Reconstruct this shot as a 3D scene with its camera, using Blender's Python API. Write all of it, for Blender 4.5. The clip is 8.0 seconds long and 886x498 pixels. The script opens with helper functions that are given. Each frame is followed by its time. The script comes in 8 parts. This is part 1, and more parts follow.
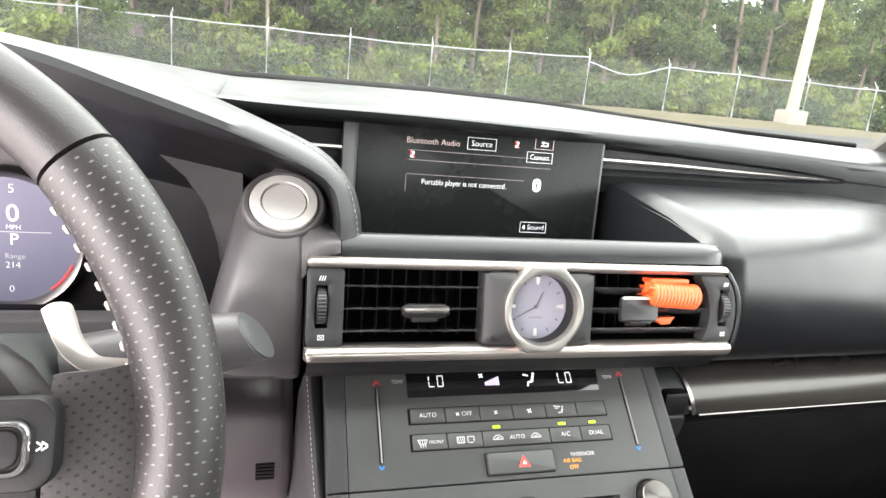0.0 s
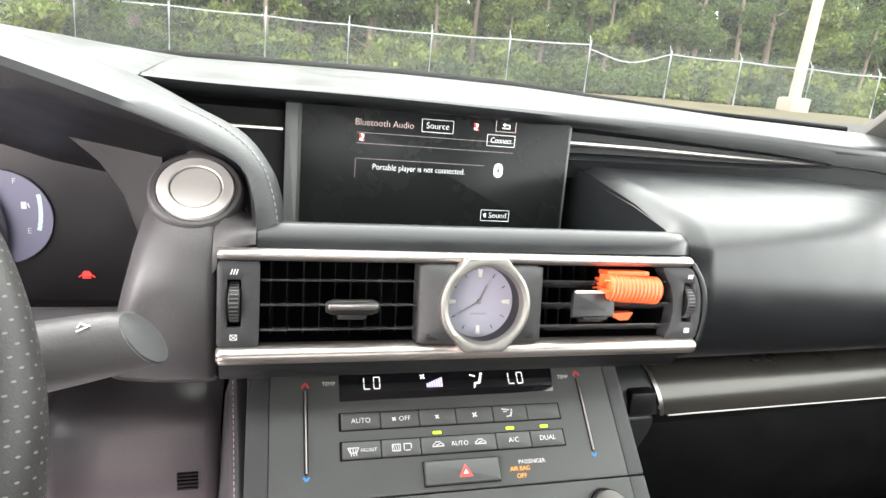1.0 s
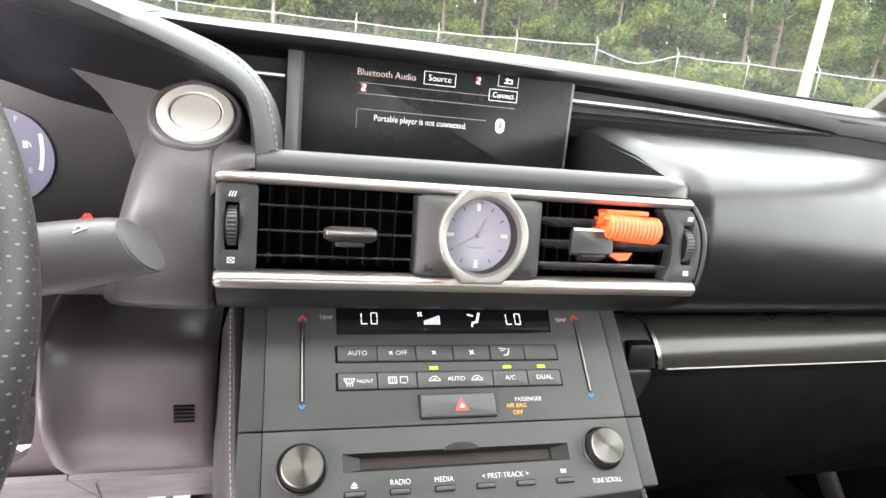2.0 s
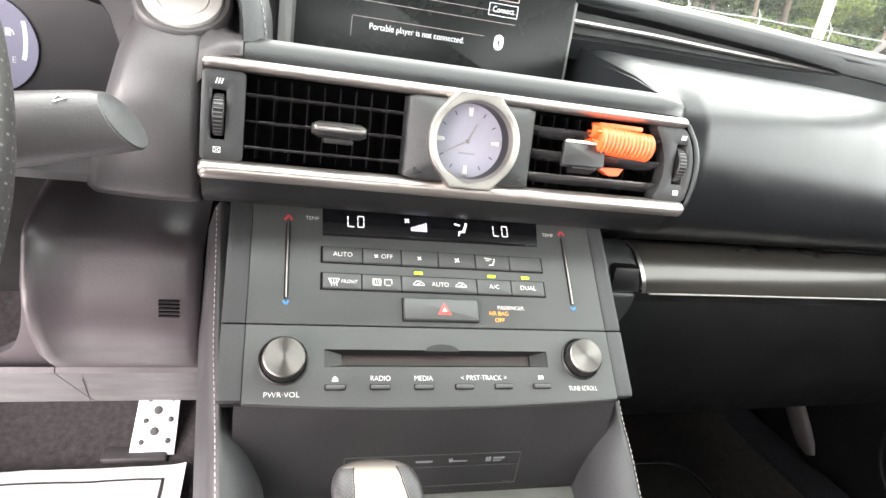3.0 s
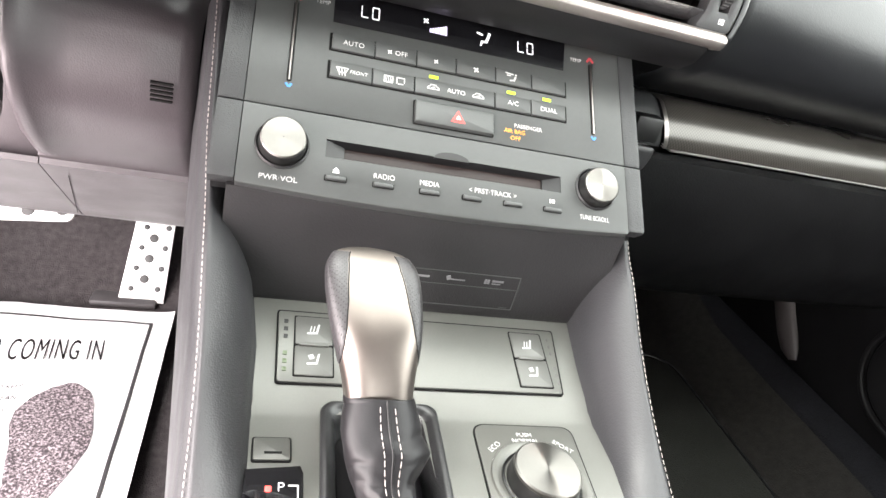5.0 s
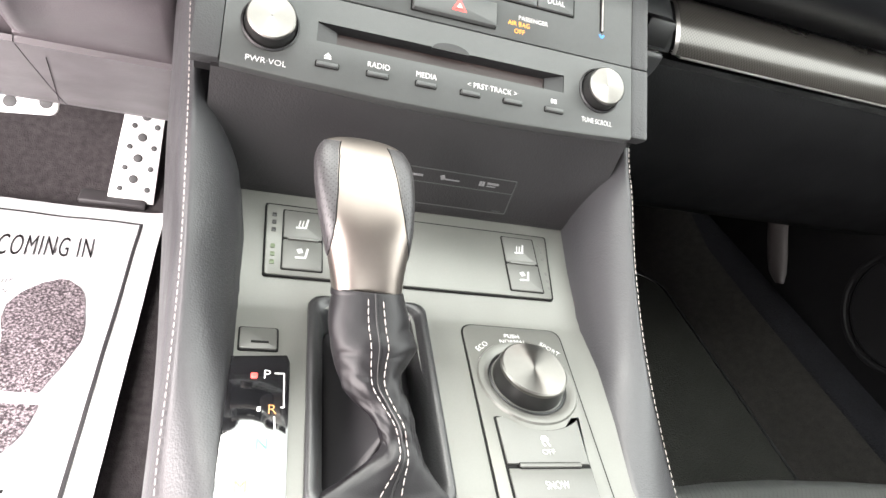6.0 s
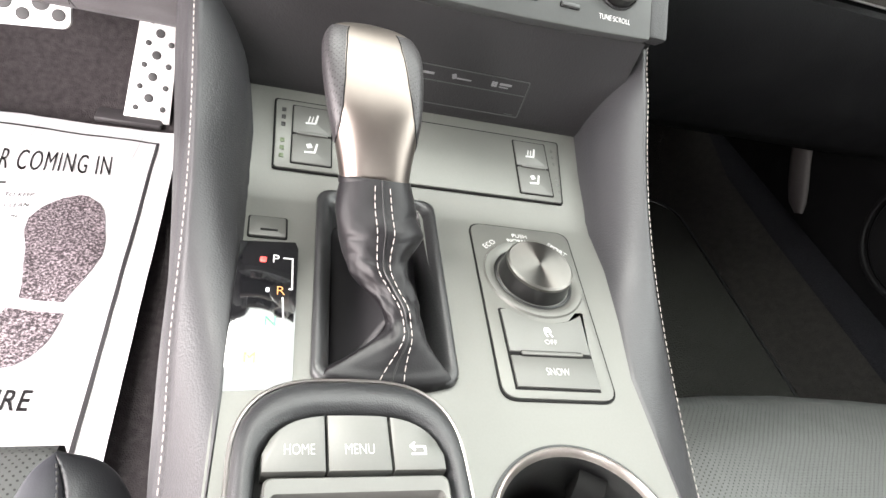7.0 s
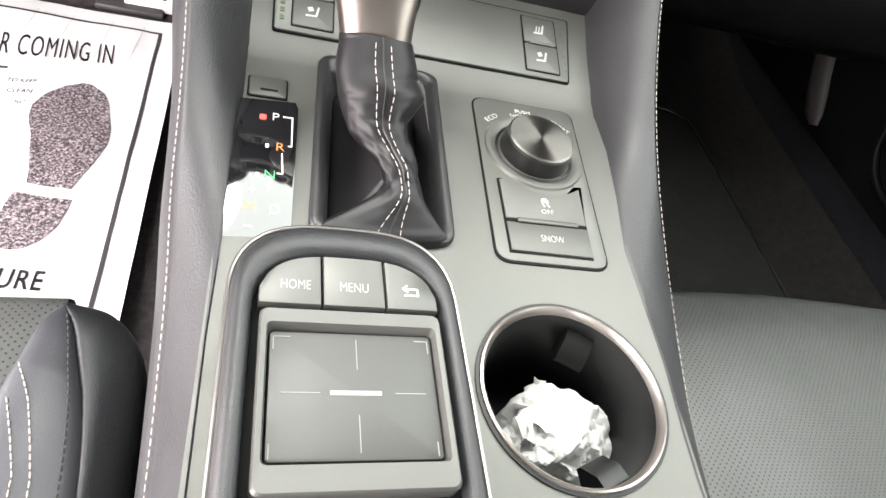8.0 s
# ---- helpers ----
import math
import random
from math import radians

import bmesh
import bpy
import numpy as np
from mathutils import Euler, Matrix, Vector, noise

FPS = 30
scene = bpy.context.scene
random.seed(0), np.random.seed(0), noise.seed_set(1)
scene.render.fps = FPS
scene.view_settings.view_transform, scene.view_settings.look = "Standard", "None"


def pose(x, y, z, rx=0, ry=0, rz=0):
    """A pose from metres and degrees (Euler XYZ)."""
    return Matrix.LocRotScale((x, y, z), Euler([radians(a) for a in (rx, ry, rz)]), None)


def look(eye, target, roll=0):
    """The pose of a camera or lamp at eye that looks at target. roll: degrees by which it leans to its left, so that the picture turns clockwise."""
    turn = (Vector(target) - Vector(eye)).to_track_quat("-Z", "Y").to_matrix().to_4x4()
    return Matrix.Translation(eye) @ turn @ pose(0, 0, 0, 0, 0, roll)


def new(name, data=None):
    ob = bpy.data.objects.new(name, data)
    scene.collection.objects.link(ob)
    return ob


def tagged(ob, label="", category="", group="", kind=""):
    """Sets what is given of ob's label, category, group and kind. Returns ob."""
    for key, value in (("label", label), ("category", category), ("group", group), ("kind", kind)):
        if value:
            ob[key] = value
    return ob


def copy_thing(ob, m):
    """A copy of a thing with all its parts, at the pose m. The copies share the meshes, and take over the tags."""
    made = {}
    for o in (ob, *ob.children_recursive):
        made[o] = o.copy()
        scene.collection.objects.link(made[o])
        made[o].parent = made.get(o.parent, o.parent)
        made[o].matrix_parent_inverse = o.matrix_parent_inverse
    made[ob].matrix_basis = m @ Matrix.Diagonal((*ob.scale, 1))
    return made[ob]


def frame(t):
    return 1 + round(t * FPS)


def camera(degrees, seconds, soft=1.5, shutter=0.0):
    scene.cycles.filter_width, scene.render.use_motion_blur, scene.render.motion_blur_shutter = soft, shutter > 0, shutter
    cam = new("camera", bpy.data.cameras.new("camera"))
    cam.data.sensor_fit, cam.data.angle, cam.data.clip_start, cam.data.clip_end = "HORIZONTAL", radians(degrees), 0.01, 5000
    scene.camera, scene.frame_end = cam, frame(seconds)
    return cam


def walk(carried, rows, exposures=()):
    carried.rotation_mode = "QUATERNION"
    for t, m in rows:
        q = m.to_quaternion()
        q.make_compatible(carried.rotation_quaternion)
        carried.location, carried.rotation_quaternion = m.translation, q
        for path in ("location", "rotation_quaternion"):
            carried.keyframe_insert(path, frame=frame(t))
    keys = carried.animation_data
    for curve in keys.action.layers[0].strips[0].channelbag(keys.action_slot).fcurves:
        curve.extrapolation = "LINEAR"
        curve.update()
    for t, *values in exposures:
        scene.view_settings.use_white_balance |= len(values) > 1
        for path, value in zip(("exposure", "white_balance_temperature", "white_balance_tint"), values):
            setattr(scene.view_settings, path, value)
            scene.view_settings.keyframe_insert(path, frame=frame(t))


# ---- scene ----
cam = camera(70.6, 8.0)
PATH = [
    (0, (-0.19, 0.245, 1.146), (0.362, 2.11, 0.682), 5.7),
    (0.5, (-0.144, 0.256, 1.146), (0.417, 2.116, 0.672), 5.6),
    (1, (-0.133, 0.272, 1.141), (0.415, 2.13, 0.644), 5.5),
    (1.2, (-0.133, 0.27, 1.137), (0.415, 2.131, 0.651), 5.5),
    (2.3, (-0.126, 0.256, 1.09), (0.411, 2.111, 0.569), 6.8),
    (2.5, (-0.125, 0.254, 1.095), (0.419, 2.084, 0.499), 7.6),
    (3, (-0.122, 0.251, 1.07), (0.44, 2.053, 0.411), 9.2),
    (3.5, (-0.121, 0.257, 1.052), (0.459, 2.023, 0.313), 10.7),
    (4, (-0.118, 0.254, 1.038), (0.486, 1.976, 0.222), 12.5),
    (4.5, (-0.125, 0.25, 1.027), (0.488, 1.929, 0.131), 14.4),
    (4.7, (-0.12, 0.247, 1.012), (0.475, 1.939, 0.126), 14.9),
    (5.8, (-0.114, 0.254, 0.984), (0.535, 1.805, -0.098), 19.5),
    (6, (-0.112, 0.25, 0.981), (0.532, 1.777, -0.139), 19.7),
    (6.5, (-0.107, 0.243, 0.969), (0.518, 1.707, -0.243), 20.2),
    (7, (-0.105, 0.233, 0.965), (0.507, 1.638, -0.319), 21.2),
    (7.5, (-0.104, 0.219, 0.96), (0.51, 1.545, -0.406), 23.0),
    (8, (-0.099, 0.211, 0.95), (0.514, 1.426, -0.516), 25.3),
]
EXPOSURE = [(0.0, 2.03), (1.0, 2.02), (2.5, 2.24), (4.0, 2.51), (6.0, 2.43), (7.0, 2.20), (8.0, 1.95)]
walk(cam, [(t, look(eye, target, roll)) for t, eye, target, roll in PATH], EXPOSURE)

# ---- light ----
SUN_EL, SUN_AZ = 58.0, -35.0          # high, veiled sun
world = bpy.data.worlds.new("sky")
scene.world = world
world.use_nodes = True
wn = world.node_tree
wn.nodes.clear()
w_out = wn.nodes.new("ShaderNodeOutputWorld")
w_bg = wn.nodes.new("ShaderNodeBackground")
w_sky = wn.nodes.new("ShaderNodeTexSky")
w_sky.sky_type = "NISHITA"
w_sky.sun_disc = False
w_sky.sun_elevation, w_sky.sun_rotation = radians(SUN_EL), radians(SUN_AZ)
w_sky.dust_density = 2.0
# broken white cloud over the blue
w_tc = wn.nodes.new("ShaderNodeTexCoord")
w_noise = wn.nodes.new("ShaderNodeTexNoise")
w_noise.inputs["Scale"].default_value = 3.2
w_noise.inputs["Detail"].default_value = 6.0
w_ramp = wn.nodes.new("ShaderNodeMapRange")
w_ramp.inputs["From Min"].default_value, w_ramp.inputs["From Max"].default_value = 0.06, 0.32
w_mix = wn.nodes.new("ShaderNodeMix")
w_mix.data_type = "RGBA"
w_mix.inputs["B"].default_value = (15.1, 15.4, 15.0, 1)
wn.links.new(w_tc.outputs["Generated"], w_noise.inputs["Vector"])
wn.links.new(w_noise.outputs["Fac"], w_ramp.inputs["Value"])
wn.links.new(w_ramp.outputs["Result"], w_mix.inputs["Factor"])
wn.links.new(w_sky.outputs["Color"], w_mix.inputs["A"])
wn.links.new(w_mix.outputs["Result"], w_bg.inputs["Color"])
w_bg.inputs["Strength"].default_value = 0.15
wn.links.new(w_bg.outputs["Background"], w_out.inputs["Surface"])
sun = new("sun", bpy.data.lights.new("sun", "SUN"))
sun.data.energy, sun.data.angle, sun.data.color = 0.7, radians(20), (1.0, 0.96, 0.9)
_a = radians(SUN_AZ)
_d = Vector((math.sin(_a) * math.cos(radians(SUN_EL)), math.cos(_a) * math.cos(radians(SUN_EL)), math.sin(radians(SUN_EL))))
sun.matrix_world = look(_d * 50, (0, 0, 0))
# added pinkish area lamp, standing in for daylight through the driver's open door
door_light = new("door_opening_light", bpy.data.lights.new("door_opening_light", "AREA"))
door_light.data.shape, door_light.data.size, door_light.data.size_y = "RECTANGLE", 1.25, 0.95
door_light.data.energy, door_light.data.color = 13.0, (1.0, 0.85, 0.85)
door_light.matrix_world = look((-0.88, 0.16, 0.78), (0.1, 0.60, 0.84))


# ---- materials ----
def mat(name, c, rough=0.5, metal=0.0, spec=0.5, grain=0.0, gs=700.0, var=0.14, vs=25.0, coat=0.0, emit=0.0):
    """A surface with colour and gloss varied at two scales, and an optional pebble grain."""
    m = bpy.data.materials.new(name)
    m.use_nodes = True
    nt = m.node_tree
    b = nt.nodes["Principled BSDF"]
    b.inputs["Base Color"].default_value = (*c, 1)
    b.inputs["Roughness"].default_value = rough
    b.inputs["Metallic"].default_value = metal
    b.inputs["Specular IOR Level"].default_value = spec
    b.inputs["Coat Weight"].default_value = coat
    b.inputs["Coat Roughness"].default_value = 0.06
    if emit:
        b.inputs["Emission Color"].default_value = (*c, 1)
        b.inputs["Emission Strength"].default_value = emit
        return m
    tc = nt.nodes.new("ShaderNodeTexCoord")
    n1 = nt.nodes.new("ShaderNodeTexNoise")
    n1.inputs["Scale"].default_value, n1.inputs["Detail"].default_value = vs, 5
    n2 = nt.nodes.new("ShaderNodeTexNoise")
    n2.inputs["Scale"].default_value, n2.inputs["Detail"].default_value = vs * 14, 3
    nt.links.new(tc.outputs["Object"], n1.inputs["Vector"])
    nt.links.new(tc.outputs["Object"], n2.inputs["Vector"])
    add = nt.nodes.new("ShaderNodeMath")
    add.operation = "ADD"
    nt.links.new(n1.outputs["Fac"], add.inputs[0])
    nt.links.new(n2.outputs["Fac"], add.inputs[1])
    mr = nt.nodes.new("ShaderNodeMapRange")
    mr.inputs["From Min"].default_value, mr.inputs["From Max"].default_value = 0.6, 1.4
    mr.inputs["To Min"].default_value, mr.inputs["To Max"].default_value = 1 - var, 1 + var
    nt.links.new(add.outputs["Value"], mr.inputs["Value"])
    mul = nt.nodes.new("ShaderNodeVectorMath")
    mul.operation = "SCALE"
    mul.inputs[0].default_value = c
    nt.links.new(mr.outputs["Result"], mul.inputs["Scale"])
    nt.links.new(mul.outputs["Vector"], b.inputs["Base Color"])
    mr2 = nt.nodes.new("ShaderNodeMapRange")
    mr2.inputs["From Min"].default_value, mr2.inputs["From Max"].default_value = 0.3, 0.7
    mr2.inputs["To Min"].default_value, mr2.inputs["To Max"].default_value = max(0.02, rough * 0.85), min(1, rough * 1.15)
    nt.links.new(n1.outputs["Fac"], mr2.inputs["Value"])
    nt.links.new(mr2.outputs["Result"], b.inputs["Roughness"])
    if grain:
        v = nt.nodes.new("ShaderNodeTexVoronoi")
        v.inputs["Scale"].default_value = gs
        bp = nt.nodes.new("ShaderNodeBump")
        bp.inputs["Strength"].default_value = grain
        bp.inputs["Distance"].default_value = 0.35 / gs
        bp.invert = True
        nt.links.new(tc.outputs["Object"], v.inputs["Vector"])
        nt.links.new(v.outputs["Distance"], bp.inputs["Height"])
        nt.links.new(bp.outputs["Normal"], b.inputs["Normal"])
    return m


def math_node(nt, op, a, b=None):
    n = nt.nodes.new("ShaderNodeMath")
    n.operation = op
    for i, v in enumerate((a, b)):
        if v is None:
            continue
        if isinstance(v, (int, float)):
            n.inputs[i].default_value = v
        else:
            nt.links.new(v, n.inputs[i])
    return n.outputs["Value"]


def perforate(m, coord, pitch_u, pitch_v, radius, dark=0.12, stretch=1.0, axes=("X", "Y")):
    """Punched holes on a staggered lattice, in metres of the given coordinate."""
    nt = m.node_tree
    b = nt.nodes["Principled BSDF"]
    tc = nt.nodes.new("ShaderNodeTexCoord")
    sep = nt.nodes.new("ShaderNodeSeparateXYZ")
    nt.links.new(tc.outputs[coord], sep.inputs["Vector"])
    u = math_node(nt, "DIVIDE", sep.outputs[axes[0]], pitch_u)
    v = math_node(nt, "DIVIDE", sep.outputs[axes[1]], pitch_v)
    masks = []
    for off in (0.0, 0.5):
        fu = math_node(nt, "SUBTRACT", math_node(nt, "FRACT", math_node(nt, "ADD", u, off)), 0.5)
        fv = math_node(nt, "SUBTRACT", math_node(nt, "FRACT", math_node(nt, "ADD", v, off)), 0.5)
        du, dv = math_node(nt, "MULTIPLY", fu, pitch_u / stretch), math_node(nt, "MULTIPLY", fv, pitch_v)
        d2 = math_node(nt, "ADD", math_node(nt, "MULTIPLY", du, du), math_node(nt, "MULTIPLY", dv, dv))
        masks.append(math_node(nt, "LESS_THAN", d2, radius * radius))
    hole = math_node(nt, "MAXIMUM", masks[0], masks[1])
    old = b.inputs["Base Color"].links[0].from_socket
    mix = nt.nodes.new("ShaderNodeMix")
    mix.data_type = "RGBA"
    nt.links.new(hole, mix.inputs["Factor"])
    nt.links.new(old, mix.inputs["A"])
    mix.inputs["B"].default_value = (dark * 0.03, dark * 0.03, dark * 0.03, 1)
    nt.links.new(mix.outputs["Result"], b.inputs["Base Color"])
    bp = nt.nodes.new("ShaderNodeBump")
    bp.inputs["Strength"].default_value, bp.inputs["Distance"].default_value = 1.0, 0.0006
    bp.invert = True
    nt.links.new(hole, bp.inputs["Height"])
    if b.inputs["Normal"].links:
        nt.links.new(b.inputs["Normal"].links[0].from_socket, bp.inputs["Normal"])
    nt.links.new(bp.outputs["Normal"], b.inputs["Normal"])
    return m


M_DASH = mat("dash_skin", (0.0098, 0.0106, 0.0120), 0.34, spec=0.45, grain=0.14, gs=900, var=0.08)
M_HOODSKIN = mat("hood_skin", (0.020, 0.021, 0.023), 0.40, grain=0.18, gs=700, var=0.08)
M_SURROUND = mat("surround_plastic", (0.068, 0.063, 0.066), 0.42, grain=0.2, gs=800, var=0.06)
M_BINNACLE = mat("binnacle_plastic", (0.015, 0.014, 0.015), 0.5, grain=0.2, gs=800, var=0.06)
M_KNEE = mat("knee_plastic", (0.066, 0.057, 0.062), 0.38, grain=0.25, gs=900, var=0.05)
M_PANEL = mat("panel_paint", (0.050, 0.053, 0.052), 0.42, grain=0.15, gs=1500, var=0.05)
M_CHEEK = mat("cheek_plastic", (0.028, 0.029, 0.030), 0.5, grain=0.5, gs=1100, var=0.06)
M_BLACK = mat("black_plastic", (0.006, 0.006, 0.0065), 0.45, grain=0.1, gs=900)
M_VANE = mat("vane_plastic", (0.050, 0.050, 0.052), 0.22, spec=1.0, coat=0.6)
M_FIN = mat("fin_plastic", (0.005, 0.005, 0.005), 0.5, spec=0.25)
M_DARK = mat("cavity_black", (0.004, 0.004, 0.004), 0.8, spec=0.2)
M_CONSOLE = mat("console_satin", (0.115, 0.115, 0.106), 0.40, metal=0.35, var=0.05, vs=60)
M_CBUTTON = mat("button_satin", (0.094, 0.094, 0.088), 0.42, metal=0.25, var=0.05, vs=80)
M_LEATHER = mat("bolster_leather", (0.030, 0.0295, 0.032), 0.46, grain=0.3, gs=900, var=0.08)
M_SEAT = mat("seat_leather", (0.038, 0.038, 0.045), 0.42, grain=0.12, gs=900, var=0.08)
# Seat leather again, darkened to paint the shade down the bolster side.
M_SEATSHADE = mat("seat_side_shaded_leather", (0.014, 0.015, 0.017), 0.42, grain=0.3, gs=1100, var=0.08)
M_SEATPERF = perforate(mat("seat_perforated_leather", (0.062, 0.064, 0.062), 0.44, grain=0.15, gs=800, var=0.05), "Object", 0.0048, 0.0048, 0.00062)
M_BOOT = mat("boot_leather", (0.0085, 0.0078, 0.0090), 0.44, spec=0.3, grain=0.14, gs=1500, var=0.12)
M_SILVER = mat("satin_silver", (0.46, 0.42, 0.395), 0.34, metal=0.9, var=0.04, vs=40)
M_RING = mat("brushed_ring", (0.34, 0.325, 0.30), 0.40, metal=1.0, var=0.08, vs=60)
M_DARKSILVER = mat("dark_satin_metal", (0.30, 0.28, 0.27), 0.33, metal=1.0, var=0.04, vs=40)
M_CHROME = mat("chrome", (0.75, 0.75, 0.75), 0.12, metal=1.0, var=0.02)
M_ALU = mat("brushed_aluminium", (0.74, 0.73, 0.72), 0.45, metal=0.25, var=0.03, vs=200)
M_GEARGLASS = mat("gear_glass", (0.006, 0.006, 0.007), 0.05, spec=1.0, coat=0.8, var=0.0)
M_GLOSS = mat("gloss_black", (0.006, 0.006, 0.007), 0.06, spec=0.6, var=0.0)
M_SCREEN = mat("screen_glass", (0.008, 0.009, 0.009), 0.26, spec=0.2, var=0.05)
M_BEZEL = mat("screen_bezel", (0.10, 0.10, 0.10), 0.4, var=0.05)
M_STITCH = mat("pale_thread", (0.40, 0.36, 0.34), 0.7, var=0.1, vs=300)
M_WHITE = mat("white_print", (0.72, 0.72, 0.71), 0.5, var=0.02)
M_KEYPRINT = mat("soft_white_print", (0.46, 0.46, 0.45), 0.5, var=0.02)
M_FAINT = mat("faint_print", (0.16, 0.16, 0.165), 0.5, var=0.02)
M_GREYPRINT = mat("grey_print", (0.24, 0.24, 0.24), 0.5, var=0.02)
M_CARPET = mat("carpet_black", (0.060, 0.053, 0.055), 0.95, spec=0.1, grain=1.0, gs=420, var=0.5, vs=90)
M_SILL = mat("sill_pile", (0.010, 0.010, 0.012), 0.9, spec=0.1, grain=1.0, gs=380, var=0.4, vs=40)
# Carpet again, darkened to paint the shade of the passenger footwell.
M_PILESHADE = mat("footwell_shaded_pile", (0.018, 0.0165, 0.0155), 0.95, spec=0.1, grain=1.0, gs=420, var=0.5, vs=90)
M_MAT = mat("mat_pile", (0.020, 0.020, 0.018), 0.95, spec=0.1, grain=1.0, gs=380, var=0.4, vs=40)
M_PAPER = mat("white_paper", (0.80, 0.79, 0.80), 0.7, grain=0.05, gs=60, var=0.03, vs=9)
M_TISSUE = mat("tissue_paper", (0.66, 0.66, 0.65), 0.8, var=0.03, vs=60)
M_INK = mat("black_ink", (0.035, 0.032, 0.034), 0.6, var=0.2, vs=60)
M_CLOCKFACE = mat("clock_face", (0.32, 0.315, 0.38), 0.45, var=0.03)
M_PADDLE = mat("paddle_silver", (0.72, 0.68, 0.63), 0.35, metal=0.6, var=0.03)
M_START = mat("start_button_satin", (0.66, 0.64, 0.61), 0.36, metal=0.35, var=0.03)
M_HEADLINER = mat("headliner_cloth", (0.085, 0.078, 0.074), 0.9, grain=0.3, gs=500, var=0.05)
M_DOOR = mat("door_trim", (0.0065, 0.0065, 0.007), 0.65, spec=0.15, grain=0.3, gs=700)
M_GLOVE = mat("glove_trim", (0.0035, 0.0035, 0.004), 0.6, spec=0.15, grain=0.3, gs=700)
M_BODY = mat("body_paint", (0.05, 0.05, 0.055), 0.25, coat=0.6)
M_KICKLIT = mat("kick_lit_tone", (0.060, 0.053, 0.053), 0.5, var=0.1)
M_ORANGE = mat("orange_plastic", (0.90, 0.13, 0.035), 0.40, var=0.08, vs=200)
M_KNOBSIDE = mat("knob_side", (0.009, 0.009, 0.009), 0.35)
L_WHITE = mat("lit_white", (0.92, 0.93, 0.95), emit=0.210)
L_DIM = mat("lit_dim_white", (0.55, 0.55, 0.55), emit=0.140)
L_VIOLET = mat("lit_violet", (0.62, 0.55, 0.80), emit=0.196)
L_TITLE = mat("lit_title", (0.72, 0.55, 0.52), emit=0.168)
L_LINE = mat("lit_line", (0.30, 0.25, 0.26), emit=0.112)
L_RED = mat("lit_red", (0.95, 0.06, 0.05), emit=0.224)
L_GREEN = mat("lit_green", (0.55, 0.95, 0.02), emit=0.252)
L_AMBER = mat("lit_amber", (0.95, 0.36, 0.02), emit=0.196)
L_METER = mat("lit_meter", (0.16, 0.16, 0.23), emit=0.028)
L_BLUEBAR = mat("lit_blue_bar", (0.45, 0.55, 0.75), emit=0.168)
M_SHELL = mat("shell_leather", (0.018, 0.0185, 0.020), 0.42, grain=0.4, gs=1500, var=0.08)
M_TOUCH = mat("touch_satin", (0.058, 0.058, 0.055), 0.45, var=0.05, vs=40)
M_FASCIA = mat("fascia_skin", (0.010, 0.0108, 0.012), 0.42, grain=0.25, gs=700)
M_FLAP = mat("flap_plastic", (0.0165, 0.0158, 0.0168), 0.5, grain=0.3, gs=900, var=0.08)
M_GATE = mat("gate_soft_plastic", (0.020, 0.020, 0.021), 0.36, grain=0.2, gs=900, var=0.1)
M_GROMMET = mat("grey_rubber", (0.045, 0.044, 0.045), 0.6)
M_ORPRINT = mat("orange_print", (0.62, 0.24, 0.06), 0.4, var=0.02)
M_GRPRINT = mat("green_print", (0.05, 0.42, 0.16), 0.4, var=0.02)
M_REDPRINT = mat("red_print", (0.45, 0.05, 0.06), 0.4, var=0.02)
M_BLUEPRINT = mat("blue_print", (0.02, 0.17, 0.45), 0.4, var=0.02)
# wheel leather: punched on the grip, plain on top
M_WHEEL = mat("wheel_leather", (0.022, 0.020, 0.020), 0.40, grain=0.2, gs=900, var=0.08)
# Grip holes are coloured paler than the hide, painting glints on their edges.
M_WHEELPERF = perforate(mat("wheel_perforated_leather", (0.022, 0.020, 0.020), 0.42, grain=0.2, gs=900, var=0.08), "UV", 0.0074, 0.0066, 0.00095, dark=4.5, stretch=0.42)
# Wheel leather again, made paler for the light that falls on the spoke.
M_SPOKE = perforate(mat("spoke_lit_perforated_leather", (0.040, 0.036, 0.036), 0.42, grain=0.2, gs=900, var=0.08), "Object", 0.0052, 0.0044, 0.00050, dark=0.3, stretch=1.5, axes=("X", "Z"))
M_GLASS = bpy.data.materials.new("window_glass")
M_GLASS.use_nodes = True
_nt = M_GLASS.node_tree
_nt.nodes.clear()
_o, _mx = _nt.nodes.new("ShaderNodeOutputMaterial"), _nt.nodes.new("ShaderNodeMixShader")
_t, _g, _f = _nt.nodes.new("ShaderNodeBsdfTransparent"), _nt.nodes.new("ShaderNodeBsdfGlossy"), _nt.nodes.new("ShaderNodeLayerWeight")
_t.inputs["Color"].default_value = (0.93, 0.95, 0.93, 1)
_g.inputs["Roughness"].default_value = 0.02
_f.inputs["Blend"].default_value = 0.5
_p, _q = _nt.nodes.new("ShaderNodeMath"), _nt.nodes.new("ShaderNodeMath")
_p.operation, _q.operation = "POWER", "MULTIPLY_ADD"
_p.inputs[1].default_value, _q.inputs[1].default_value, _q.inputs[2].default_value = 4.0, 0.80, 0.04
_nt.links.new(_f.outputs["Facing"], _p.inputs[0])
_nt.links.new(_p.outputs["Value"], _q.inputs[0])
_nt.links.new(_q.outputs["Value"], _mx.inputs["Fac"])
_nt.links.new(_t.outputs["BSDF"], _mx.inputs[1])
_nt.links.new(_g.outputs["BSDF"], _mx.inputs[2])
_nt.links.new(_mx.outputs["Shader"], _o.inputs["Surface"])
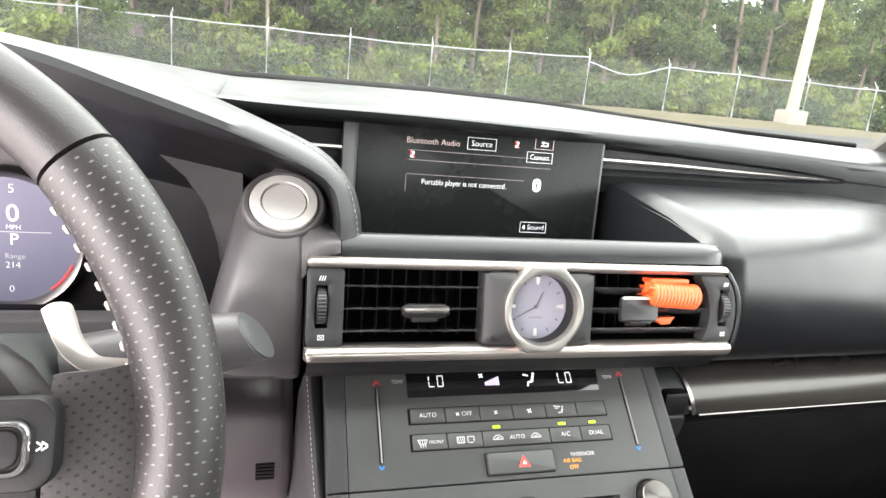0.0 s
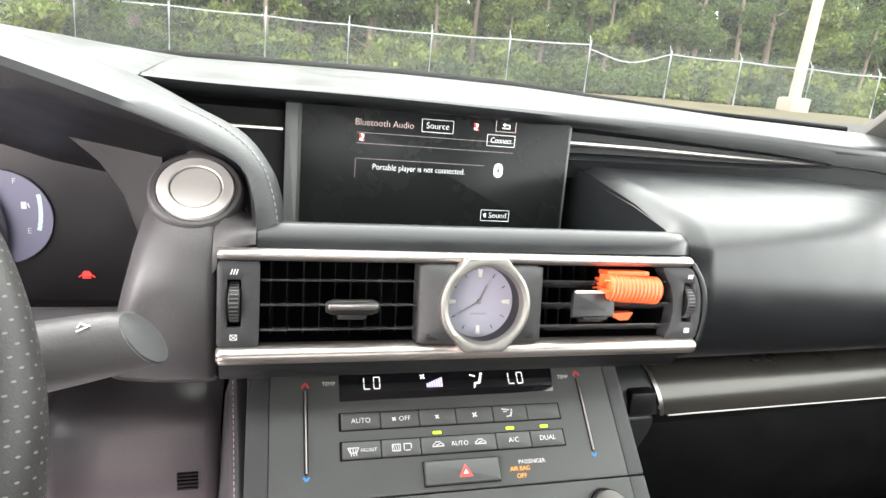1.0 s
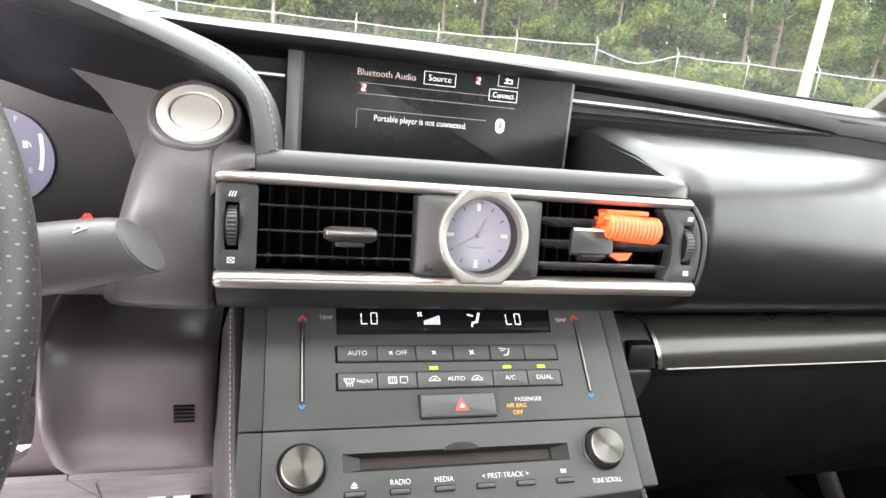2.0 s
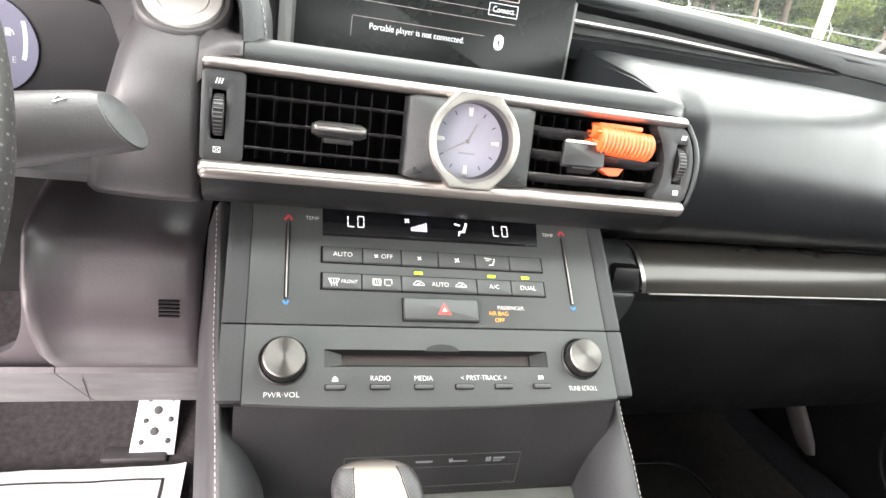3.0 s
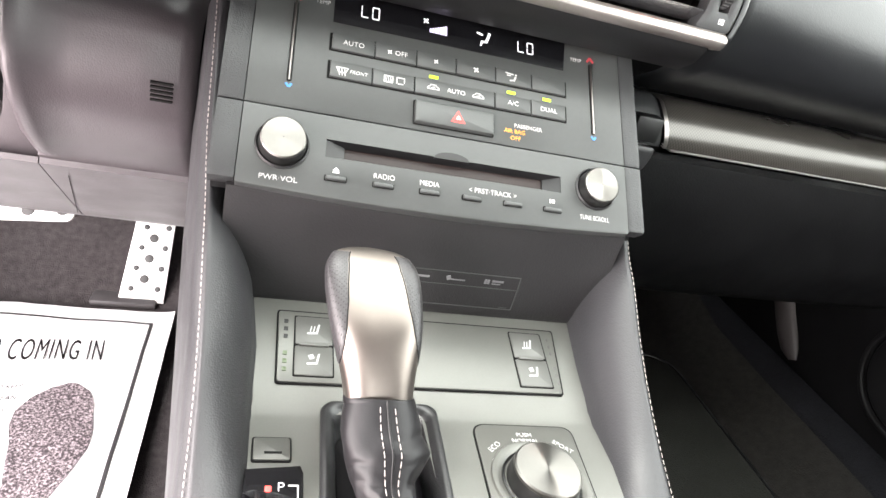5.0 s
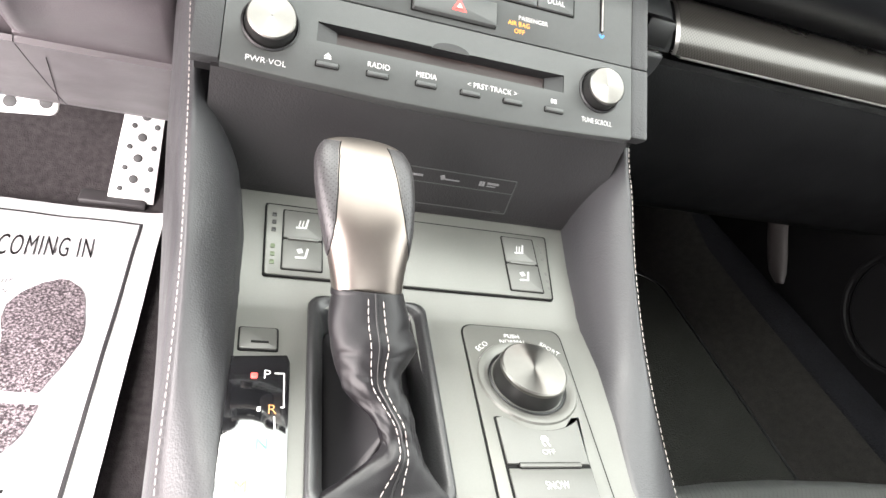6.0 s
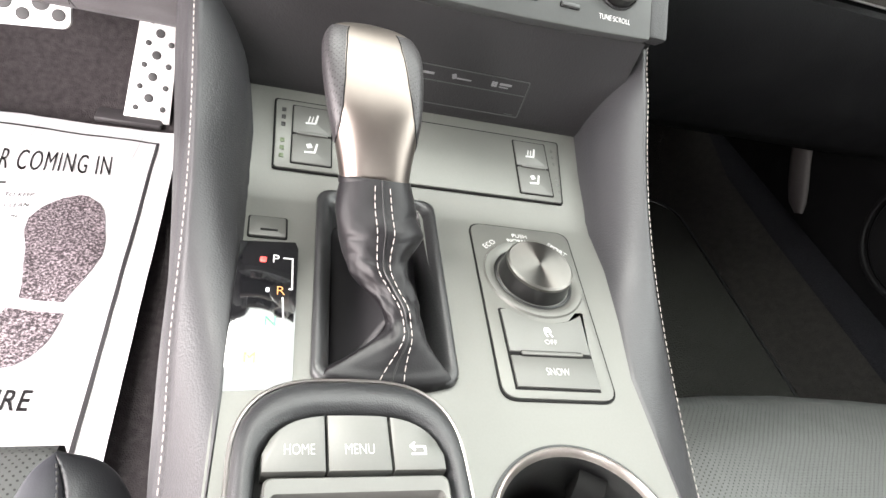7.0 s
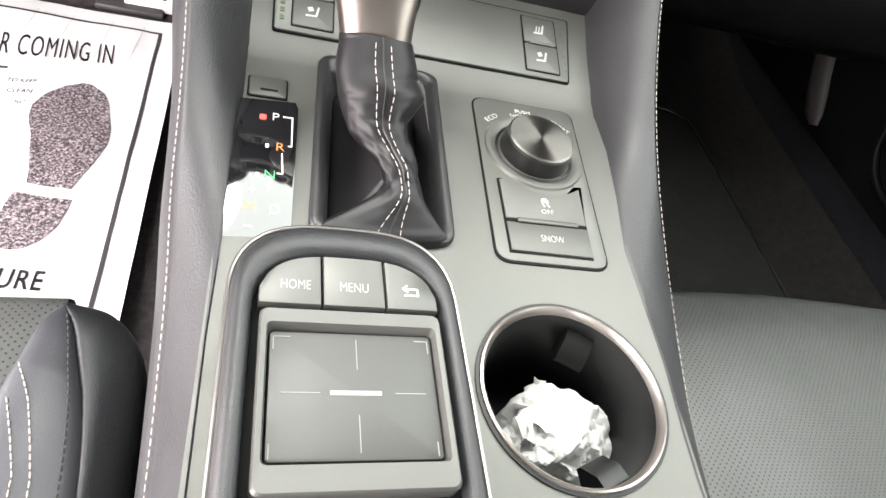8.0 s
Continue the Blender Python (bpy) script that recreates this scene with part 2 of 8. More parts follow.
# the windscreen carries an added pale haze, standing in for glare off the dash
M_SCREENGLASS = M_GLASS.copy()
M_SCREENGLASS.name = "hazed_glass"
_nt = M_SCREENGLASS.node_tree
_o, _mx = _nt.nodes["Material Output"], _nt.nodes.new("ShaderNodeMixShader")
_d, _n = _nt.nodes.new("ShaderNodeBsdfTranslucent"), _nt.nodes.new("ShaderNodeTexNoise")
_d.inputs["Color"].default_value = (0.8, 0.8, 0.76, 1)
_n.inputs["Scale"].default_value, _n.inputs["Detail"].default_value = 5.0, 6
_f = _nt.nodes.new("ShaderNodeMapRange")
_f.inputs["From Min"].default_value, _f.inputs["From Max"].default_value = 0.3, 0.7
_f.inputs["To Min"].default_value, _f.inputs["To Max"].default_value = 0.006, 0.016
_nt.links.new(_n.outputs["Fac"], _f.inputs["Value"])
_nt.links.new(_f.outputs["Result"], _mx.inputs["Fac"])
_nt.links.new(_o.inputs["Surface"].links[0].from_socket, _mx.inputs[1])
_nt.links.new(_d.outputs["BSDF"], _mx.inputs[2])
_nt.links.new(_mx.outputs["Shader"], _o.inputs["Surface"])
M_TINT = M_GLASS.copy()
M_TINT.name = "tinted_glass"
M_TINT.node_tree.nodes["Transparent BSDF"].inputs["Color"].default_value = (0.86, 0.88, 0.87, 1)
# carbon-look trim: fine two-way weave under a satin coat
M_CARBON = mat("carbon_trim", (0.075, 0.070, 0.063), 0.30, metal=0.45, var=0.01, vs=8, coat=0.2)
_nt = M_CARBON.node_tree
_b = _nt.nodes["Principled BSDF"]
_tc, _sp = _nt.nodes.new("ShaderNodeTexCoord"), _nt.nodes.new("ShaderNodeSeparateXYZ")
_nt.links.new(_tc.outputs["Object"], _sp.inputs["Vector"])
_u = math_node(_nt, "SINE", math_node(_nt, "MULTIPLY", _sp.outputs["X"], 2000.0))
_v = math_node(_nt, "SINE", math_node(_nt, "MULTIPLY", math_node(_nt, "ADD", _sp.outputs["Z"], math_node(_nt, "MULTIPLY", _sp.outputs["Y"], 1.0)), 1500.0))
_w = math_node(_nt, "MULTIPLY_ADD", math_node(_nt, "MULTIPLY", _u, _v), 0.35)
_w.node.inputs[2].default_value = 0.85
_mx = _nt.nodes.new("ShaderNodeVectorMath")
_mx.operation = "SCALE"
_nt.links.new(_b.inputs["Base Color"].links[0].from_socket, _mx.inputs[0])
_nt.links.new(_w, _mx.inputs["Scale"])
_nt.links.new(_mx.outputs["Vector"], _b.inputs["Base Color"])
# speckled ink of the printed sole
M_SPECKLE = mat("speckled_ink", (0.1, 0.09, 0.1), 0.6)
_nt = M_SPECKLE.node_tree
_tc, _n, _r = _nt.nodes.new("ShaderNodeTexCoord"), _nt.nodes.new("ShaderNodeTexNoise"), _nt.nodes.new("ShaderNodeValToRGB")
_n.inputs["Scale"].default_value, _n.inputs["Detail"].default_value, _n.inputs["Roughness"].default_value = 260, 4, 0.75
_r.color_ramp.elements[0].position, _r.color_ramp.elements[1].position = 0.46, 0.64
_r.color_ramp.elements[0].color, _r.color_ramp.elements[1].color = (0.035, 0.026, 0.031, 1), (0.52, 0.44, 0.47, 1)
_nt.links.new(_tc.outputs["Object"], _n.inputs["Vector"])
_nt.links.new(_n.outputs["Fac"], _r.inputs["Fac"])
_nt.links.new(_r.outputs["Color"], _nt.nodes["Principled BSDF"].inputs["Base Color"])


# ---- building tools ----
def root(name, loc, label, category, group="", kind=""):
    ob = new(name)
    ob.location = loc
    ob.empty_display_size = 0.02
    return tagged(ob, label, category, group, kind)


def world_loc(ob):
    p = Vector((0, 0, 0))
    while ob is not None:
        p += ob.location
        ob = ob.parent
    return p


def part(name, bm, material, parent=None, label="", smooth=40.0, kind=""):
    """Link a bmesh, built in the world's coordinates, as one mesh under its thing or part."""
    base = world_loc(parent) if parent else Vector((0, 0, 0))
    if parent:
        bmesh.ops.translate(bm, verts=bm.verts, vec=-base)
    bmesh.ops.recalc_face_normals(bm, faces=bm.faces)
    me = bpy.data.meshes.new(name)
    bm.to_mesh(me)
    bm.free()
    for p in me.polygons:
        p.use_smooth = True
    me.set_sharp_from_angle(angle=radians(smooth))
    me.materials.append(material)
    ob = new(name, me)
    ob.parent = parent
    return tagged(ob, label, kind=kind)


def frame_at(origin, xaxis, yaxis):
    x, y = Vector(xaxis).normalized(), Vector(yaxis).normalized()
    z = x.cross(y)
    m = Matrix((x, y, z)).transposed().to_4x4()
    m.translation = origin
    return m


def rrect(w, h, r, n=4):
    """A rounded rectangle about the origin, anticlockwise."""
    r = min(r, w / 2 - 1e-5, h / 2 - 1e-5)
    pts = []
    for cx, cy, a0 in ((w / 2 - r, h / 2 - r, 0), (-w / 2 + r, h / 2 - r, 90), (-w / 2 + r, -h / 2 + r, 180), (w / 2 - r, -h / 2 + r, 270)):
        for i in range(n + 1):
            a = radians(a0 + 90 * i / n)
            pts.append((cx + r * math.cos(a), cy + r * math.sin(a)))
    return pts


def rpoly(corners, r, n=5):
    """A polygon with its corners rounded."""
    out = []
    for i, c in enumerate(corners):
        c = Vector((*c, 0))
        a, b = Vector((*corners[i - 1], 0)), Vector((*corners[(i + 1) % len(corners)], 0))
        p, q = c + (a - c).normalized() * r, c + (b - c).normalized() * r
        for k in range(n + 1):
            t = k / n
            v = p * (1 - t) ** 2 + c * 2 * t * (1 - t) + q * t * t
            out.append((v.x, v.y))
    return out


def slab(bm, pts, F, z0, z1, bev=0.0):
    """Extrude an outline from z0 to z1 in the frame F, its top edge rounded by bev."""
    cx, cy = sum(p[0] for p in pts) / len(pts), sum(p[1] for p in pts) / len(pts)
    size = max(max(abs(p[0] - cx) for p in pts), 1e-6), max(max(abs(p[1] - cy) for p in pts), 1e-6)
    levels = [(z0, 0.0), (z1 - bev, 0.0)]
    if bev:
        levels += [(z1 - bev * 0.3, bev * 0.3), (z1, bev)]
    rings = []
    for z, inset in levels:
        kx, ky = 1 - inset / size[0], 1 - inset / size[1]
        rings.append([bm.verts.new(F @ Vector((cx + (x - cx) * kx, cy + (y - cy) * ky, z))) for x, y in pts])
    n = len(pts)
    for a, b in zip(rings, rings[1:]):
        for i in range(n):
            bm.faces.new((a[i], a[(i + 1) % n], b[(i + 1) % n], b[i]))
    bm.faces.new(rings[-1])
    bm.faces.new(rings[0][::-1])
    return bm


def plate(F, x, y, w, h, z0, z1, r=0.001, bev=0.0004, n=4):
    bm = bmesh.new()
    return slab(bm, [(x + a, y + b) for a, b in rrect(w, h, r, n)], F, z0, z1, bev)


def ring(bm, outer, inner, F, z0, z1, bev=0.0):
    """A frame between two outlines with equal counts of points."""
    n = len(outer)
    def lv(pts, z, k=0.0, other=None):
        return [bm.verts.new(F @ Vector((p[0] + (q[0] - p[0]) * k, p[1] + (q[1] - p[1]) * k, z))) for p, q in zip(pts, other or pts)]
    loops = [lv(outer, z0), lv(outer, z1 - bev)]
    if bev:
        loops += [lv(outer, z1, 0.25, inner), lv(inner, z1, 0.25, outer), lv(inner, z1 - bev)]
    else:
        loops += [lv(outer, z1), lv(inner, z1)]
    loops += [lv(inner, z0)]
    for a, b in zip(loops, loops[1:] + loops[:1]):
        for i in range(n):
            bm.faces.new((a[i], a[(i + 1) % n], b[(i + 1) % n], b[i]))
    return bm


def circle(r, n=32, cx=0.0, cy=0.0, a0=0.0):
    return [(cx + r * math.cos(a0 + 2 * math.pi * i / n), cy + r * math.sin(a0 + 2 * math.pi * i / n)) for i in range(n)]


def lathe(profile, F, n=40):
    """Turn a profile of (radius, height) about the frame's z axis; a profile that ends off the axis makes a ring."""
    bm = bmesh.new()
    rows = [[bm.verts.new(F @ Vector((r * math.cos(2 * math.pi * i / n), r * math.sin(2 * math.pi * i / n), z))) for i in range(n)] for r, z in profile]
    for a, b in zip(rows, rows[1:]):
        for i in range(n):
            bm.faces.new((a[i], a[(i + 1) % n], b[(i + 1) % n], b[i]))
    if profile[-1][0] < 0.0025:
        bm.faces.new(rows[-1])
        bm.faces.new(rows[0][::-1])
    else:
        for i in range(n):
            bm.faces.new((rows[-1][i], rows[-1][(i + 1) % n], rows[0][(i + 1) % n], rows[0][i]))
    return bm


def loft(sections, closed=False, caps=False):
    """Skin a list of sections with equal counts of points."""
    bm = bmesh.new()
    rows = [[bm.verts.new(p) for p in s] for s in sections]
    n = len(rows[0])
    for a, b in zip(rows, rows[1:]):
        for i in range(n if closed else n - 1):
            j = (i + 1) % n
            bm.faces.new((a[i], a[j], b[j], b[i]))
    if caps:
        bm.faces.new(rows[0][::-1])
        bm.faces.new(rows[-1])
    return bm


def spline(pts, per=6):
    """Catmull-Rom through points."""
    P = [Vector(p) for p in pts]
    P = [2 * P[0] - P[1]] + P + [2 * P[-1] - P[-2]]
    out = []
    for i in range(1, len(P) - 2):
        for k in range(per):
            t = k / per
            a, b, c, d = P[i - 1], P[i], P[i + 1], P[i + 2]
            out.append(0.5 * ((2 * b) + (c - a) * t + (2 * a - 5 * b + 4 * c - d) * t * t + (3 * b - a - 3 * c + d) * t ** 3))
    out.append(P[-2])
    return out


def interp(x, table):
    """Linear look-up in a table of (x, value)."""
    return float(np.interp(x, [a for a, _ in table], [b for _, b in table]))


def tube(path, r, n=10, flat=1.0, up=(0, 0, 1)):
    """A closed tube along a path; r is one radius or one for each point."""
    P = [Vector(p) for p in path]
    rad = r if isinstance(r, (list, tuple)) else [r] * len(P)
    sections = []
    for i, p in enumerate(P):
        d = (P[min(i + 1, len(P) - 1)] - P[max(i - 1, 0)]).normalized()
        s = d.cross(Vector(up))
        s = s.normalized() if s.length > 1e-6 else Vector((1, 0, 0))
        u = s.cross(d)
        sections.append([p + rad[i] * (math.cos(2 * math.pi * k / n) * s + flat * math.sin(2 * math.pi * k / n) * u) for k in range(n)])
    return loft(sections, closed=True, caps=True)


def box(lo, hi, bev=0.0):
    bm = bmesh.new()
    bmesh.ops.create_cube(bm, size=1)
    for v in bm.verts:
        v.co = Vector([(lo[k] + hi[k]) / 2 + v.co[k] * (hi[k] - lo[k]) for k in range(3)])
    if bev:
        bmesh.ops.bevel(bm, geom=bm.edges[:], offset=bev, segments=2, affect="EDGES", profile=0.5)
    return bm


def lettering(words, size, F, x, y, z, material, parent, name="lettering", align="CENTER", width=0.0, lift=0.00015, shear=0.0, bold=0.0, space=1.0):
    """Raised print with the built-in font; size is the height of capitals."""
    cu = bpy.data.curves.new(name, "FONT")
    cu.body, cu.size, cu.align_x, cu.align_y = words, size / 0.69, align, "CENTER"
    cu.space_character = space
    cu.extrude, cu.resolution_u, cu.shear, cu.offset = lift / 2, 3, shear, bold or (-0.026 * size if size < 0.008 else 0.0)
    tmp = bpy.data.objects.new(name, cu)
    scene.collection.objects.link(tmp)
    bpy.context.view_layer.update()
    me = bpy.data.meshes.new_from_object(tmp.evaluated_get(bpy.context.evaluated_depsgraph_get()))
    bpy.data.objects.remove(tmp)
    bpy.data.curves.remove(cu)
    xs = [v.co.x for v in me.vertices]
    k = width / (max(xs) - min(xs)) if width else 1.0
    base = world_loc(parent)
    for v in me.vertices:
        v.co = F @ Vector((x + v.co.x * k, y + v.co.y, z + lift / 2 + v.co.z)) - base
    me.name = name
    me.materials.clear()
    me.materials.append(material)
    ob = new(name, me)
    ob.parent = parent
    return ob


def bars(F, parent, name, material, rects, z, h=0.0002):
    """Small printed marks: (x, y, w, h, turn in degrees) in the frame, as one mark."""
    bm = bmesh.new()
    for x, y, w, hh, turn in rects:
        c, s = math.cos(radians(turn)), math.sin(radians(turn))
        pts = [(x + a * c - b * s, y + a * s + b * c) for a, b in ((-w / 2, -hh / 2), (w / 2, -hh / 2), (w / 2, hh / 2), (-w / 2, hh / 2))]
        slab(bm, pts, F, z, z + h)
    return part(name, bm, material, parent)


def stitches(path, parent, length=0.0032, gap=0.0018, r=0.0005, normal=(0, 0, 1), material=None, name="stitching"):
    """Short threads laid end to end along a path."""
    bm = bmesh.new()
    P = [Vector(p) for p in path]
    d = [0.0]
    for a, b in zip(P, P[1:]):
        d.append(d[-1] + (b - a).length)
    def at(s):
        i = min(max(int(np.searchsorted(d, s)) - 1, 0), len(P) - 2)
        k = (s - d[i]) / max(d[i + 1] - d[i], 1e-9)
        return P[i].lerp(P[i + 1], k)
    s = 0.0
    while s + length < d[-1]:
        a, b = at(s), at(s + length)
        t = (b - a).normalized()
        side = t.cross(Vector(normal)).normalized()
        up = side.cross(t)
        rows = []
        for q, k in ((a, 0.35), (a.lerp(b, 0.2), 1.0), (a.lerp(b, 0.8), 1.0), (b, 0.35)):
            rows.append([bm.verts.new(q + r * k * (math.cos(j * math.pi / 2.5) * side + math.sin(j * math.pi / 2.5) * up)) for j in range(5)])
        for u, v in zip(rows, rows[1:]):
            for j in range(5):
                bm.faces.new((u[j], u[(j + 1) % 5], v[(j + 1) % 5], v[j]))
        s += length + gap
    return part(name, bm, material or M_STITCH, parent)


FS = frame_at((0, 0.680, 0.929), (1, 0, 0), (0, 0.7175, 0.6966))       # sloping control panel; y is up the slope
FV = frame_at((0, 0.655, 1.000), (1, 0, 0), (0, 0.1676, 0.9859))       # air-vent face
FD = frame_at((0, 0.873, 1.060), (1, 0, 0), (0, 0.05, 1.0))            # display


# ---- the place outside ----
def ground_z(x, y):
    """Level round the car, then a grassy rise to the fence and the wood behind it."""
    t = min(max((y - 4.0) / 16.0, 0.0), 1.0)
    rise = (1.22 + 0.33 * min(max((x - 5.0) / 9.0, 0.0), 1.0)) * t * t * (3 - 2 * t)
    far = min(max((y - 24.0) / 40.0, 0.0), 1.0)
    side = min(max((abs(x) - 25.0) / 60.0, 0.0), 1.0)
    return rise + 1.2 * far - 1.5 * side * t


M_GROUND = mat("dry_verge", (0.080, 0.070, 0.046), 0.95, spec=0.1, var=0.4, vs=1.2)
_nt = M_GROUND.node_tree
_tc, _sp = _nt.nodes.new("ShaderNodeTexCoord"), _nt.nodes.new("ShaderNodeSeparateXYZ")
_n = _nt.nodes.new("ShaderNodeTexNoise")
_n.inputs["Scale"].default_value = 0.6
_nt.links.new(_tc.outputs["Object"], _sp.inputs["Vector"])
_nt.links.new(_tc.outputs["Object"], _n.inputs["Vector"])
_edge = math_node(_nt, "LESS_THAN", math_node(_nt, "ADD", _sp.outputs["Y"], _n.outputs["Fac"]), 16.0)
_mx = _nt.nodes.new("ShaderNodeMix")
_mx.data_type = "RGBA"
_b = _nt.nodes["Principled BSDF"]
_nt.links.new(_edge, _mx.inputs["Factor"])
_nt.links.new(_b.inputs["Base Color"].links[0].from_socket, _mx.inputs["A"])
_mx.inputs["B"].default_value = (0.055, 0.055, 0.056, 1)
_nt.links.new(_mx.outputs["Result"], _b.inputs["Base Color"])

bm = bmesh.new()
gx = [-400, -120, -60, -30, -20, -12, -6, -3, 0, 3, 6, 12, 20, 30, 60, 120, 400]
gy = [-300, -60, -20, -6, 0, 3, 5, 7, 9, 11, 13, 15, 17, 19, 21, 24, 30, 40, 60, 120, 500]
rows = [[bm.verts.new((x, y, ground_z(x, y))) for x in gx] for y in gy]
for a, b in zip(rows, rows[1:]):
    for i in range(len(gx) - 1):
        bm.faces.new((a[i], a[i + 1], b[i + 1], b[i]))
tagged(part("ground", bm, M_GROUND), "grey asphalt running into a dry grassy verge", "ground", kind="structure")

M_GALV = mat("galvanised_steel", (0.34, 0.35, 0.35), 0.5, metal=0.6, var=0.1, vs=6)
M_CONCRETE = mat("pale_concrete", (0.24, 0.20, 0.17), 0.85, grain=0.3, gs=60, var=0.15, vs=5)
M_POLE = mat("concrete_pole", (0.27, 0.24, 0.20), 0.75, grain=0.2, gs=80, var=0.1, vs=4)
# chain-link mesh: crossing diagonal wires with open squares between them
M_LINK = mat("chain_link_wire", (0.42, 0.43, 0.43), 0.5, metal=0.5, var=0.1, vs=3)


def fence_line(x):
    """The fence runs across in front of the car, nearer on the passenger's side."""
    return 22.6 - 0.15 * x


POSTS = [-20.5, -17.6, -14.7, -11.8, -8.9, -6.05, -3.24, -0.27, 2.39, 5.12, 7.78, 10.60, 13.55, 16.20, 18.95, 21.7, 24.5, 27.3]
fence = root("chain_link_fence", (0, 21.4, 1.5), "grey galvanised chain-link fence with a sagging top rail, on the verge", "fence")
for i, x in enumerate(POSTS):
    y = fence_line(x)
    z = ground_z(x, y)
    h = 1.70 if x < 12 else 1.55
    part("post", tube([(x, y, z - 0.2), (x, y, z + h), (x, y - 0.02, z + h + 0.06)], [0.038, 0.036, 0.02], 8), M_GALV, fence)
    arm = tube([(x, y, z + h), (x + 0.02, y + 0.18, z + h + 0.24)], 0.014, 6)
    part("barb_arm", arm, M_GALV, fence)
    if i:
        x0 = POSTS[i - 1]
        y0 = fence_line(x0)
        z0 = ground_z(x0, y0)
        sag = 0.36 if i == 12 else 0.03
        mid = ((x0 + x) / 2, (y0 + y) / 2, (z0 + z) / 2 + h - 0.06 - sag)
        part("top_rail", tube(spline([(x0, y0, z0 + h - 0.06), mid, (x, y, z + h - 0.06)], 5), 0.022, 6), M_GALV, fence)
bm = bmesh.new()
for x0, x1 in zip(POSTS[4:15], POSTS[5:16]):
    n = 26
    for k in range(-14, n):
        for s in (1, -1):
            a, b = k / n, (k + 14) / n
            pts = []
            for u in (a, b):
                uc = min(max(u, 0.0), 1.0)
                v = (uc - a) / (b - a)
                v = v if s > 0 else 1 - v
                x = x0 + (x1 - x0) * uc
                y = fence_line(x) - 0.03
                pts.append(Vector((x, y, ground_z(x, y) + 0.05 + 1.60 * v)))
            if (pts[0] - pts[1]).length < 0.02:
                continue
            w = Vector((0.0014, 0, 0.0))
            q = [bm.verts.new(p) for p in (pts[0] - w, pts[0] + w, pts[1] + w, pts[1] - w)]
            bm.faces.new(q)
part("wire_mesh", bm, M_LINK, fence, "thin diamond wire mesh", kind="stuff")

pole_x, pole_y = 17.35, 18.6
pole = root("lamp_pole", (pole_x, pole_y, ground_z(pole_x, pole_y)), "pale square concrete lamp pole on a stained footing", "lamp pole")
pz = ground_z(pole_x, pole_y)
FP = frame_at((pole_x, pole_y, pz), (1, 0, 0), (0, 1, 0))
part("footing", slab(bmesh.new(), rrect(0.78, 0.78, 0.1), FP, -0.3, 0.42, 0.06), M_CONCRETE, pole)
part("shaft", loft([[FP @ Vector((x * k + dx, y * k, z)) for x, y in rrect(0.30, 0.30, 0.05)] for z, k, dx in ((0.42, 1.05, 0), (0.6, 1.0, 0.0), (5.0, 0.85, 0.14), (9.5, 0.7, 0.30))], True, True), M_POLE, pole)

# ---- trees ----
M_BARK = mat("pine_bark", (0.15, 0.115, 0.085), 0.9, grain=0.6, gs=30, var=0.3, vs=3)


def foliage(name, c, var):
    m = mat(name, c, 0.6, spec=0.3)
    nt = m.node_tree
    b = nt.nodes["Principled BSDF"]
    g = nt.nodes.new("ShaderNodeNewGeometry")
    r = nt.nodes.new("ShaderNodeValToRGB")
    r.color_ramp.elements[0].color = (*[k * (1 - var) for k in c], 1)
    r.color_ramp.elements[1].color = (min(1, c[0] * (1 + 1.1 * var)), min(1, c[1] * (1 + var)), c[2], 1)
    nt.links.new(g.outputs["Random Per Island"], r.inputs["Fac"])
    nt.links.new(r.outputs["Color"], b.inputs["Base Color"])
    b.inputs["Subsurface Weight"].default_value = 0.0
    tr = nt.nodes.new("ShaderNodeBsdfTranslucent")
    nt.links.new(r.outputs["Color"], tr.inputs["Color"])
    mx = nt.nodes.new("ShaderNodeMixShader")
    mx.inputs["Fac"].default_value = 0.35
    nt.links.new(b.outputs["BSDF"], mx.inputs[1])
    nt.links.new(tr.outputs["BSDF"], mx.inputs[2])
    nt.links.new(mx.outputs["Shader"], nt.nodes["Material Output"].inputs["Surface"])
    return m


M_LEAF = [foliage("leaf_green", (0.066, 0.100, 0.036), 0.5), foliage("leaf_dark", (0.040, 0.068, 0.030), 0.5), foliage("leaf_yellow_green", (0.110, 0.142, 0.042), 0.45)]


def leaf_clumps(rng, clumps, per, leaf):
    """Crossed leaf blades gathered in ragged clumps."""
    verts, faces = [], []
    for c, rad in clumps:
        for _ in range(per):
            d = rng.normal(size=3)
            d /= np.linalg.norm(d)
            p = np.array(c) + d * rad * rng.uniform(0.35, 1.05) * np.array((1, 1, 0.75))
            a = rng.normal(size=3)
            a /= np.linalg.norm(a)
            b = np.cross(a, rng.normal(size=3))
            b /= np.linalg.norm(b)
            s = leaf * rng.uniform(0.6, 1.4)
            k = len(verts)
            verts += [tuple(p - a * s), tuple(p + b * s * 0.45), tuple(p + a * s), tuple(p - b * s * 0.45)]
            faces.append((k, k + 1, k + 2, k + 3))
    return verts, faces


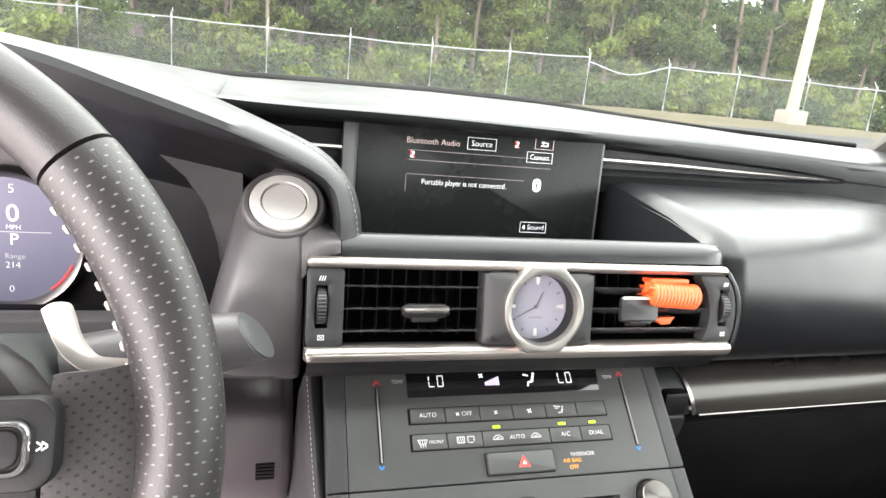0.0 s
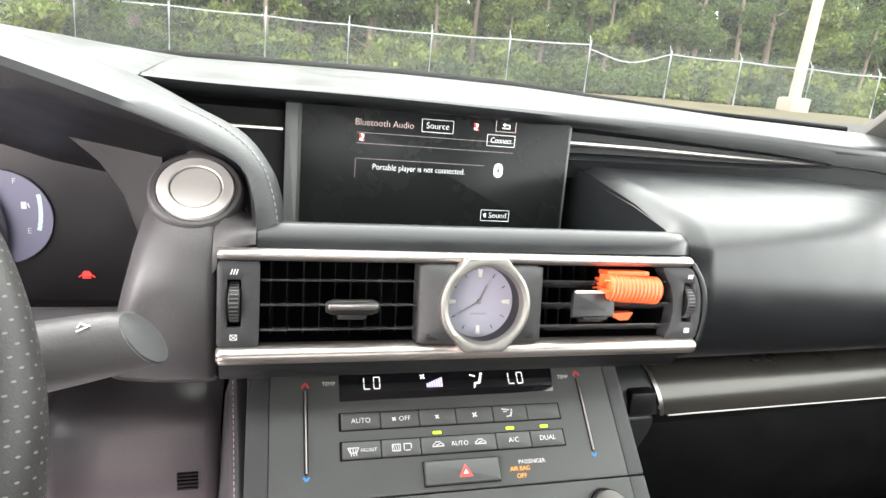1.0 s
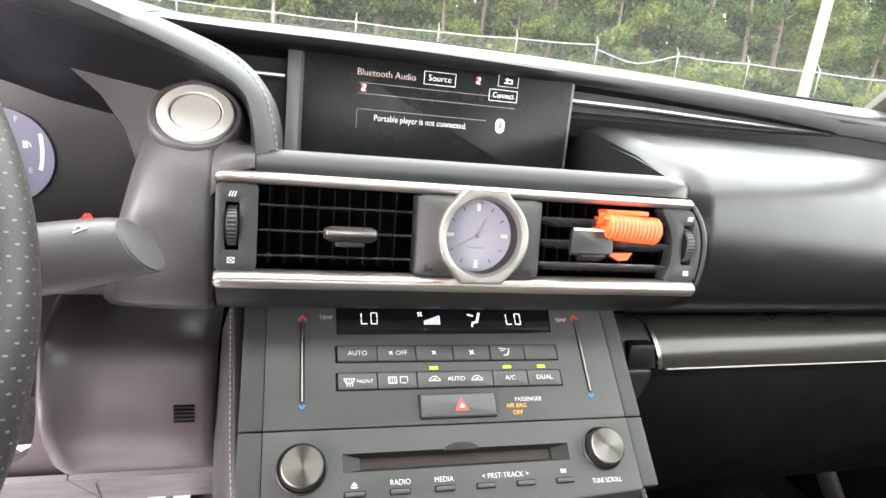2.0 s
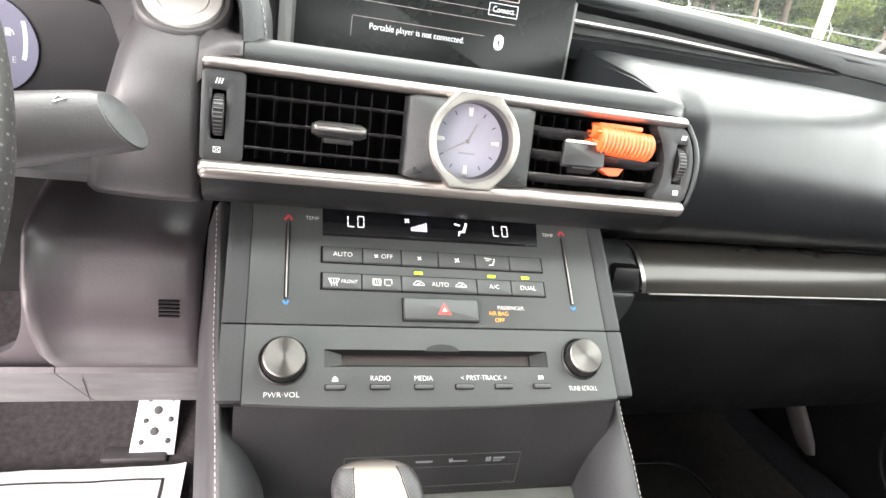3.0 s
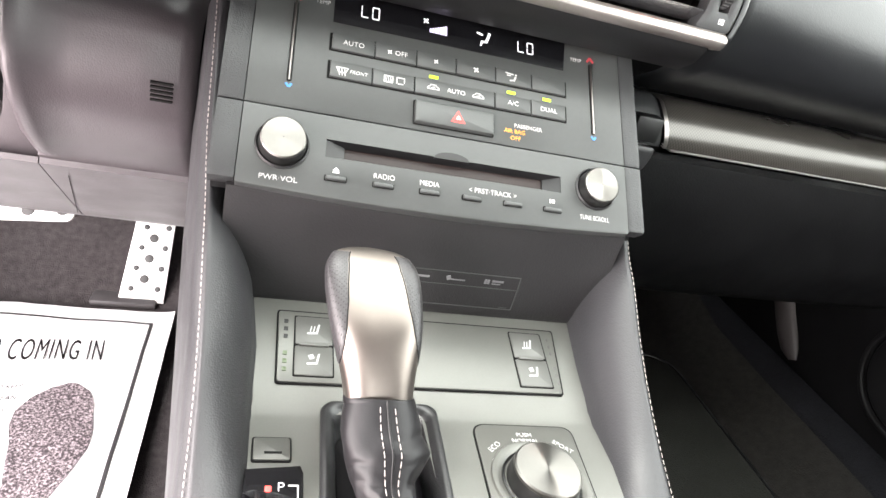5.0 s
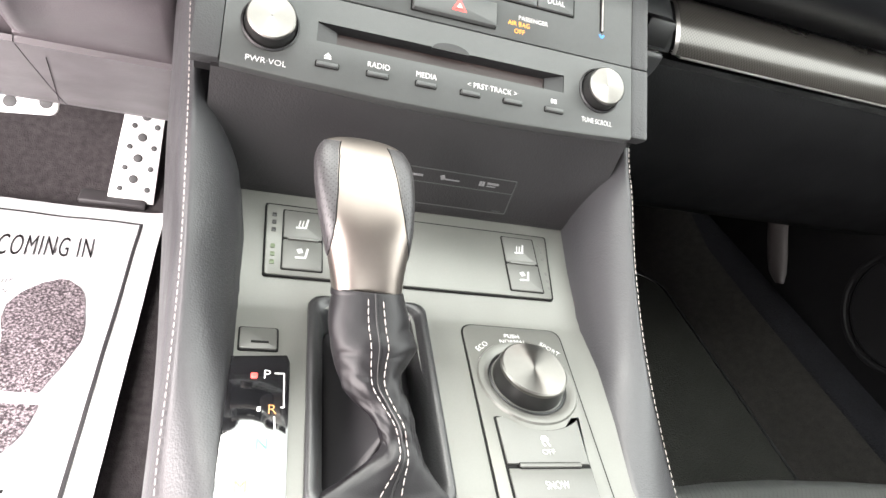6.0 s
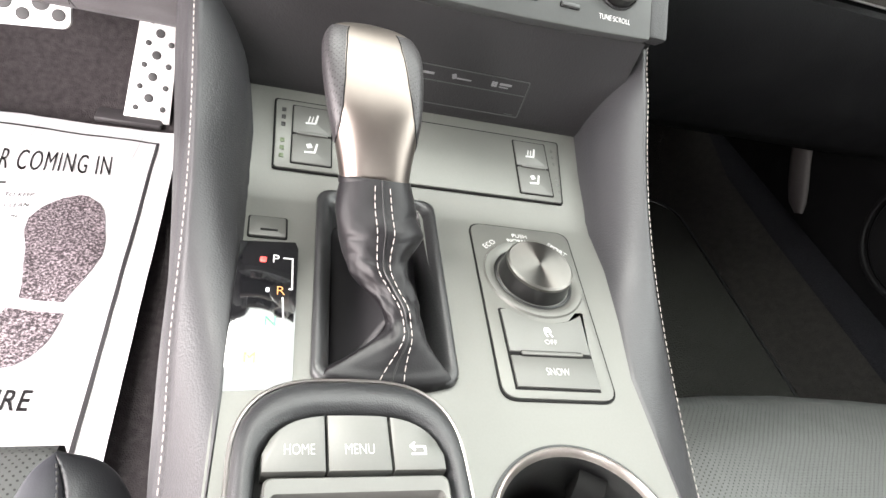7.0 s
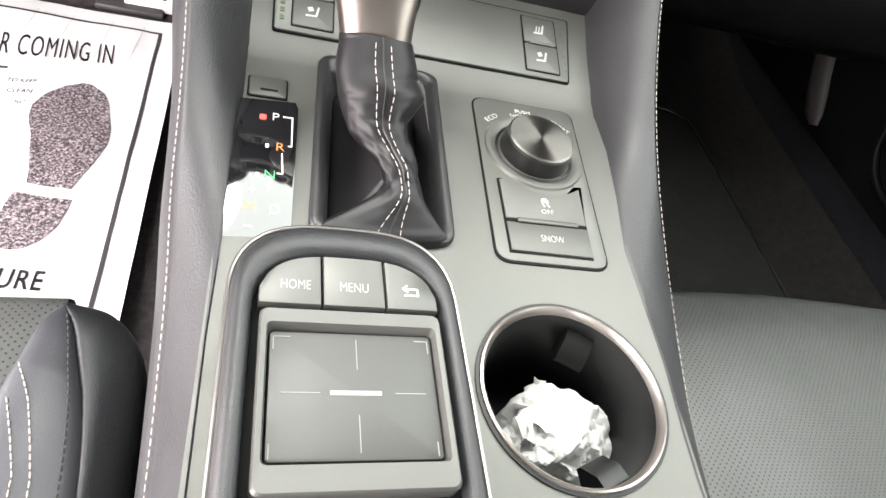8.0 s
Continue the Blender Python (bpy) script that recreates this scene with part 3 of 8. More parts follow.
def tree(seed, height, spread, bare, name, label, leaf_mat, leaf=0.145):
    rng = np.random.default_rng(seed)
    t = root(name, (0, 0, 0), label, "tree")
    lean = rng.uniform(-0.02, 0.02, 2)
    trunk = [(lean[0] * z * 2 + 0.06 * math.sin(z * 0.7 + seed), lean[1] * z * 2, z) for z in np.linspace(-0.3, height * 0.95, 9)]
    part("trunk", tube(trunk, [0.02 + height * 0.013 * (1 - i / 8.5) for i in range(9)], 9, up=(0, 1, 0)), M_BARK, t)
    clumps = []
    for _ in range(10 if bare > 0.3 else 16):
        z = rng.uniform(bare, 0.93) * height
        a = rng.uniform(0, 6.28)
        reach = spread * (1.15 - z / height) * rng.uniform(0.5, 1.1)
        end = Vector((math.cos(a) * reach, math.sin(a) * reach, z + rng.uniform(0, 0.6)))
        part("limb", tube([(0, 0, z - 0.5), tuple(end * 0.5 + Vector((0, 0, z * 0.5 - 0.1))), tuple(end)], [0.05, 0.035, 0.012], 5, up=(0.3, 0.2, 1)), M_BARK, t)
        for k in range(5):
            f = rng.uniform(0.35, 1.15)
            clumps.append(((end.x * f + rng.normal() * 0.3, end.y * f + rng.normal() * 0.3, z + rng.normal() * 0.35), rng.uniform(0.35, 0.75)))
    me = bpy.data.meshes.new("crown")
    v, f = leaf_clumps(rng, clumps, 130, leaf)
    me.from_pydata(v, [], f)
    me.materials.append(leaf_mat)
    crown = new("crown", me)
    crown.parent = t
    return t


def bush(seed, w, h, label, leaf_mat):
    rng = np.random.default_rng(seed)
    b = root("bush", (0, 0, 0), label, "bush", "bushes along the fence")
    clumps = [((rng.uniform(-w, w), rng.uniform(-0.6, 0.6), rng.uniform(0.15, h) * (1 - 0.3 * rng.uniform())), rng.uniform(0.25, 0.55)) for _ in range(int(14 * w))]
    me = bpy.data.meshes.new("foliage")
    v, f = leaf_clumps(rng, clumps, 60, 0.10)
    me.from_pydata(v, [], f)
    me.materials.append(leaf_mat)
    o = new("foliage", me)
    o.parent = b
    st = tube([(0, 0, -0.2), (0.05, 0, h * 0.6)], [0.04, 0.01], 6, up=(0, 1, 0))
    part("stem", st, M_BARK, b)
    return b


# the wood behind: a deep screen of foliage
rngw = np.random.default_rng(21)
clumps = []
for _ in range(1500):
    x = rngw.uniform(-34, 52)
    clumps.append(((x, rngw.uniform(33, 44) - 0.1 * x, rngw.uniform(0.8, 13) * rngw.uniform(0.5, 1)), rngw.uniform(0.8, 1.7)))
for _ in range(700):
    x = rngw.uniform(-40, 62)
    clumps.append(((x, rngw.uniform(46, 54) - 0.1 * x, rngw.uniform(0.2, 8)), rngw.uniform(1.2, 2.0)))
for _ in range(420):
    x = rngw.uniform(-22, 40)
    clumps.append(((x, rngw.uniform(29, 33) - 0.1 * x, rngw.uniform(0.8, 3.2)), rngw.uniform(0.6, 1.1)))
me = bpy.data.meshes.new("far_wood")
v, f = leaf_clumps(rngw, clumps, 64, 0.27)
me.from_pydata(v, [], f)
me.materials.append(M_LEAF[0])
tagged(new("far_wood", me), "dense green wood behind the fence", "wood", kind="stuff")

kinds = [tree(3, 13, 2.6, 0.22, "pine_tree", "tall loblolly pine with ragged green crown", M_LEAF[1]),
         tree(5, 11, 3.2, 0.10, "broadleaf_tree", "leafy green broadleaf tree at the wood's edge", M_LEAF[0]),
         tree(9, 12, 2.4, 0.40, "pine_tree", "slim pine with a bare lower trunk", M_LEAF[0]),
         tree(12, 8, 2.8, 0.06, "broadleaf_tree", "young yellow-green tree leaning on the fence", M_LEAF[2])]
rng = np.random.default_rng(77)
spots = []
for row, (yy, n, x0, x1) in enumerate(((25.0, 17, -16, 27), (28.5, 16, -18, 31), (32.0, 14, -24, 38), (38.0, 13, -30, 46))):
    for i in range(n):
        spots.append((x0 + (x1 - x0) * (i + rng.uniform(0.15, 0.85)) / n, yy + rng.uniform(-1.2, 1.2), row))
used = set()
for i, (x, y, row) in enumerate(spots):
    k = int(rng.integers(0, 4)) if row else int(rng.choice([1, 2, 3, 3]))
    s = rng.uniform(0.75, 1.15) * (0.72 if row == 0 else 1.0)
    m = Matrix.Translation((x, y, ground_z(x, y))) @ Matrix.Rotation(rng.uniform(0, 6.28), 4, "Z")
    if k not in used:
        used.add(k)
        kinds[k].matrix_basis = m @ Matrix.Diagonal((s, s, s, 1))
    else:
        c = copy_thing(kinds[k], m)
        c.scale = (s, s, s)
shrubs = [bush(31, 1.5, 1.1, "green bush growing through the fence", M_LEAF[0]), bush(32, 1.2, 1.5, "yellow-green bush behind the fence", M_LEAF[2]), bush(33, 1.7, 0.8, "low dark bush at the fence foot", M_LEAF[1])]
first = set()
for i in range(26):
    x = -15 + 43 * (i + rng.uniform(0.1, 0.9)) / 26
    y = fence_line(x) + rng.uniform(0.9, 2.2)
    k = int(rng.integers(0, 3))
    m = Matrix.Translation((x, y, ground_z(x, y))) @ Matrix.Rotation(rng.uniform(-0.4, 0.4), 4, "Z")
    if k not in first:
        first.add(k)
        shrubs[k].matrix_basis = m
    else:
        copy_thing(shrubs[k], m)

# ---- car shell ----
def sheet(pts, thick, material, name, label, category, n_up=None):
    """A flat panel with thickness from an outline in space."""
    P = [Vector(p) for p in pts]
    n = (P[1] - P[0]).cross(P[2] - P[0]).normalized() * thick
    bm = bmesh.new()
    a, b = [bm.verts.new(p) for p in P], [bm.verts.new(p + n) for p in P]
    bm.faces.new(a[::-1])
    bm.faces.new(b)
    for i in range(len(P)):
        j = (i + 1) % len(P)
        bm.faces.new((a[i], a[j], b[j], b[i]))
    return tagged(part(name, bm, material), label, category, kind="structure")


# closed roof with its header; the driver's door stands open
FR = frame_at((0, -0.34, 1.395), (1, 0, 0), (0, 1, 0))
tagged(part("ceiling", slab(bmesh.new(), rrect(1.24, 1.52, 0.02, 4), FR, 0.0, 0.03), M_HEADLINER), "dark cloth headliner under the closed roof", "headliner", kind="structure")
for s in (-1, 1):
    pts = spline([(s * 0.58, 0.45, 1.39), (s * 0.67, 0.70, 1.31), (s * 0.77, 0.95, 1.195), (s * 0.84, 1.14, 1.08)], 4)
    tagged(part("pillar_trim", tube(pts, 0.042, 10, 0.7, up=(0, 0.5, 1)), M_HEADLINER), "black cloth windscreen pillar trim", "pillar", kind="structure")
    pts = spline([(s * 0.58, 0.45, 1.39), (s * 0.60, 0.0, 1.41), (s * 0.60, -0.6, 1.40), (s * 0.62, -1.2, 1.32)], 4)
    tagged(part("roof_rail", tube(pts, 0.04, 8), M_HEADLINER), "black cloth roof rail trim", "roof rail", kind="structure")
sheet([(-0.78, -1.25, 0.1), (0.86, -1.25, 0.1), (0.80, -1.25, 1.05), (-0.78, -1.25, 1.05)], 0.03, M_DOOR, "wall_rear", "black rear bulkhead trim", "rear wall")
# Unseen quarter walls, added to cut the light from behind the seats.
sheet([(-0.78, -0.35, 0.1), (-0.78, -1.25, 0.1), (-0.60, -1.1, 1.39), (-0.60, -0.40, 1.40)], 0.03, M_DOOR, "wall_quarter", "unseen black rear quarter wall, added to hold back light", "quarter trim")
sheet([(0.86, -1.25, 0.1), (0.86, -0.35, 0.1), (0.60, -0.40, 1.40), (0.60, -1.1, 1.39)], 0.03, M_DOOR, "wall_quarter", "unseen black rear quarter wall, added to hold back light", "quarter trim")
# Driver's side wall is added to keep outside light from the footwell.
sheet([(-0.80, 1.66, 0.1), (-0.80, 1.0, 0.1), (-0.80, 1.0, 1.10), (-0.80, 1.66, 1.05)], 0.03, M_DOOR, "wall_kick", "black kick panel beside the footwell", "kick panel")
sheet([(0.86, 1.04, 0.1), (0.86, 1.66, 0.1), (0.86, 1.66, 1.05), (0.86, 1.04, 1.10)], 0.03, M_DOOR, "wall_kick", "black kick panel beside the footwell", "kick panel")
sheet([(-0.80, 1.66, 0.1), (0.86, 1.66, 0.1), (0.86, 1.62, 1.12), (-0.80, 1.62, 1.12)], 0.03, M_DOOR, "wall_front", "black bulkhead behind the dashboard", "bulkhead")
sheet([(-0.80, 1.22, 1.10), (0.86, 1.22, 1.10), (0.86, 1.66, 1.06), (-0.80, 1.66, 1.06)], 0.01, M_BODY, "wall_scuttle", "dark scuttle panel under the windscreen", "scuttle")

# floor pan with the tunnel side, toe board and firewall
bm = loft([[(x, y, z) for y, z in ((-1.2, 0.18), (1.36, 0.18), (1.50, 0.26), (1.62, 0.48), (1.63, 0.92))] for x in (-0.78, -0.3, 0.0, 0.3, 0.86)])
r = bmesh.ops.extrude_face_region(bm, geom=bm.faces[:])
bmesh.ops.translate(bm, verts=[v for v in r["geom"] if isinstance(v, bmesh.types.BMVert)], vec=(0, 0.01, -0.02))
tagged(part("floor", bm, M_CARPET, smooth=60), "black looped carpet over the floor pan", "floor", kind="structure")

# windscreen
bm = bmesh.new()
cols = []
for i in range(9):
    u = -1 + i / 4
    base = (0.82 * u, 1.26 - 0.16 * u * u, 1.145 - 0.025 * u * u)
    top = (0.60 * u, 0.46 - 0.06 * u * u, 1.392 - 0.02 * u * u)
    cols.append([bm.verts.new(tuple(Vector(base).lerp(Vector(top), k / 6) + Vector((0, 0.012, 0.022)) * math.sin(math.pi * k / 6))) for k in range(7)])
for a, b in zip(cols, cols[1:]):
    for k in range(6):
        bm.faces.new((a[k], b[k], b[k + 1], a[k + 1]))
glass = tagged(part("window_windscreen", bm, M_SCREENGLASS), "clear raked windscreen", "windscreen", kind="structure")
glass.visible_shadow = False

# passenger door: inner panel with armrest, speaker ring and window
door = root("door_passenger", (0.72, 0.3, 0.3), "closed passenger door with black trim and speaker", "car door", kind="structure")
prof = [(0.845, 0.34), (0.815, 0.36), (0.800, 0.40), (0.792, 0.50), (0.79, 0.60), (0.75, 0.70), (0.755, 0.74), (0.79, 0.80), (0.795, 0.98), (0.815, 1.02), (0.86, 1.02), (0.86, 0.34)]
part("door_panel", loft([[(x + (0.02 if y > 0.85 else 0), y, z) for x, z in prof] for y in np.linspace(-0.75, 1.06, 12)], True, True), M_DOOR, door)
part("speaker_grille", lathe([(0.001, -0.01), (0.082, -0.01), (0.082, -0.004), (0.078, 0.0), (0.001, 0.004)][::-1], frame_at((0.786, 0.74, 0.60), (0, -1, 0), (0, 0, 1)), 40), M_BLACK, door)
bm = bmesh.new()
part("speaker_ring", ring(bm, circle(0.092, 40), circle(0.084, 40), frame_at((0.785, 0.74, 0.60), (0, -1, 0), (0, 0, 1)), -0.004, 0.004, 0.002), M_DOOR, door)
part("armrest", loft([[(0.755 + 0.035 * math.cos(a), y, 0.72 + 0.028 * math.sin(a)) for a in np.linspace(0, 2 * math.pi, 12, endpoint=False)] for y in (-0.4, -0.3, 0.2, 0.36, 0.42)], True, True), M_LEATHER, door)
pane = part("window_pane", loft([[(0.82, -0.35, 1.02), (0.82, 1.05, 1.02)], [(0.62, -0.35, 1.38), (0.62, 0.45, 1.38)]]), M_TINT, door)
pane.visible_shadow = False
# added strip by the passenger's feet, its pale colour painting the kick panel's lit edge
part("kick_strip", loft([[(0.780 - 0.010 * math.sin(math.pi * k / 8) * w, y + 0.017 * w * math.cos(math.pi * k / 8), z - 0.012 * w * math.cos(math.pi * k / 8)) for k in range(9)] for y, z, w in ((1.028, 0.612, 0.35), (1.018, 0.600, 0.85), (1.000, 0.578, 1.0), (0.978, 0.552, 1.0), (0.955, 0.528, 1.0), (0.935, 0.508, 0.85), (0.920, 0.497, 0.4))]), M_KICKLIT, door, "strip coloured pale for the lit edge of the kick panel", smooth=60)
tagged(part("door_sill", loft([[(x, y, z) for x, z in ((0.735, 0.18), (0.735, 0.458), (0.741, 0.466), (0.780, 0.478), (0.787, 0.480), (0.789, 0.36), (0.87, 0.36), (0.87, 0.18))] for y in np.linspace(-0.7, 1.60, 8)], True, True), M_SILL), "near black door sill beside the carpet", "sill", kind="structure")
# raised floor on the passenger's side, carpeted up to the sill and on to the toe board; shade is in the pile colour
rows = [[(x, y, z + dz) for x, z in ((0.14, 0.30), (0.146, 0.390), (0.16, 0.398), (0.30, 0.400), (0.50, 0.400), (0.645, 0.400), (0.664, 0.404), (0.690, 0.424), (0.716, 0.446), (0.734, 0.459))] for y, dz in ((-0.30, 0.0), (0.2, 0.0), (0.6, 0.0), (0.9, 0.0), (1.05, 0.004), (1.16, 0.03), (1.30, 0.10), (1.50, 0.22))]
tagged(part("floor_passenger", loft(rows), M_PILESHADE, smooth=60), "carpet over the raised passenger footwell, darkened in place of shade", "floor", kind="structure")
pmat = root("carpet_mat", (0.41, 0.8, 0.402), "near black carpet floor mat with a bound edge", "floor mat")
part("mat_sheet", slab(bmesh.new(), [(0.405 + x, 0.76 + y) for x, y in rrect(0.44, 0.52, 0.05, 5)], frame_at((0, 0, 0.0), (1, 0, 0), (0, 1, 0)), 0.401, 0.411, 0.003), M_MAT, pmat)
part("binding", tube([(0.405 + x, 0.76 + y, 0.407) for x, y in rrect(0.444, 0.524, 0.05, 5)] + [(0.405 + 0.222, 0.76 + 0.212, 0.407)], 0.005, 6), M_BLACK, pmat, "black bound edge")
tagged(part("door_sill", box((-0.74, -0.7, 0.12), (-0.64, 1.25, 0.245), 0.02), M_BLACK), "black plastic door sill", "sill", kind="structure")


# ---- dashboard ----
dash = root("dashboard", (0, 0.9, 1.0), "dark grey grained soft-touch dashboard under the windscreen", "dashboard")
LIP = [(-0.236, 0.843, 1.128), (-0.17, 0.850, 1.1265), (-0.07, 0.857, 1.127), (0.036, 0.862, 1.126), (0.16, 0.872, 1.123), (0.30, 0.885, 1.118), (0.46, 0.90, 1.114), (0.60, 0.91, 1.109), (0.72, 0.92, 1.104), (0.84, 0.93, 1.095)]
LIP_TOP = [(-0.24, 1.129), (-0.17, 1.130), (-0.12, 1.131), (-0.04, 1.132), (0.04, 1.1315), (0.27, 1.1315), (0.35, 1.131), (0.44, 1.128), (0.54, 1.1235), (0.66, 1.120), (0.84, 1.110)]
HOOD_O = [(-0.121, 0.692, 1.044), (-0.123, 0.695, 1.062), (-0.130, 0.698, 1.080), (-0.148, 0.720, 1.099), (-0.181, 0.755, 1.112), (-0.236, 0.835, 1.129), (-0.30, 0.86, 1.146), (-0.38, 0.87, 1.157), (-0.50, 0.87, 1.157), (-0.64, 0.85, 1.125)]
HOOD_I = [(-0.1372, 0.672, 1.044), (-0.1395, 0.672, 1.064), (-0.146, 0.672, 1.083), (-0.164, 0.672, 1.096), (-0.205, 0.672, 1.113), (-0.272, 0.672, 1.134), (-0.335, 0.670, 1.151), (-0.42, 0.670, 1.157), (-0.52, 0.675, 1.140), (-0.62, 0.69, 1.085)]


def screen_foot(x):
    """Where the dash top meets the glass."""
    y = 1.25 - 0.28 * x * x
    z = interp(x, [(-0.75, 1.125), (-0.42, 1.142), (-0.26, 1.148), (-0.11, 1.152), (0.05, 1.155), (0.22, 1.154), (0.37, 1.145), (0.53, 1.137), (0.76, 1.133)])
    return Vector((x, y, z))


front = [Vector(p) for p in spline([tuple(p) for p in HOOD_O[:4:-1]] + LIP, 5)]
sections = []
for p in front:
    q = screen_foot(p.x)
    k = 1.0 if p.x > -0.24 else 0.15
    h = max(0.003, interp(p.x, LIP_TOP) - p.z) if p.x > -0.24 else 0.003
    crest = p + Vector((0, 0.018, h))
    sections.append([p + Vector((0, 0.035, -0.013 * k)), p + Vector((0, 0.006, -0.010 * k)), p + Vector((0, -0.001, -0.005 * k)), p + Vector((0, -0.002, 0.1 * h)), p + Vector((0, 0.002, 0.5 * h)), p + Vector((0, 0.007, 0.8 * h)), p + Vector((0, 0.012, 0.95 * h)),
                     crest] + [crest.lerp(q, t) + Vector((0, 0, 0.006 * math.sin(math.pi * t))) for t in (0.15, 0.35, 0.55, 0.75, 0.9, 1.0)] + [q + Vector((0, 0.03, -0.03))])
part("top_pad", loft([row[4:] for row in sections]), M_DASH, dash, smooth=60)
part("lip_face", loft([row[:5] for row in sections]), M_FASCIA, dash, smooth=60)

# hood over the instruments: rolled front edge, outer slope, underside darkened to paint its shade
O, I = spline(HOOD_O, 6), spline(HOOD_I, 6)
sections = []
for o, i in zip(O, I):
    w = max(0.0, min(1.0, (1.10 - o.z) / 0.06))      # 1 where the hood turns down beside the starter
    n = Vector((0, 0, 1)).lerp(Vector((1, 0, 0)), w)
    th = interp(i.x, [(-0.27, 0.016), (-0.21, 0.0095), (-0.165, 0.004), (-0.13, 0.004)])
    sections.append([o - n * 0.02, o, o.lerp(i, 0.25) + n * 0.004, o.lerp(i, 0.6) + n * 0.006, o.lerp(i, 0.85) + n * 0.005, i + n * 0.002, i + Vector((0, -0.002, -0.002 * (1 - w))) - n * 0.001, i - n * th * 0.5 + Vector((0, 0.001, 0)), i - n * th + Vector((0, 0.006, 0)),
                     i - n * th * 1.12 + Vector((0, 0.024, 0)), i - n * (th + 0.014 * (1 - w)) + Vector((-0.01 * (1 - w), 0.09 - 0.04 * w, -0.01 * (1 - w))), i - n * (th + 0.034 * (1 - w)) + Vector((-0.03 * (1 - w), 0.18 - 0.12 * w, -0.03 * (1 - w)))])
hood = part("instrument_hood", loft([row[:10] for row in sections]), M_HOODSKIN, dash, smooth=50)
part("hood_underside", loft([row[9:] for row in sections]), M_FASCIA, hood, "underside of the hood, coloured black in place of shade")
stitches([o.lerp(i, 0.60) + Vector((0, 0, 1)).lerp(Vector((1, 0, 0)), max(0.0, min(1.0, (1.10 - o.z) / 0.06))) * 0.0063 for o, i in zip(O[:24], I[:24])], hood, 0.003, 0.0014, 0.0004, (0, 0, 1), mat("grey_thread", (0.30, 0.30, 0.31), 0.7))

# black ceramic band along the foot of the glass
tagged(part("windscreen_edge", tube([screen_foot(x) + Vector((0, 0.0, 0.0035)) for x in np.linspace(-0.76, 0.76, 33)], 0.0048, 8), M_DARK), "black band along the windscreen foot", "trim", kind="structure")

# recess behind the lip, with the bright spear of trim
# upper fascia beside the display, with the notch that holds the spear
FASC = [(0.165, 0.8775, 1.113, 1.0805, 1.072), (0.27, 0.882, 1.109, 1.0825, 1.072), (0.355, 0.889, 1.105, 1.0825, 1.071), (0.444, 0.898, 1.101, 1.0835, 1.070), (0.51, 0.904, 1.0965, 1.0865, 1.069), (0.548, 0.907, 1.0930, 1.0885, 1.068), (0.556, 0.908, 1.0908, 1.0902, 1.068), (0.62, 0.912, 1.0880, 1.0878, 1.065), (0.72, 0.920, 1.0790, 1.0788, 1.056), (0.80, 0.927, 1.0720, 1.0718, 1.045)]
sections = []
for x, y, nt_, nb_, sm in FASC:
    zt = interp(x, [(a, c) for a, _, c in LIP])
    d = 0.020 * min(1.0, (nt_ - nb_) / 0.012)
    sections.append([(x, y - 0.002, zt + 0.002), (x, y - 0.0025, (zt + nt_) / 2), (x, y - 0.001, nt_ + 0.001), (x, y + 0.001 + 0.05 * d, nt_), (x, y + d, nt_ - 0.15 * (nt_ - nb_)), (x, y + d, nb_ + 0.15 * (nt_ - nb_)), (x, y + 0.001 + 0.05 * d, nb_), (x, y - 0.001, nb_ - 0.001), (x, y + 0.002, (nb_ + sm) / 2), (x, y + 0.008, sm - 0.012)])
part("upper_fascia", loft(sections), M_FASCIA, dash, smooth=50)
sections = []
for p in spline(LIP, 5):
    if p.x > 0.2:
        continue
    yb = interp(p.x, [(-0.25, 0.885), (0.03, 0.905), (0.19, 0.915), (0.58, 0.945), (0.72, 0.95)])
    sections.append([p + Vector((0, 0.03, -0.012)), Vector((p.x, yb, p.z - 0.02)), Vector((p.x, yb + 0.004, p.z - 0.045)), Vector((p.x, yb, p.z - 0.14))])
part("recess_panel", loft(sections), M_BLACK, dash)
bm = loft([[Vector((x, y, z)) + Vector((0, -0.006 * math.sin(a) * k, 0.0042 * math.cos(a) * k)) for a in np.linspace(0, 2 * math.pi, 8, endpoint=False)] for x, y, z, k in
           ((0.168, 0.884, 1.0965, 0.75), (0.19, 0.885, 1.0965, 0.75), (0.27, 0.888, 1.096, 0.75), (0.357, 0.895, 1.0938, 0.7), (0.446, 0.904, 1.0922, 0.6), (0.52, 0.910, 1.0912, 0.35), (0.550, 0.913, 1.0905, 0.12))], True, True)
part("trim_spear", bm, M_DARKSILVER, dash, "satin silver trim spear")
bm = loft([[Vector((x, y, z)) + Vector((0, -0.006 * math.sin(a) * k, 0.0036 * math.cos(a) * k)) for a in np.linspace(0, 2 * math.pi, 8, endpoint=False)] for x, y, z, k in ((-0.24, 0.862, 1.091, 0.6), (-0.1195, 0.866, 1.091, 0.7))], True, True)
part("trim_spear", bm, M_DARKSILVER, dash, "satin silver trim spear")

# passenger's side: rounded pad below the spear down to the carbon trim
def dash_dy(x):
    return 0.16 * max(0.0, x - 0.2) + 0.25 * max(0.0, x - 0.5)


def trim_dy(x):
    return 0.035 * max(0.0, x - 0.2)


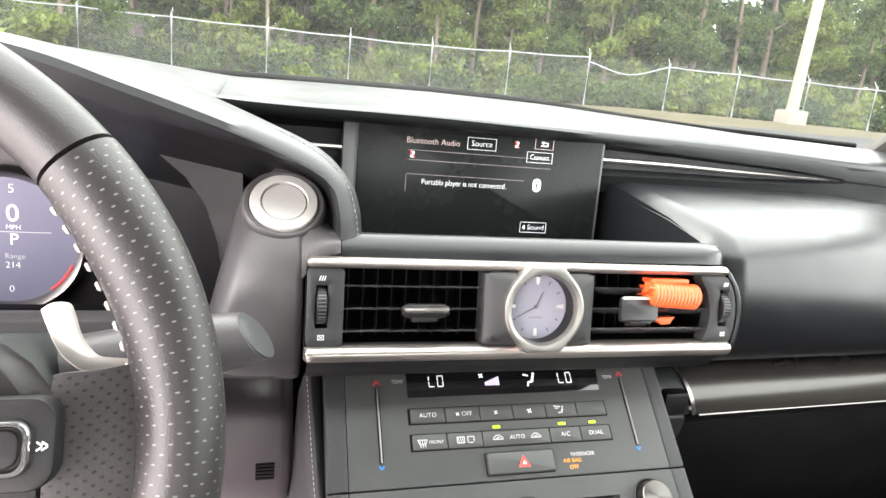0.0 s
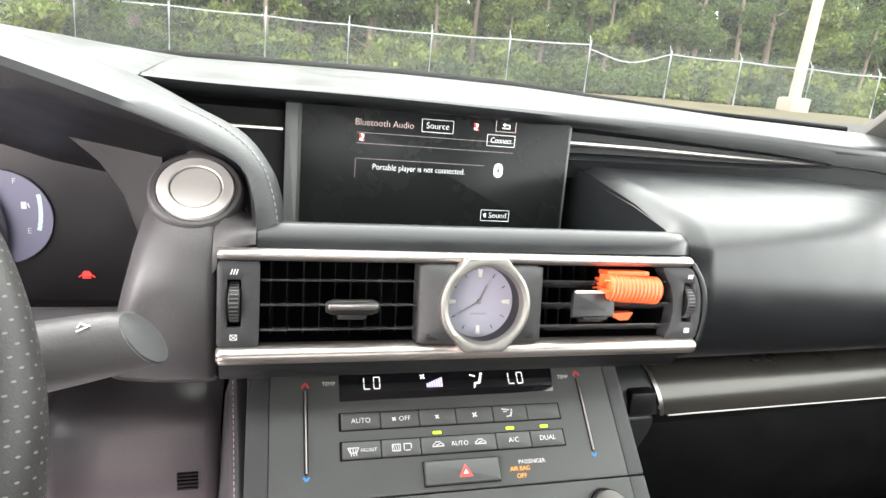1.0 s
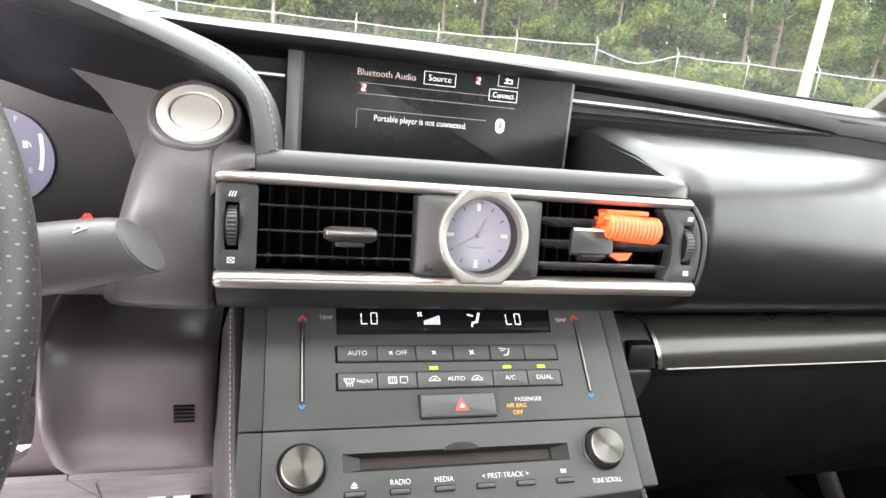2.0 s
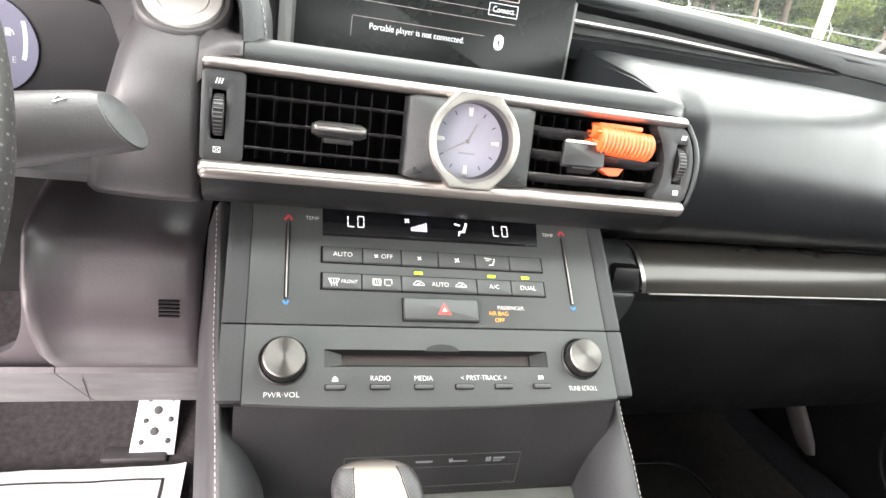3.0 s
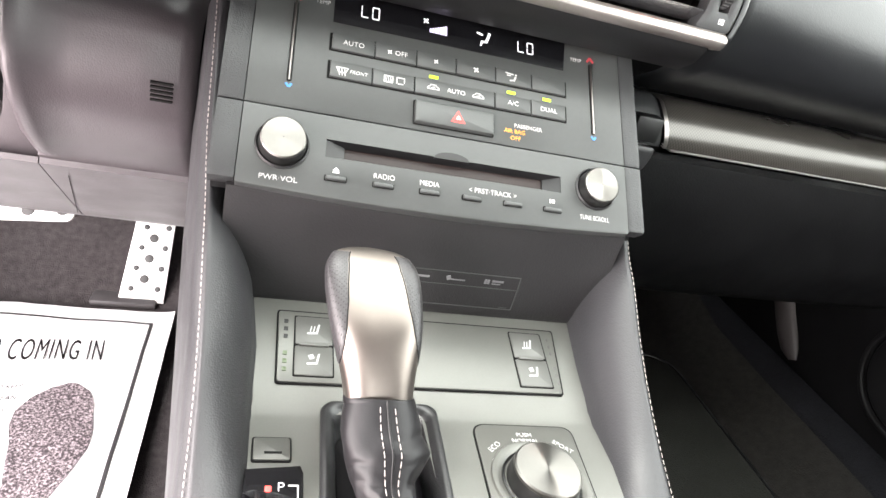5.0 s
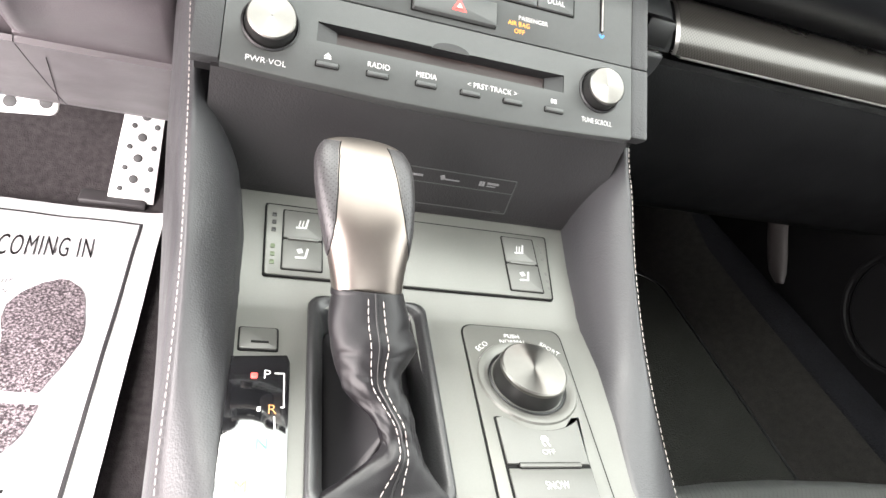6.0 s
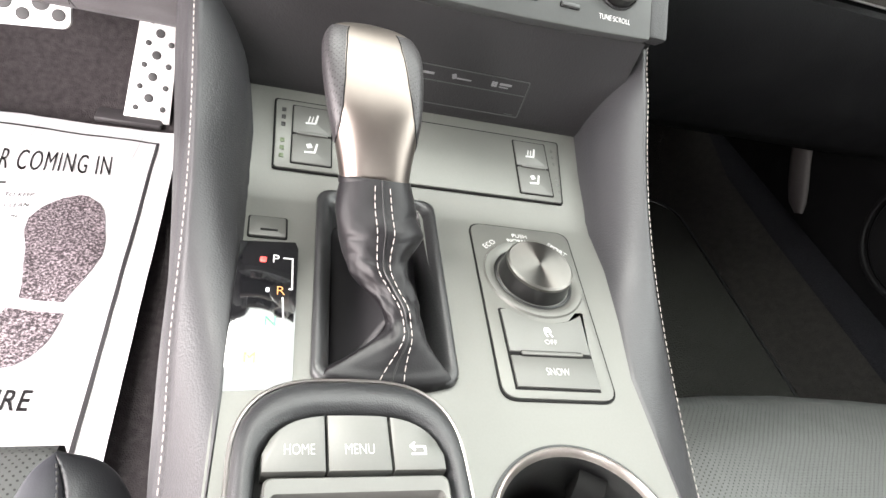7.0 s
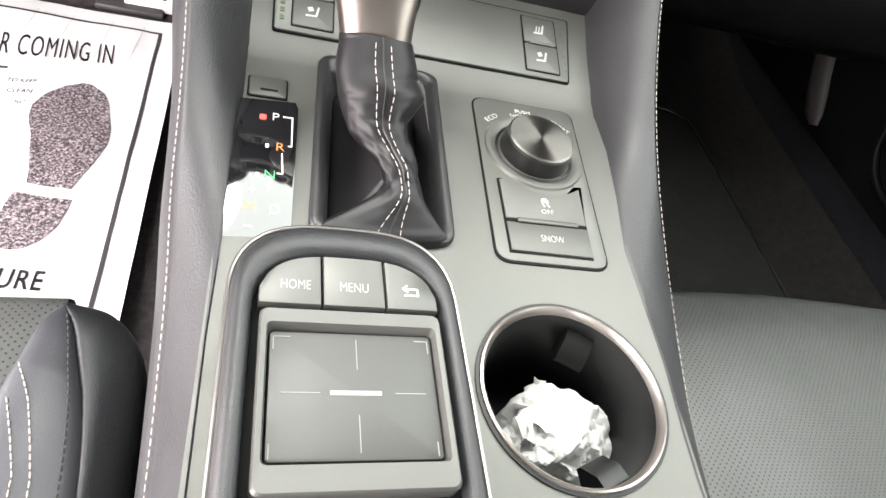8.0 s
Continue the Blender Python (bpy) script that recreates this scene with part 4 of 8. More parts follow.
PADP = [(0.915, 1.060), (0.90, 1.0715), (0.880, 1.0735), (0.82, 1.0710), (0.76, 1.0655), (0.71, 1.0575), (0.690, 1.0510), (0.674, 1.0370), (0.665, 1.014), (0.664, 0.987), (0.671, 0.961), (0.684, 0.943), (0.706, 0.930), (0.731, 0.919), (0.750, 0.9095), (0.775, 0.905)]
sections = []
for x in (0.172, 0.174, 0.18, 0.19, 0.21, 0.25, 0.32, 0.40, 0.50, 0.60, 0.70, 0.735):
    tuck = max(0.0, 0.19 - x)
    row = []
    for k, (y, z) in enumerate(PADP):
        back = 1 - abs(y - 0.66) / 0.26
        xx = x + (0.0115 + 0.0065 * max(0.0, (y - 0.69) / 0.2) if x < 0.2 else 0)
        low = min(1.0, max(0.0, (1.04 - z) / 0.11)) if y < 0.80 else 0.0
        dy = dash_dy(x) * (1 - low) + trim_dy(x) * low + (0.010 if z < 1.05 and x < 0.185 else 0)
        dz = (-0.035 * max(0.0, x - 0.5) if y > 0.8 else 0) - (0.02 if x >= 0.735 else 0)
        dz -= 0.012 * max(0.0, 1 - (x - 0.172) / 0.012) if z > 1.04 else 0
        row.append((xx, y + dy, z + dz))
    sections.append(row)
part("passenger_pad", loft(sections), M_DASH, dash, smooth=70)
# inner wall beside the display
part("display_side_wall", loft([[(0.1905, 0.915, 1.0720), (0.1895, 0.88, 1.0715), (0.1865, 0.76, 1.0560), (0.1840, 0.70, 1.0430)], [(0.188, 0.915, 0.98), (0.187, 0.88, 0.98), (0.184, 0.76, 0.98), (0.1815, 0.70, 0.98)]]), M_DASH, dash)
# ledge in front of the display, rolled over the vents
SHELF = [(0.91, 0.985), (0.87, 0.992), (0.78, 1.018), (0.71, 1.040), (0.690, 1.0465), (0.677, 1.0475), (0.669, 1.043), (0.666, 1.034), (0.672, 1.031)]
part("ledge", loft([[(x, y, z + 0.0006 * (x * 10)) for y, z in SHELF] for x in (-0.1375, -0.137, -0.05, 0.05, 0.12, 0.160)] + [[(x, y + d, z + 0.0006 * (x * 10) - d * 0.25) for y, z in SHELF] for x, d in ((0.170, 0.001), (0.178, 0.004), (0.184, 0.008), (0.190, 0.014))]), M_DASH, dash, smooth=60)
EA = [(0.705, 1.046), (0.690, 1.0465), (0.677, 1.0475), (0.669, 1.043), (0.666, 1.036), (0.672, 1.033)]
EB = [(0.718, 1.075), (0.700, 1.060), (0.6855, 1.045), (0.6755, 1.035), (0.6690, 1.026), (0.6665, 1.016)]
part("ledge_end", loft([[(-0.1383 - 0.026 * t, a[0] + (b[0] - a[0]) * t * t, a[1] + (b[1] - a[1]) * t * t) for a, b in zip(EA, EB)] for t in (0, 0.25, 0.5, 0.75, 1.0)]), M_SURROUND, dash, smooth=80)

# pad round the starter button, beside the vents
SUR = [(0.765, 1.105), (0.745, 1.098), (0.735, 1.092), (0.725, 1.0840), (0.715, 1.0755), (0.705, 1.066), (0.680, 1.042), (0.668, 1.025), (0.663, 1.0), (0.664, 0.970), (0.668, 0.945), (0.678, 0.9365), (0.74, 0.936)]
sections = []
for x, dy in ((-0.1620, 0.006), (-0.1635, 0.002), (-0.168, 0.0), (-0.185, 0.001), (-0.193, 0.002), (-0.200, 0.004), (-0.206, 0.006), (-0.2095, 0.008), (-0.212, 0.010), (-0.219, 0.022), (-0.221, 0.05), (-0.222, 0.14)):
    row = []
    for y, z in SUR:
        # the top rounds off behind the button
        over = max(0.0, math.hypot(y - 0.7005, z - 1.0625) - math.sqrt(max(0.0, 0.036 ** 2 - (x + 0.1765) ** 2))) if z > 1.0625 else 0.0
        row.append((x - 0.012 * (1.0 - z) / 0.05 * min(1.0, max(0.0, (-0.170 - x) / 0.04)) ** 1.5, y + dy + 0.35 * over, z - 0.85 * over))
    sections.append(row)
surround = part("column_surround", loft(sections), M_SURROUND, dash, "grey plastic surround of the starter button", smooth=70)
FB = frame_at((-0.1765, 0.7005, 1.0625), (1, 0, 0), (0, 0.70, 0.71))
starter = root("start_button", (-0.1765, 0.70, 1.062), "round satin silver starter button with a bright ring", "button")
part("ring", lathe([(0.0160, -0.006), (0.0238, -0.006), (0.0238, 0.0018), (0.0230, 0.0030), (0.0168, 0.0034), (0.0162, 0.0028), (0.0160, -0.004)], FB, 56), M_START, starter)
part("cap", lathe([(0.0155, -0.005), (0.0155, 0.0018), (0.0149, 0.0026), (0.010, 0.0023), (0.004, 0.0022), (0.0005, 0.0022)], FB, 56), M_START, starter)
part("seat_ring", lathe([(0.0242, -0.006), (0.0300, -0.016), (0.0298, -0.003), (0.0292, 0.0), (0.0276, 0.0016), (0.0254, 0.0016), (0.0242, 0.0004)], FB, 56), M_SURROUND, starter)

# carbon-look trim, its end block and the glove box
CARB = [(0.772, 0.8980), (0.756, 0.9055), (0.745, 0.9060), (0.735, 0.9035), (0.728, 0.8978), (0.7225, 0.8915), (0.7187, 0.8850), (0.7168, 0.8790), (0.7163, 0.8730), (0.7172, 0.8675)]
trim = root("carbon_trim", (0.4, 0.74, 0.88), "glossy dark carbon-look trim bar across the dashboard", "trim")
part("bar", loft([[(x + (0.010 * (0.9 - z) / 0.04 if x < 0.23 else 0), y + trim_dy(x), z) for y, z in CARB] for x in (0.218, 0.26, 0.34, 0.44, 0.54, 0.64, 0.80)]), M_CARBON, trim, smooth=60)
part("edge_strip", loft([[(x + (0.010 if x < 0.23 else 0), y + trim_dy(x), z) for y, z in ((0.735, 0.8665), (0.7180, 0.8668), (0.7172, 0.8660), (0.7180, 0.8650), (0.735, 0.8645))] for x in (0.222, 0.34, 0.50, 0.80)]), M_DARKSILVER, trim)
part("end_lip", loft([[(0.2150 + 0.010 * (0.9 - z) / 0.04 + dx, y - 0.001, z) for y, z in CARB] for dx in (-0.002, 0.0022)]), M_DARKSILVER, trim)
part("end_block", loft([[(x + 0.010 * (0.9 - z) / 0.04 * k, y + 0.0012 + dy, z) for y, z in CARB] for x, k, dy in ((0.148, 0, 0.0), (0.190, 0, 0.0), (0.206, 0.6, 0.0), (0.2115, 1, 0.0008), (0.2125, 1, 0.006))]), M_CHEEK, trim, "black end block of the trim bar", smooth=60)
FEB = frame_at((0.176, 0.7195, 0.8475), (1, 0, 0), (0, 0.10, 1))
part("end_cover", slab(bmesh.new(), rpoly([(-0.030, -0.020), (0.026, -0.020), (0.040, 0.002), (0.044, 0.0175), (-0.030, 0.0175)], 0.006, 5), FEB, -0.02, 0.0, 0.002), M_GATE, trim, "black cover below the end block")
part("cover_recess", lathe([(0.0075, 0.0008), (0.0066, 0.0006), (0.0060, -0.001), (0.0005, -0.001)], FEB @ Matrix.Translation((0.002, 0.004, 0.0004)), 32), M_DARK, trim)
part("end_step", box((0.186, 0.7135, 0.870), (0.2125, 0.73, 0.893), 0.003), M_BLACK, trim)
glove = root("glove_box", (0.45, 0.76, 0.75), "black grained glove box front under the trim bar", "glove box")
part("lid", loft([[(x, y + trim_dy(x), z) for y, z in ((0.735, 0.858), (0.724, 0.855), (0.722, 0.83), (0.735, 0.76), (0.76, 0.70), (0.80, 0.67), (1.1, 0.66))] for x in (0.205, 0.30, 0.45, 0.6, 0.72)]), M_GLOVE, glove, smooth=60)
part("hinge_block", box((0.150, 0.722, 0.80), (0.202, 0.80, 0.858), 0.008), M_BLACK, glove)
part("hole", lathe([(0.001, 0.0), (0.009, 0.0), (0.009, 0.0012), (0.001, 0.0012)], frame_at((0.172, 0.7215, 0.836), (1, 0, 0), (0, 0, 1)), 20), M_DARK, glove)
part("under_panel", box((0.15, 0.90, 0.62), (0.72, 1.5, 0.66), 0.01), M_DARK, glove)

# driver's knee panel
knee = root("knee_panel", (-0.4, 0.74, 0.8), "grey plastic knee panel with a slotted grille", "knee panel")
KP = [(0.815, 0.9180), (0.790, 0.9150), (0.760, 0.9105), (0.738, 0.9050), (0.722, 0.8985), (0.7145, 0.8935), (0.7100, 0.8880), (0.7080, 0.8810), (0.706, 0.872), (0.702, 0.858), (0.702, 0.840), (0.710, 0.818), (0.728, 0.795), (0.752, 0.772), (0.772, 0.7545), (0.776, 0.7505), (0.774, 0.746), (0.800, 0.722), (0.850, 0.6765), (0.892, 0.6390), (0.904, 0.6300), (0.914, 0.6280), (0.955, 0.640)]
sections = []
for x, dy, dz in ((-0.162, 0.012, -0.010), (-0.166, 0.003, -0.006), (-0.174, 0, -0.002), (-0.20, 0, 0), (-0.24, 0.0, 0.0), (-0.258, 0.0, 0.0), (-0.266, -0.006, 0.004), (-0.272, -0.009, 0.006), (-0.277, -0.006, 0.006), (-0.281, 0.02, 0.006), (-0.283, 0.08, 0.006)):
    sections.append([(x, y + dy * (1 if z > 0.756 else 0.0), z + (dz if z > 0.8 else 0)) for y, z in KP])
part("panel", loft(sections), M_KNEE, knee, smooth=60)
part("lower_lip", loft([[(x, y, z) for y, z in KP[15:]] for x in (-0.284, -0.40, -0.80)]), M_KNEE, knee, smooth=60)
part("flange", slab(bmesh.new(), rpoly([(-0.262, 0.915), (-0.288, 0.905), (-0.300, 0.862), (-0.306, 0.822), (-0.310, 0.780), (-0.316, 0.762), (-0.335, 0.751), (-0.80, 0.751), (-0.80, 0.738), (-0.262, 0.738)], 0.006, 4), frame_at((0, 0.787, 0), (1, 0, 0), (0, 0, 1)), -0.02, 0.0, 0.003), M_KNEE, knee, "grey flange beside the opening under the column")
# Added black sheet behind the gap, in place of the shade in its depth.
part("gap_blackout", box((-0.80, 0.82, 0.800), (-0.150, 0.83, 0.940)), M_DARK, knee)
FG = frame_at((-0.1835, 0.7010, 0.8460), (1, 0, 0), (0, -0.08, 1))
for i in range(5):
    part("slot", plate(FG, 0.0, 0.0062 - i * 0.0031, 0.0145, 0.0014, -0.003, 0.0010, 0.0004, 0.0), M_DARK, knee)
part("slit", loft([[(-0.2660 - 0.020 * t - 0.0004 + 0.0008 * k, 0.7880 + 0.100 * t, 0.7318 - 0.0905 * t) for k in (0, 1)] for t in (0.0, 0.25, 0.5, 0.75, 1.0)]), M_DARK, knee)

# instrument cluster in its deep binnacle
cluster = root("instrument_cluster", (-0.4, 0.86, 0.98), "dark instrument cluster with a round lit meter", "instruments")
part("face", loft([[(x, 0.86, z) for x in (-0.62, -0.5, -0.36, -0.25, -0.215)] for z in (0.88, 0.95, 1.02, 1.10)]), mat("cluster_face", (0.016, 0.0145, 0.017), 0.35), cluster)
LIPP = [(0.862, 0.900), (0.800, 0.945), (0.715, 0.976), (0.694, 0.981), (0.687, 0.978), (0.686, 0.970), (0.691, 0.968), (0.691, 0.963), (0.686, 0.961), (0.686, 0.948), (0.692, 0.941), (0.780, 0.938)]
part("binnacle_floor", loft([[(x, y, z) for y, z in LIPP] for x in (-0.62, -0.4, -0.215)]), M_SURROUND, cluster, "grey stepped lip below the instruments")
# bezel that closes the binnacle beside the starter, cut to the round of the lens
ARC = [(-0.330, 1.098), (-0.300, 1.093), (-0.272, 1.0795), (-0.253, 1.063), (-0.238, 1.040), (-0.228, 1.010), (-0.2225, 0.975), (-0.222, 0.940), (-0.226, 0.905)]
RIMB = [(-0.330, 1.150), (-0.280, 1.140), (-0.240, 1.128), (-0.215, 1.110), (-0.208, 1.080), (-0.207, 1.040), (-0.208, 1.000), (-0.210, 0.960), (-0.212, 0.905)]
part("bezel", loft([[(x, 0.845, z) for x, z in ARC], [(x + 0.001, 0.785, z + 0.001) for x, z in ARC], [(x + 0.002, 0.782, z + 0.002) for x, z in ARC], [(x, 0.775, z) for x, z in RIMB]]), M_BINNACLE, cluster, "dark grey plastic bezel round the lens", smooth=50)
FM = frame_at((-0.405, 0.857, 0.990), (1, 0, 0), (0, 0, 1))
part("meter_ring", lathe([(0.056, 0.0), (0.066, 0.0), (0.066, 0.006), (0.062, 0.011), (0.058, 0.008), (0.056, 0.004)], FM, 56), M_DARKSILVER, cluster, "bright ring round the meter")
part("meter_display", lathe([(0.056, 0.0), (0.056, 0.003), (0.0005, 0.003)], FM, 48), L_METER, cluster, "lit blue-grey meter display")
lettering("5", 0.0075, FM, 0.006, 0.046, 0.0034, L_WHITE, cluster)
lettering("0", 0.015, FM, 0.006, 0.024, 0.0034, L_WHITE, cluster)
lettering("MPH", 0.004, FM, 0.006, 0.012, 0.0034, L_WHITE, cluster)
lettering("P", 0.010, FM, 0.006, 0.001, 0.0034, L_WHITE, cluster)
lettering("Range", 0.0045, FM, 0.006, -0.014, 0.0034, L_DIM, cluster)
lettering("214", 0.0055, FM, 0.004, -0.022, 0.0034, L_WHITE, cluster)
lettering("0", 0.006, FM, 0.002, -0.044, 0.0034, L_WHITE, cluster)
bars(FM, cluster, "divider", L_DIM, [(0.0, 0.008, 0.07, 0.0005, 0)], 0.0033)
bars(FM, cluster, "red_zone", L_RED, [(0.0545 * math.cos(radians(a)), 0.0545 * math.sin(radians(a)), 0.006, 0.0014, a + 90) for a in range(-50, -20, 6)], 0.0033)
FQ = frame_at((-0.346, 0.8590, 1.003), (1, 0, 0), (0, 0, 1))
part("fuel_display", lathe([(0.0400, 0.0), (0.0400, 0.002), (0.0005, 0.002)], FQ, 40), L_METER, cluster, "lit fuel gauge panel")
lettering("F", 0.0048, FQ, 0.0130, 0.0310, 0.0022, L_DIM, cluster)
lettering("E", 0.0048, FQ, 0.0220, -0.0110, 0.0022, L_DIM, cluster)
bars(FQ, cluster, "fuel_bar", L_BLUEBAR, [(0.0305 + 0.0006 * k - 0.00012 * k * k, 0.0185 - k * 0.0044, 0.0032, 0.0046, 12 - 5 * k) for k in range(7)], 0.0022)
bars(FQ, cluster, "pump_mark", L_DIM, [(0.0190, 0.0110, 0.0040, 0.0060, 0), (0.0225, 0.0110, 0.0010, 0.0040, 20)], 0.0022)
FW = frame_at((-0.2825, 0.857, 0.953), (1, 0, 0), (0, 0, 1))
bars(FW, cluster, "door_warning", L_RED, [(0, 0.001, 0.007, 0.0035, 0), (0, 0.0035, 0.0045, 0.0012, 0), (-0.0052, -0.0005, 0.0035, 0.001, 40), (0.0052, -0.0005, 0.0035, 0.001, -40), (0, -0.002, 0.007, 0.0012, 0)], 0.0)

# ---- display ----
disp = root("display_screen", (0.03, 0.88, 1.0), "wide dark display showing an audio page", "display")
part("housing", slab(bmesh.new(), [(x + 0.0285, y) for x, y in rrect(0.290, 0.135, 0.004)], FD, -0.022, -0.001, 0.002), M_BEZEL, disp)
part("glass", slab(bmesh.new(), [(x + 0.0335, y) for x, y in rrect(0.272, 0.129, 0.002)], FD, -0.004, 0.0008, 0.0004), M_SCREEN, disp)
part("side_bar", slab(bmesh.new(), [(x - 0.1115, y) for x, y in rrect(0.0115, 0.131, 0.001)], FD, -0.004, 0.0012, 0.0005), M_BEZEL, disp, "pale grey edge bar")
lettering("Bluetooth Audio", 0.0062, FD, -0.025, 0.0425, 0.001, L_TITLE, disp, width=0.056)
lettering("Source", 0.0058, FD, 0.0275, 0.0440, 0.001, L_WHITE, disp)
lettering("Connect", 0.0055, FD, 0.0945, 0.0345, 0.001, L_WHITE, disp, width=0.022)
lettering("Portable player is not connected.", 0.0058, FD, 0.012, 0.0010, 0.001, L_WHITE, disp, width=0.093)
lettering("Sound", 0.0055, FD, 0.0985, -0.042, 0.001, L_WHITE, disp)


def outline(x, y, w, h, name, material, t=0.00035):
    bm = bmesh.new()
    ring(bm, [(x + a, y + b) for a, b in rrect(w, h, 0.0004, 1)], [(x + a, y + b) for a, b in rrect(w - 2 * t, h - 2 * t, 0.0003, 1)], FD, 0.0008, 0.0011)
    return part(name, bm, material, disp)


outline(0.0275, 0.0440, 0.032, 0.0125, "button_frame", L_WHITE)
outline(0.0985, 0.0492, 0.0215, 0.0115, "button_frame", L_TITLE)
outline(0.0945, 0.0345, 0.030, 0.0115, "button_frame", L_WHITE)
outline(0.0955, -0.042, 0.031, 0.0115, "button_frame", L_WHITE)
bars(FD, disp, "rule", L_LINE, [(0.029, 0.0330, 0.160, 0.0004, 0), (0.029, 0.0230, 0.160, 0.0004, 0), (0.014, 0.0085, 0.130, 0.0004, 0), (-0.0515, -0.001, 0.0004, 0.018, 0)], 0.0008)
bars(FD, disp, "back_arrow", L_WHITE, [(0.0985, 0.0472, 0.008, 0.0009, 0), (0.1025, 0.0488, 0.0009, 0.004, 0), (0.0995, 0.0505, 0.006, 0.0009, 0), (0.0965, 0.0512, 0.003, 0.0009, 40), (0.0965, 0.0498, 0.003, 0.0009, -40)], 0.0008)
for px, py in ((0.067, 0.0465), (-0.0465, 0.0285)):
    bars(FD, disp, "phone_mark", L_WHITE, [(px, py, 0.0034, 0.0065, -12)], 0.0008)
    bars(FD, disp, "strike_mark", L_RED, [(px, py, 0.0010, 0.0085, 35), (px - 0.001, py + 0.001, 0.0014, 0.004, -12)], 0.0011)
part("badge", slab(bmesh.new(), [(0.0945 + a, 0.0045 + b) for a, b in rrect(0.0094, 0.0142, 0.0046, 6)], FD, 0.0008, 0.0011), L_WHITE, disp)
bars(FD, disp, "badge_mark", M_SCREEN, [(0.0945, 0.0045, 0.0010, 0.0098, 0), (0.0945, 0.0045, 0.0009, 0.0066, 45), (0.0945, 0.0045, 0.0009, 0.0066, -45), (0.0957, 0.0079, 0.0009, 0.0034, 45), (0.0957, 0.0011, 0.0009, 0.0034, -45)], 0.0011)
bars(FD, disp, "speaker_mark", L_WHITE, [(0.0838, -0.042, 0.0016, 0.0022, 0), (0.0850, -0.042, 0.0014, 0.0044, 0)], 0.0008)


# ---- air vents and clock ----
vents = root("air_vent_panel", (0.012, 0.66, 0.97), "black twin air-vent panel between satin silver strips", "air vent")
XL, XR = -0.161, 0.1835


def strip(z0, z1, bulge, name, x0=XL, x1=XR):
    rows = []
    for x in (x0, x0 + 0.002, x0 + 0.006, -0.05, 0.05, 0.12, x1 - 0.006, x1 - 0.002, x1):
        k = 0.5 if x in (x0, x1) else 1.0
        rows.append([FV @ Vector((x, z0 + (z1 - z0) * (0.5 + (t - 0.5) * (0.55 if x in (x0, x1) else 1))  , bulge * k * (1 - (2 * t - 1) ** 2) - 0.001)) for t in np.linspace(0, 1, 7)] + [FV @ Vector((x, z1, -0.012)), FV @ Vector((x, z0, -0.012))])
    return part(name, loft(rows, True, True), M_SILVER, vents, smooth=60)


strip(0.0275, 0.0350, 0.004, "upper_strip", x1=0.1790)
strip(-0.0385, -0.0270, 0.005, "lower_strip", x1=0.1868)
part("lower_skirt", loft([[FV @ Vector((x, y, z)) for y, z in ((-0.0382, -0.001), (-0.042, -0.004), (-0.050, -0.012), (-0.056, -0.03))] for x in (XL + 0.002, 0.0, 0.16, XR - 0.008)]), M_BLACK, vents)
END_O = [(-0.0385, 0.1835), (-0.0275, 0.1870), (-0.020, 0.1892), (-0.010, 0.1908), (0.0, 0.1908), (0.010, 0.1892), (0.020, 0.1850), (0.0275, 0.1795), (0.0350, 0.1745)]
END_I = [(-0.0275, 0.1590), (-0.020, 0.1625), (-0.010, 0.1652), (0.0, 0.1652), (0.010, 0.1630), (0.020, 0.1580), (0.0275, 0.1530)]
rows = []
for v in np.linspace(-0.0380, 0.0350, 15):
    x, k = interp(v, END_O), 1.5 if v in (-0.0380, 0.0350) else 0.0
    rows.append([FV @ Vector((x + dx, v, z - 0.003 * k)) for dx, z in ((-0.0005, 0.0004), (0.0020, 0.0010), (0.0045, 0.0), (0.0070, -0.0035), (0.0088, -0.010), (0.0095, -0.05))])
part("side_cap", loft(rows), M_DASH, vents, smooth=60)
# cavity behind the louvres
bm = bmesh.new()
ring(bm, rrect(0.347, 0.066, 0.002, 2), rrect(0.343, 0.062, 0.002, 2), FV @ Matrix.Translation((0.0125, 0, 0)), -0.07, -0.006)
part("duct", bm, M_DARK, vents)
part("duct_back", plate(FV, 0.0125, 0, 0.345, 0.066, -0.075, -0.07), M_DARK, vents)
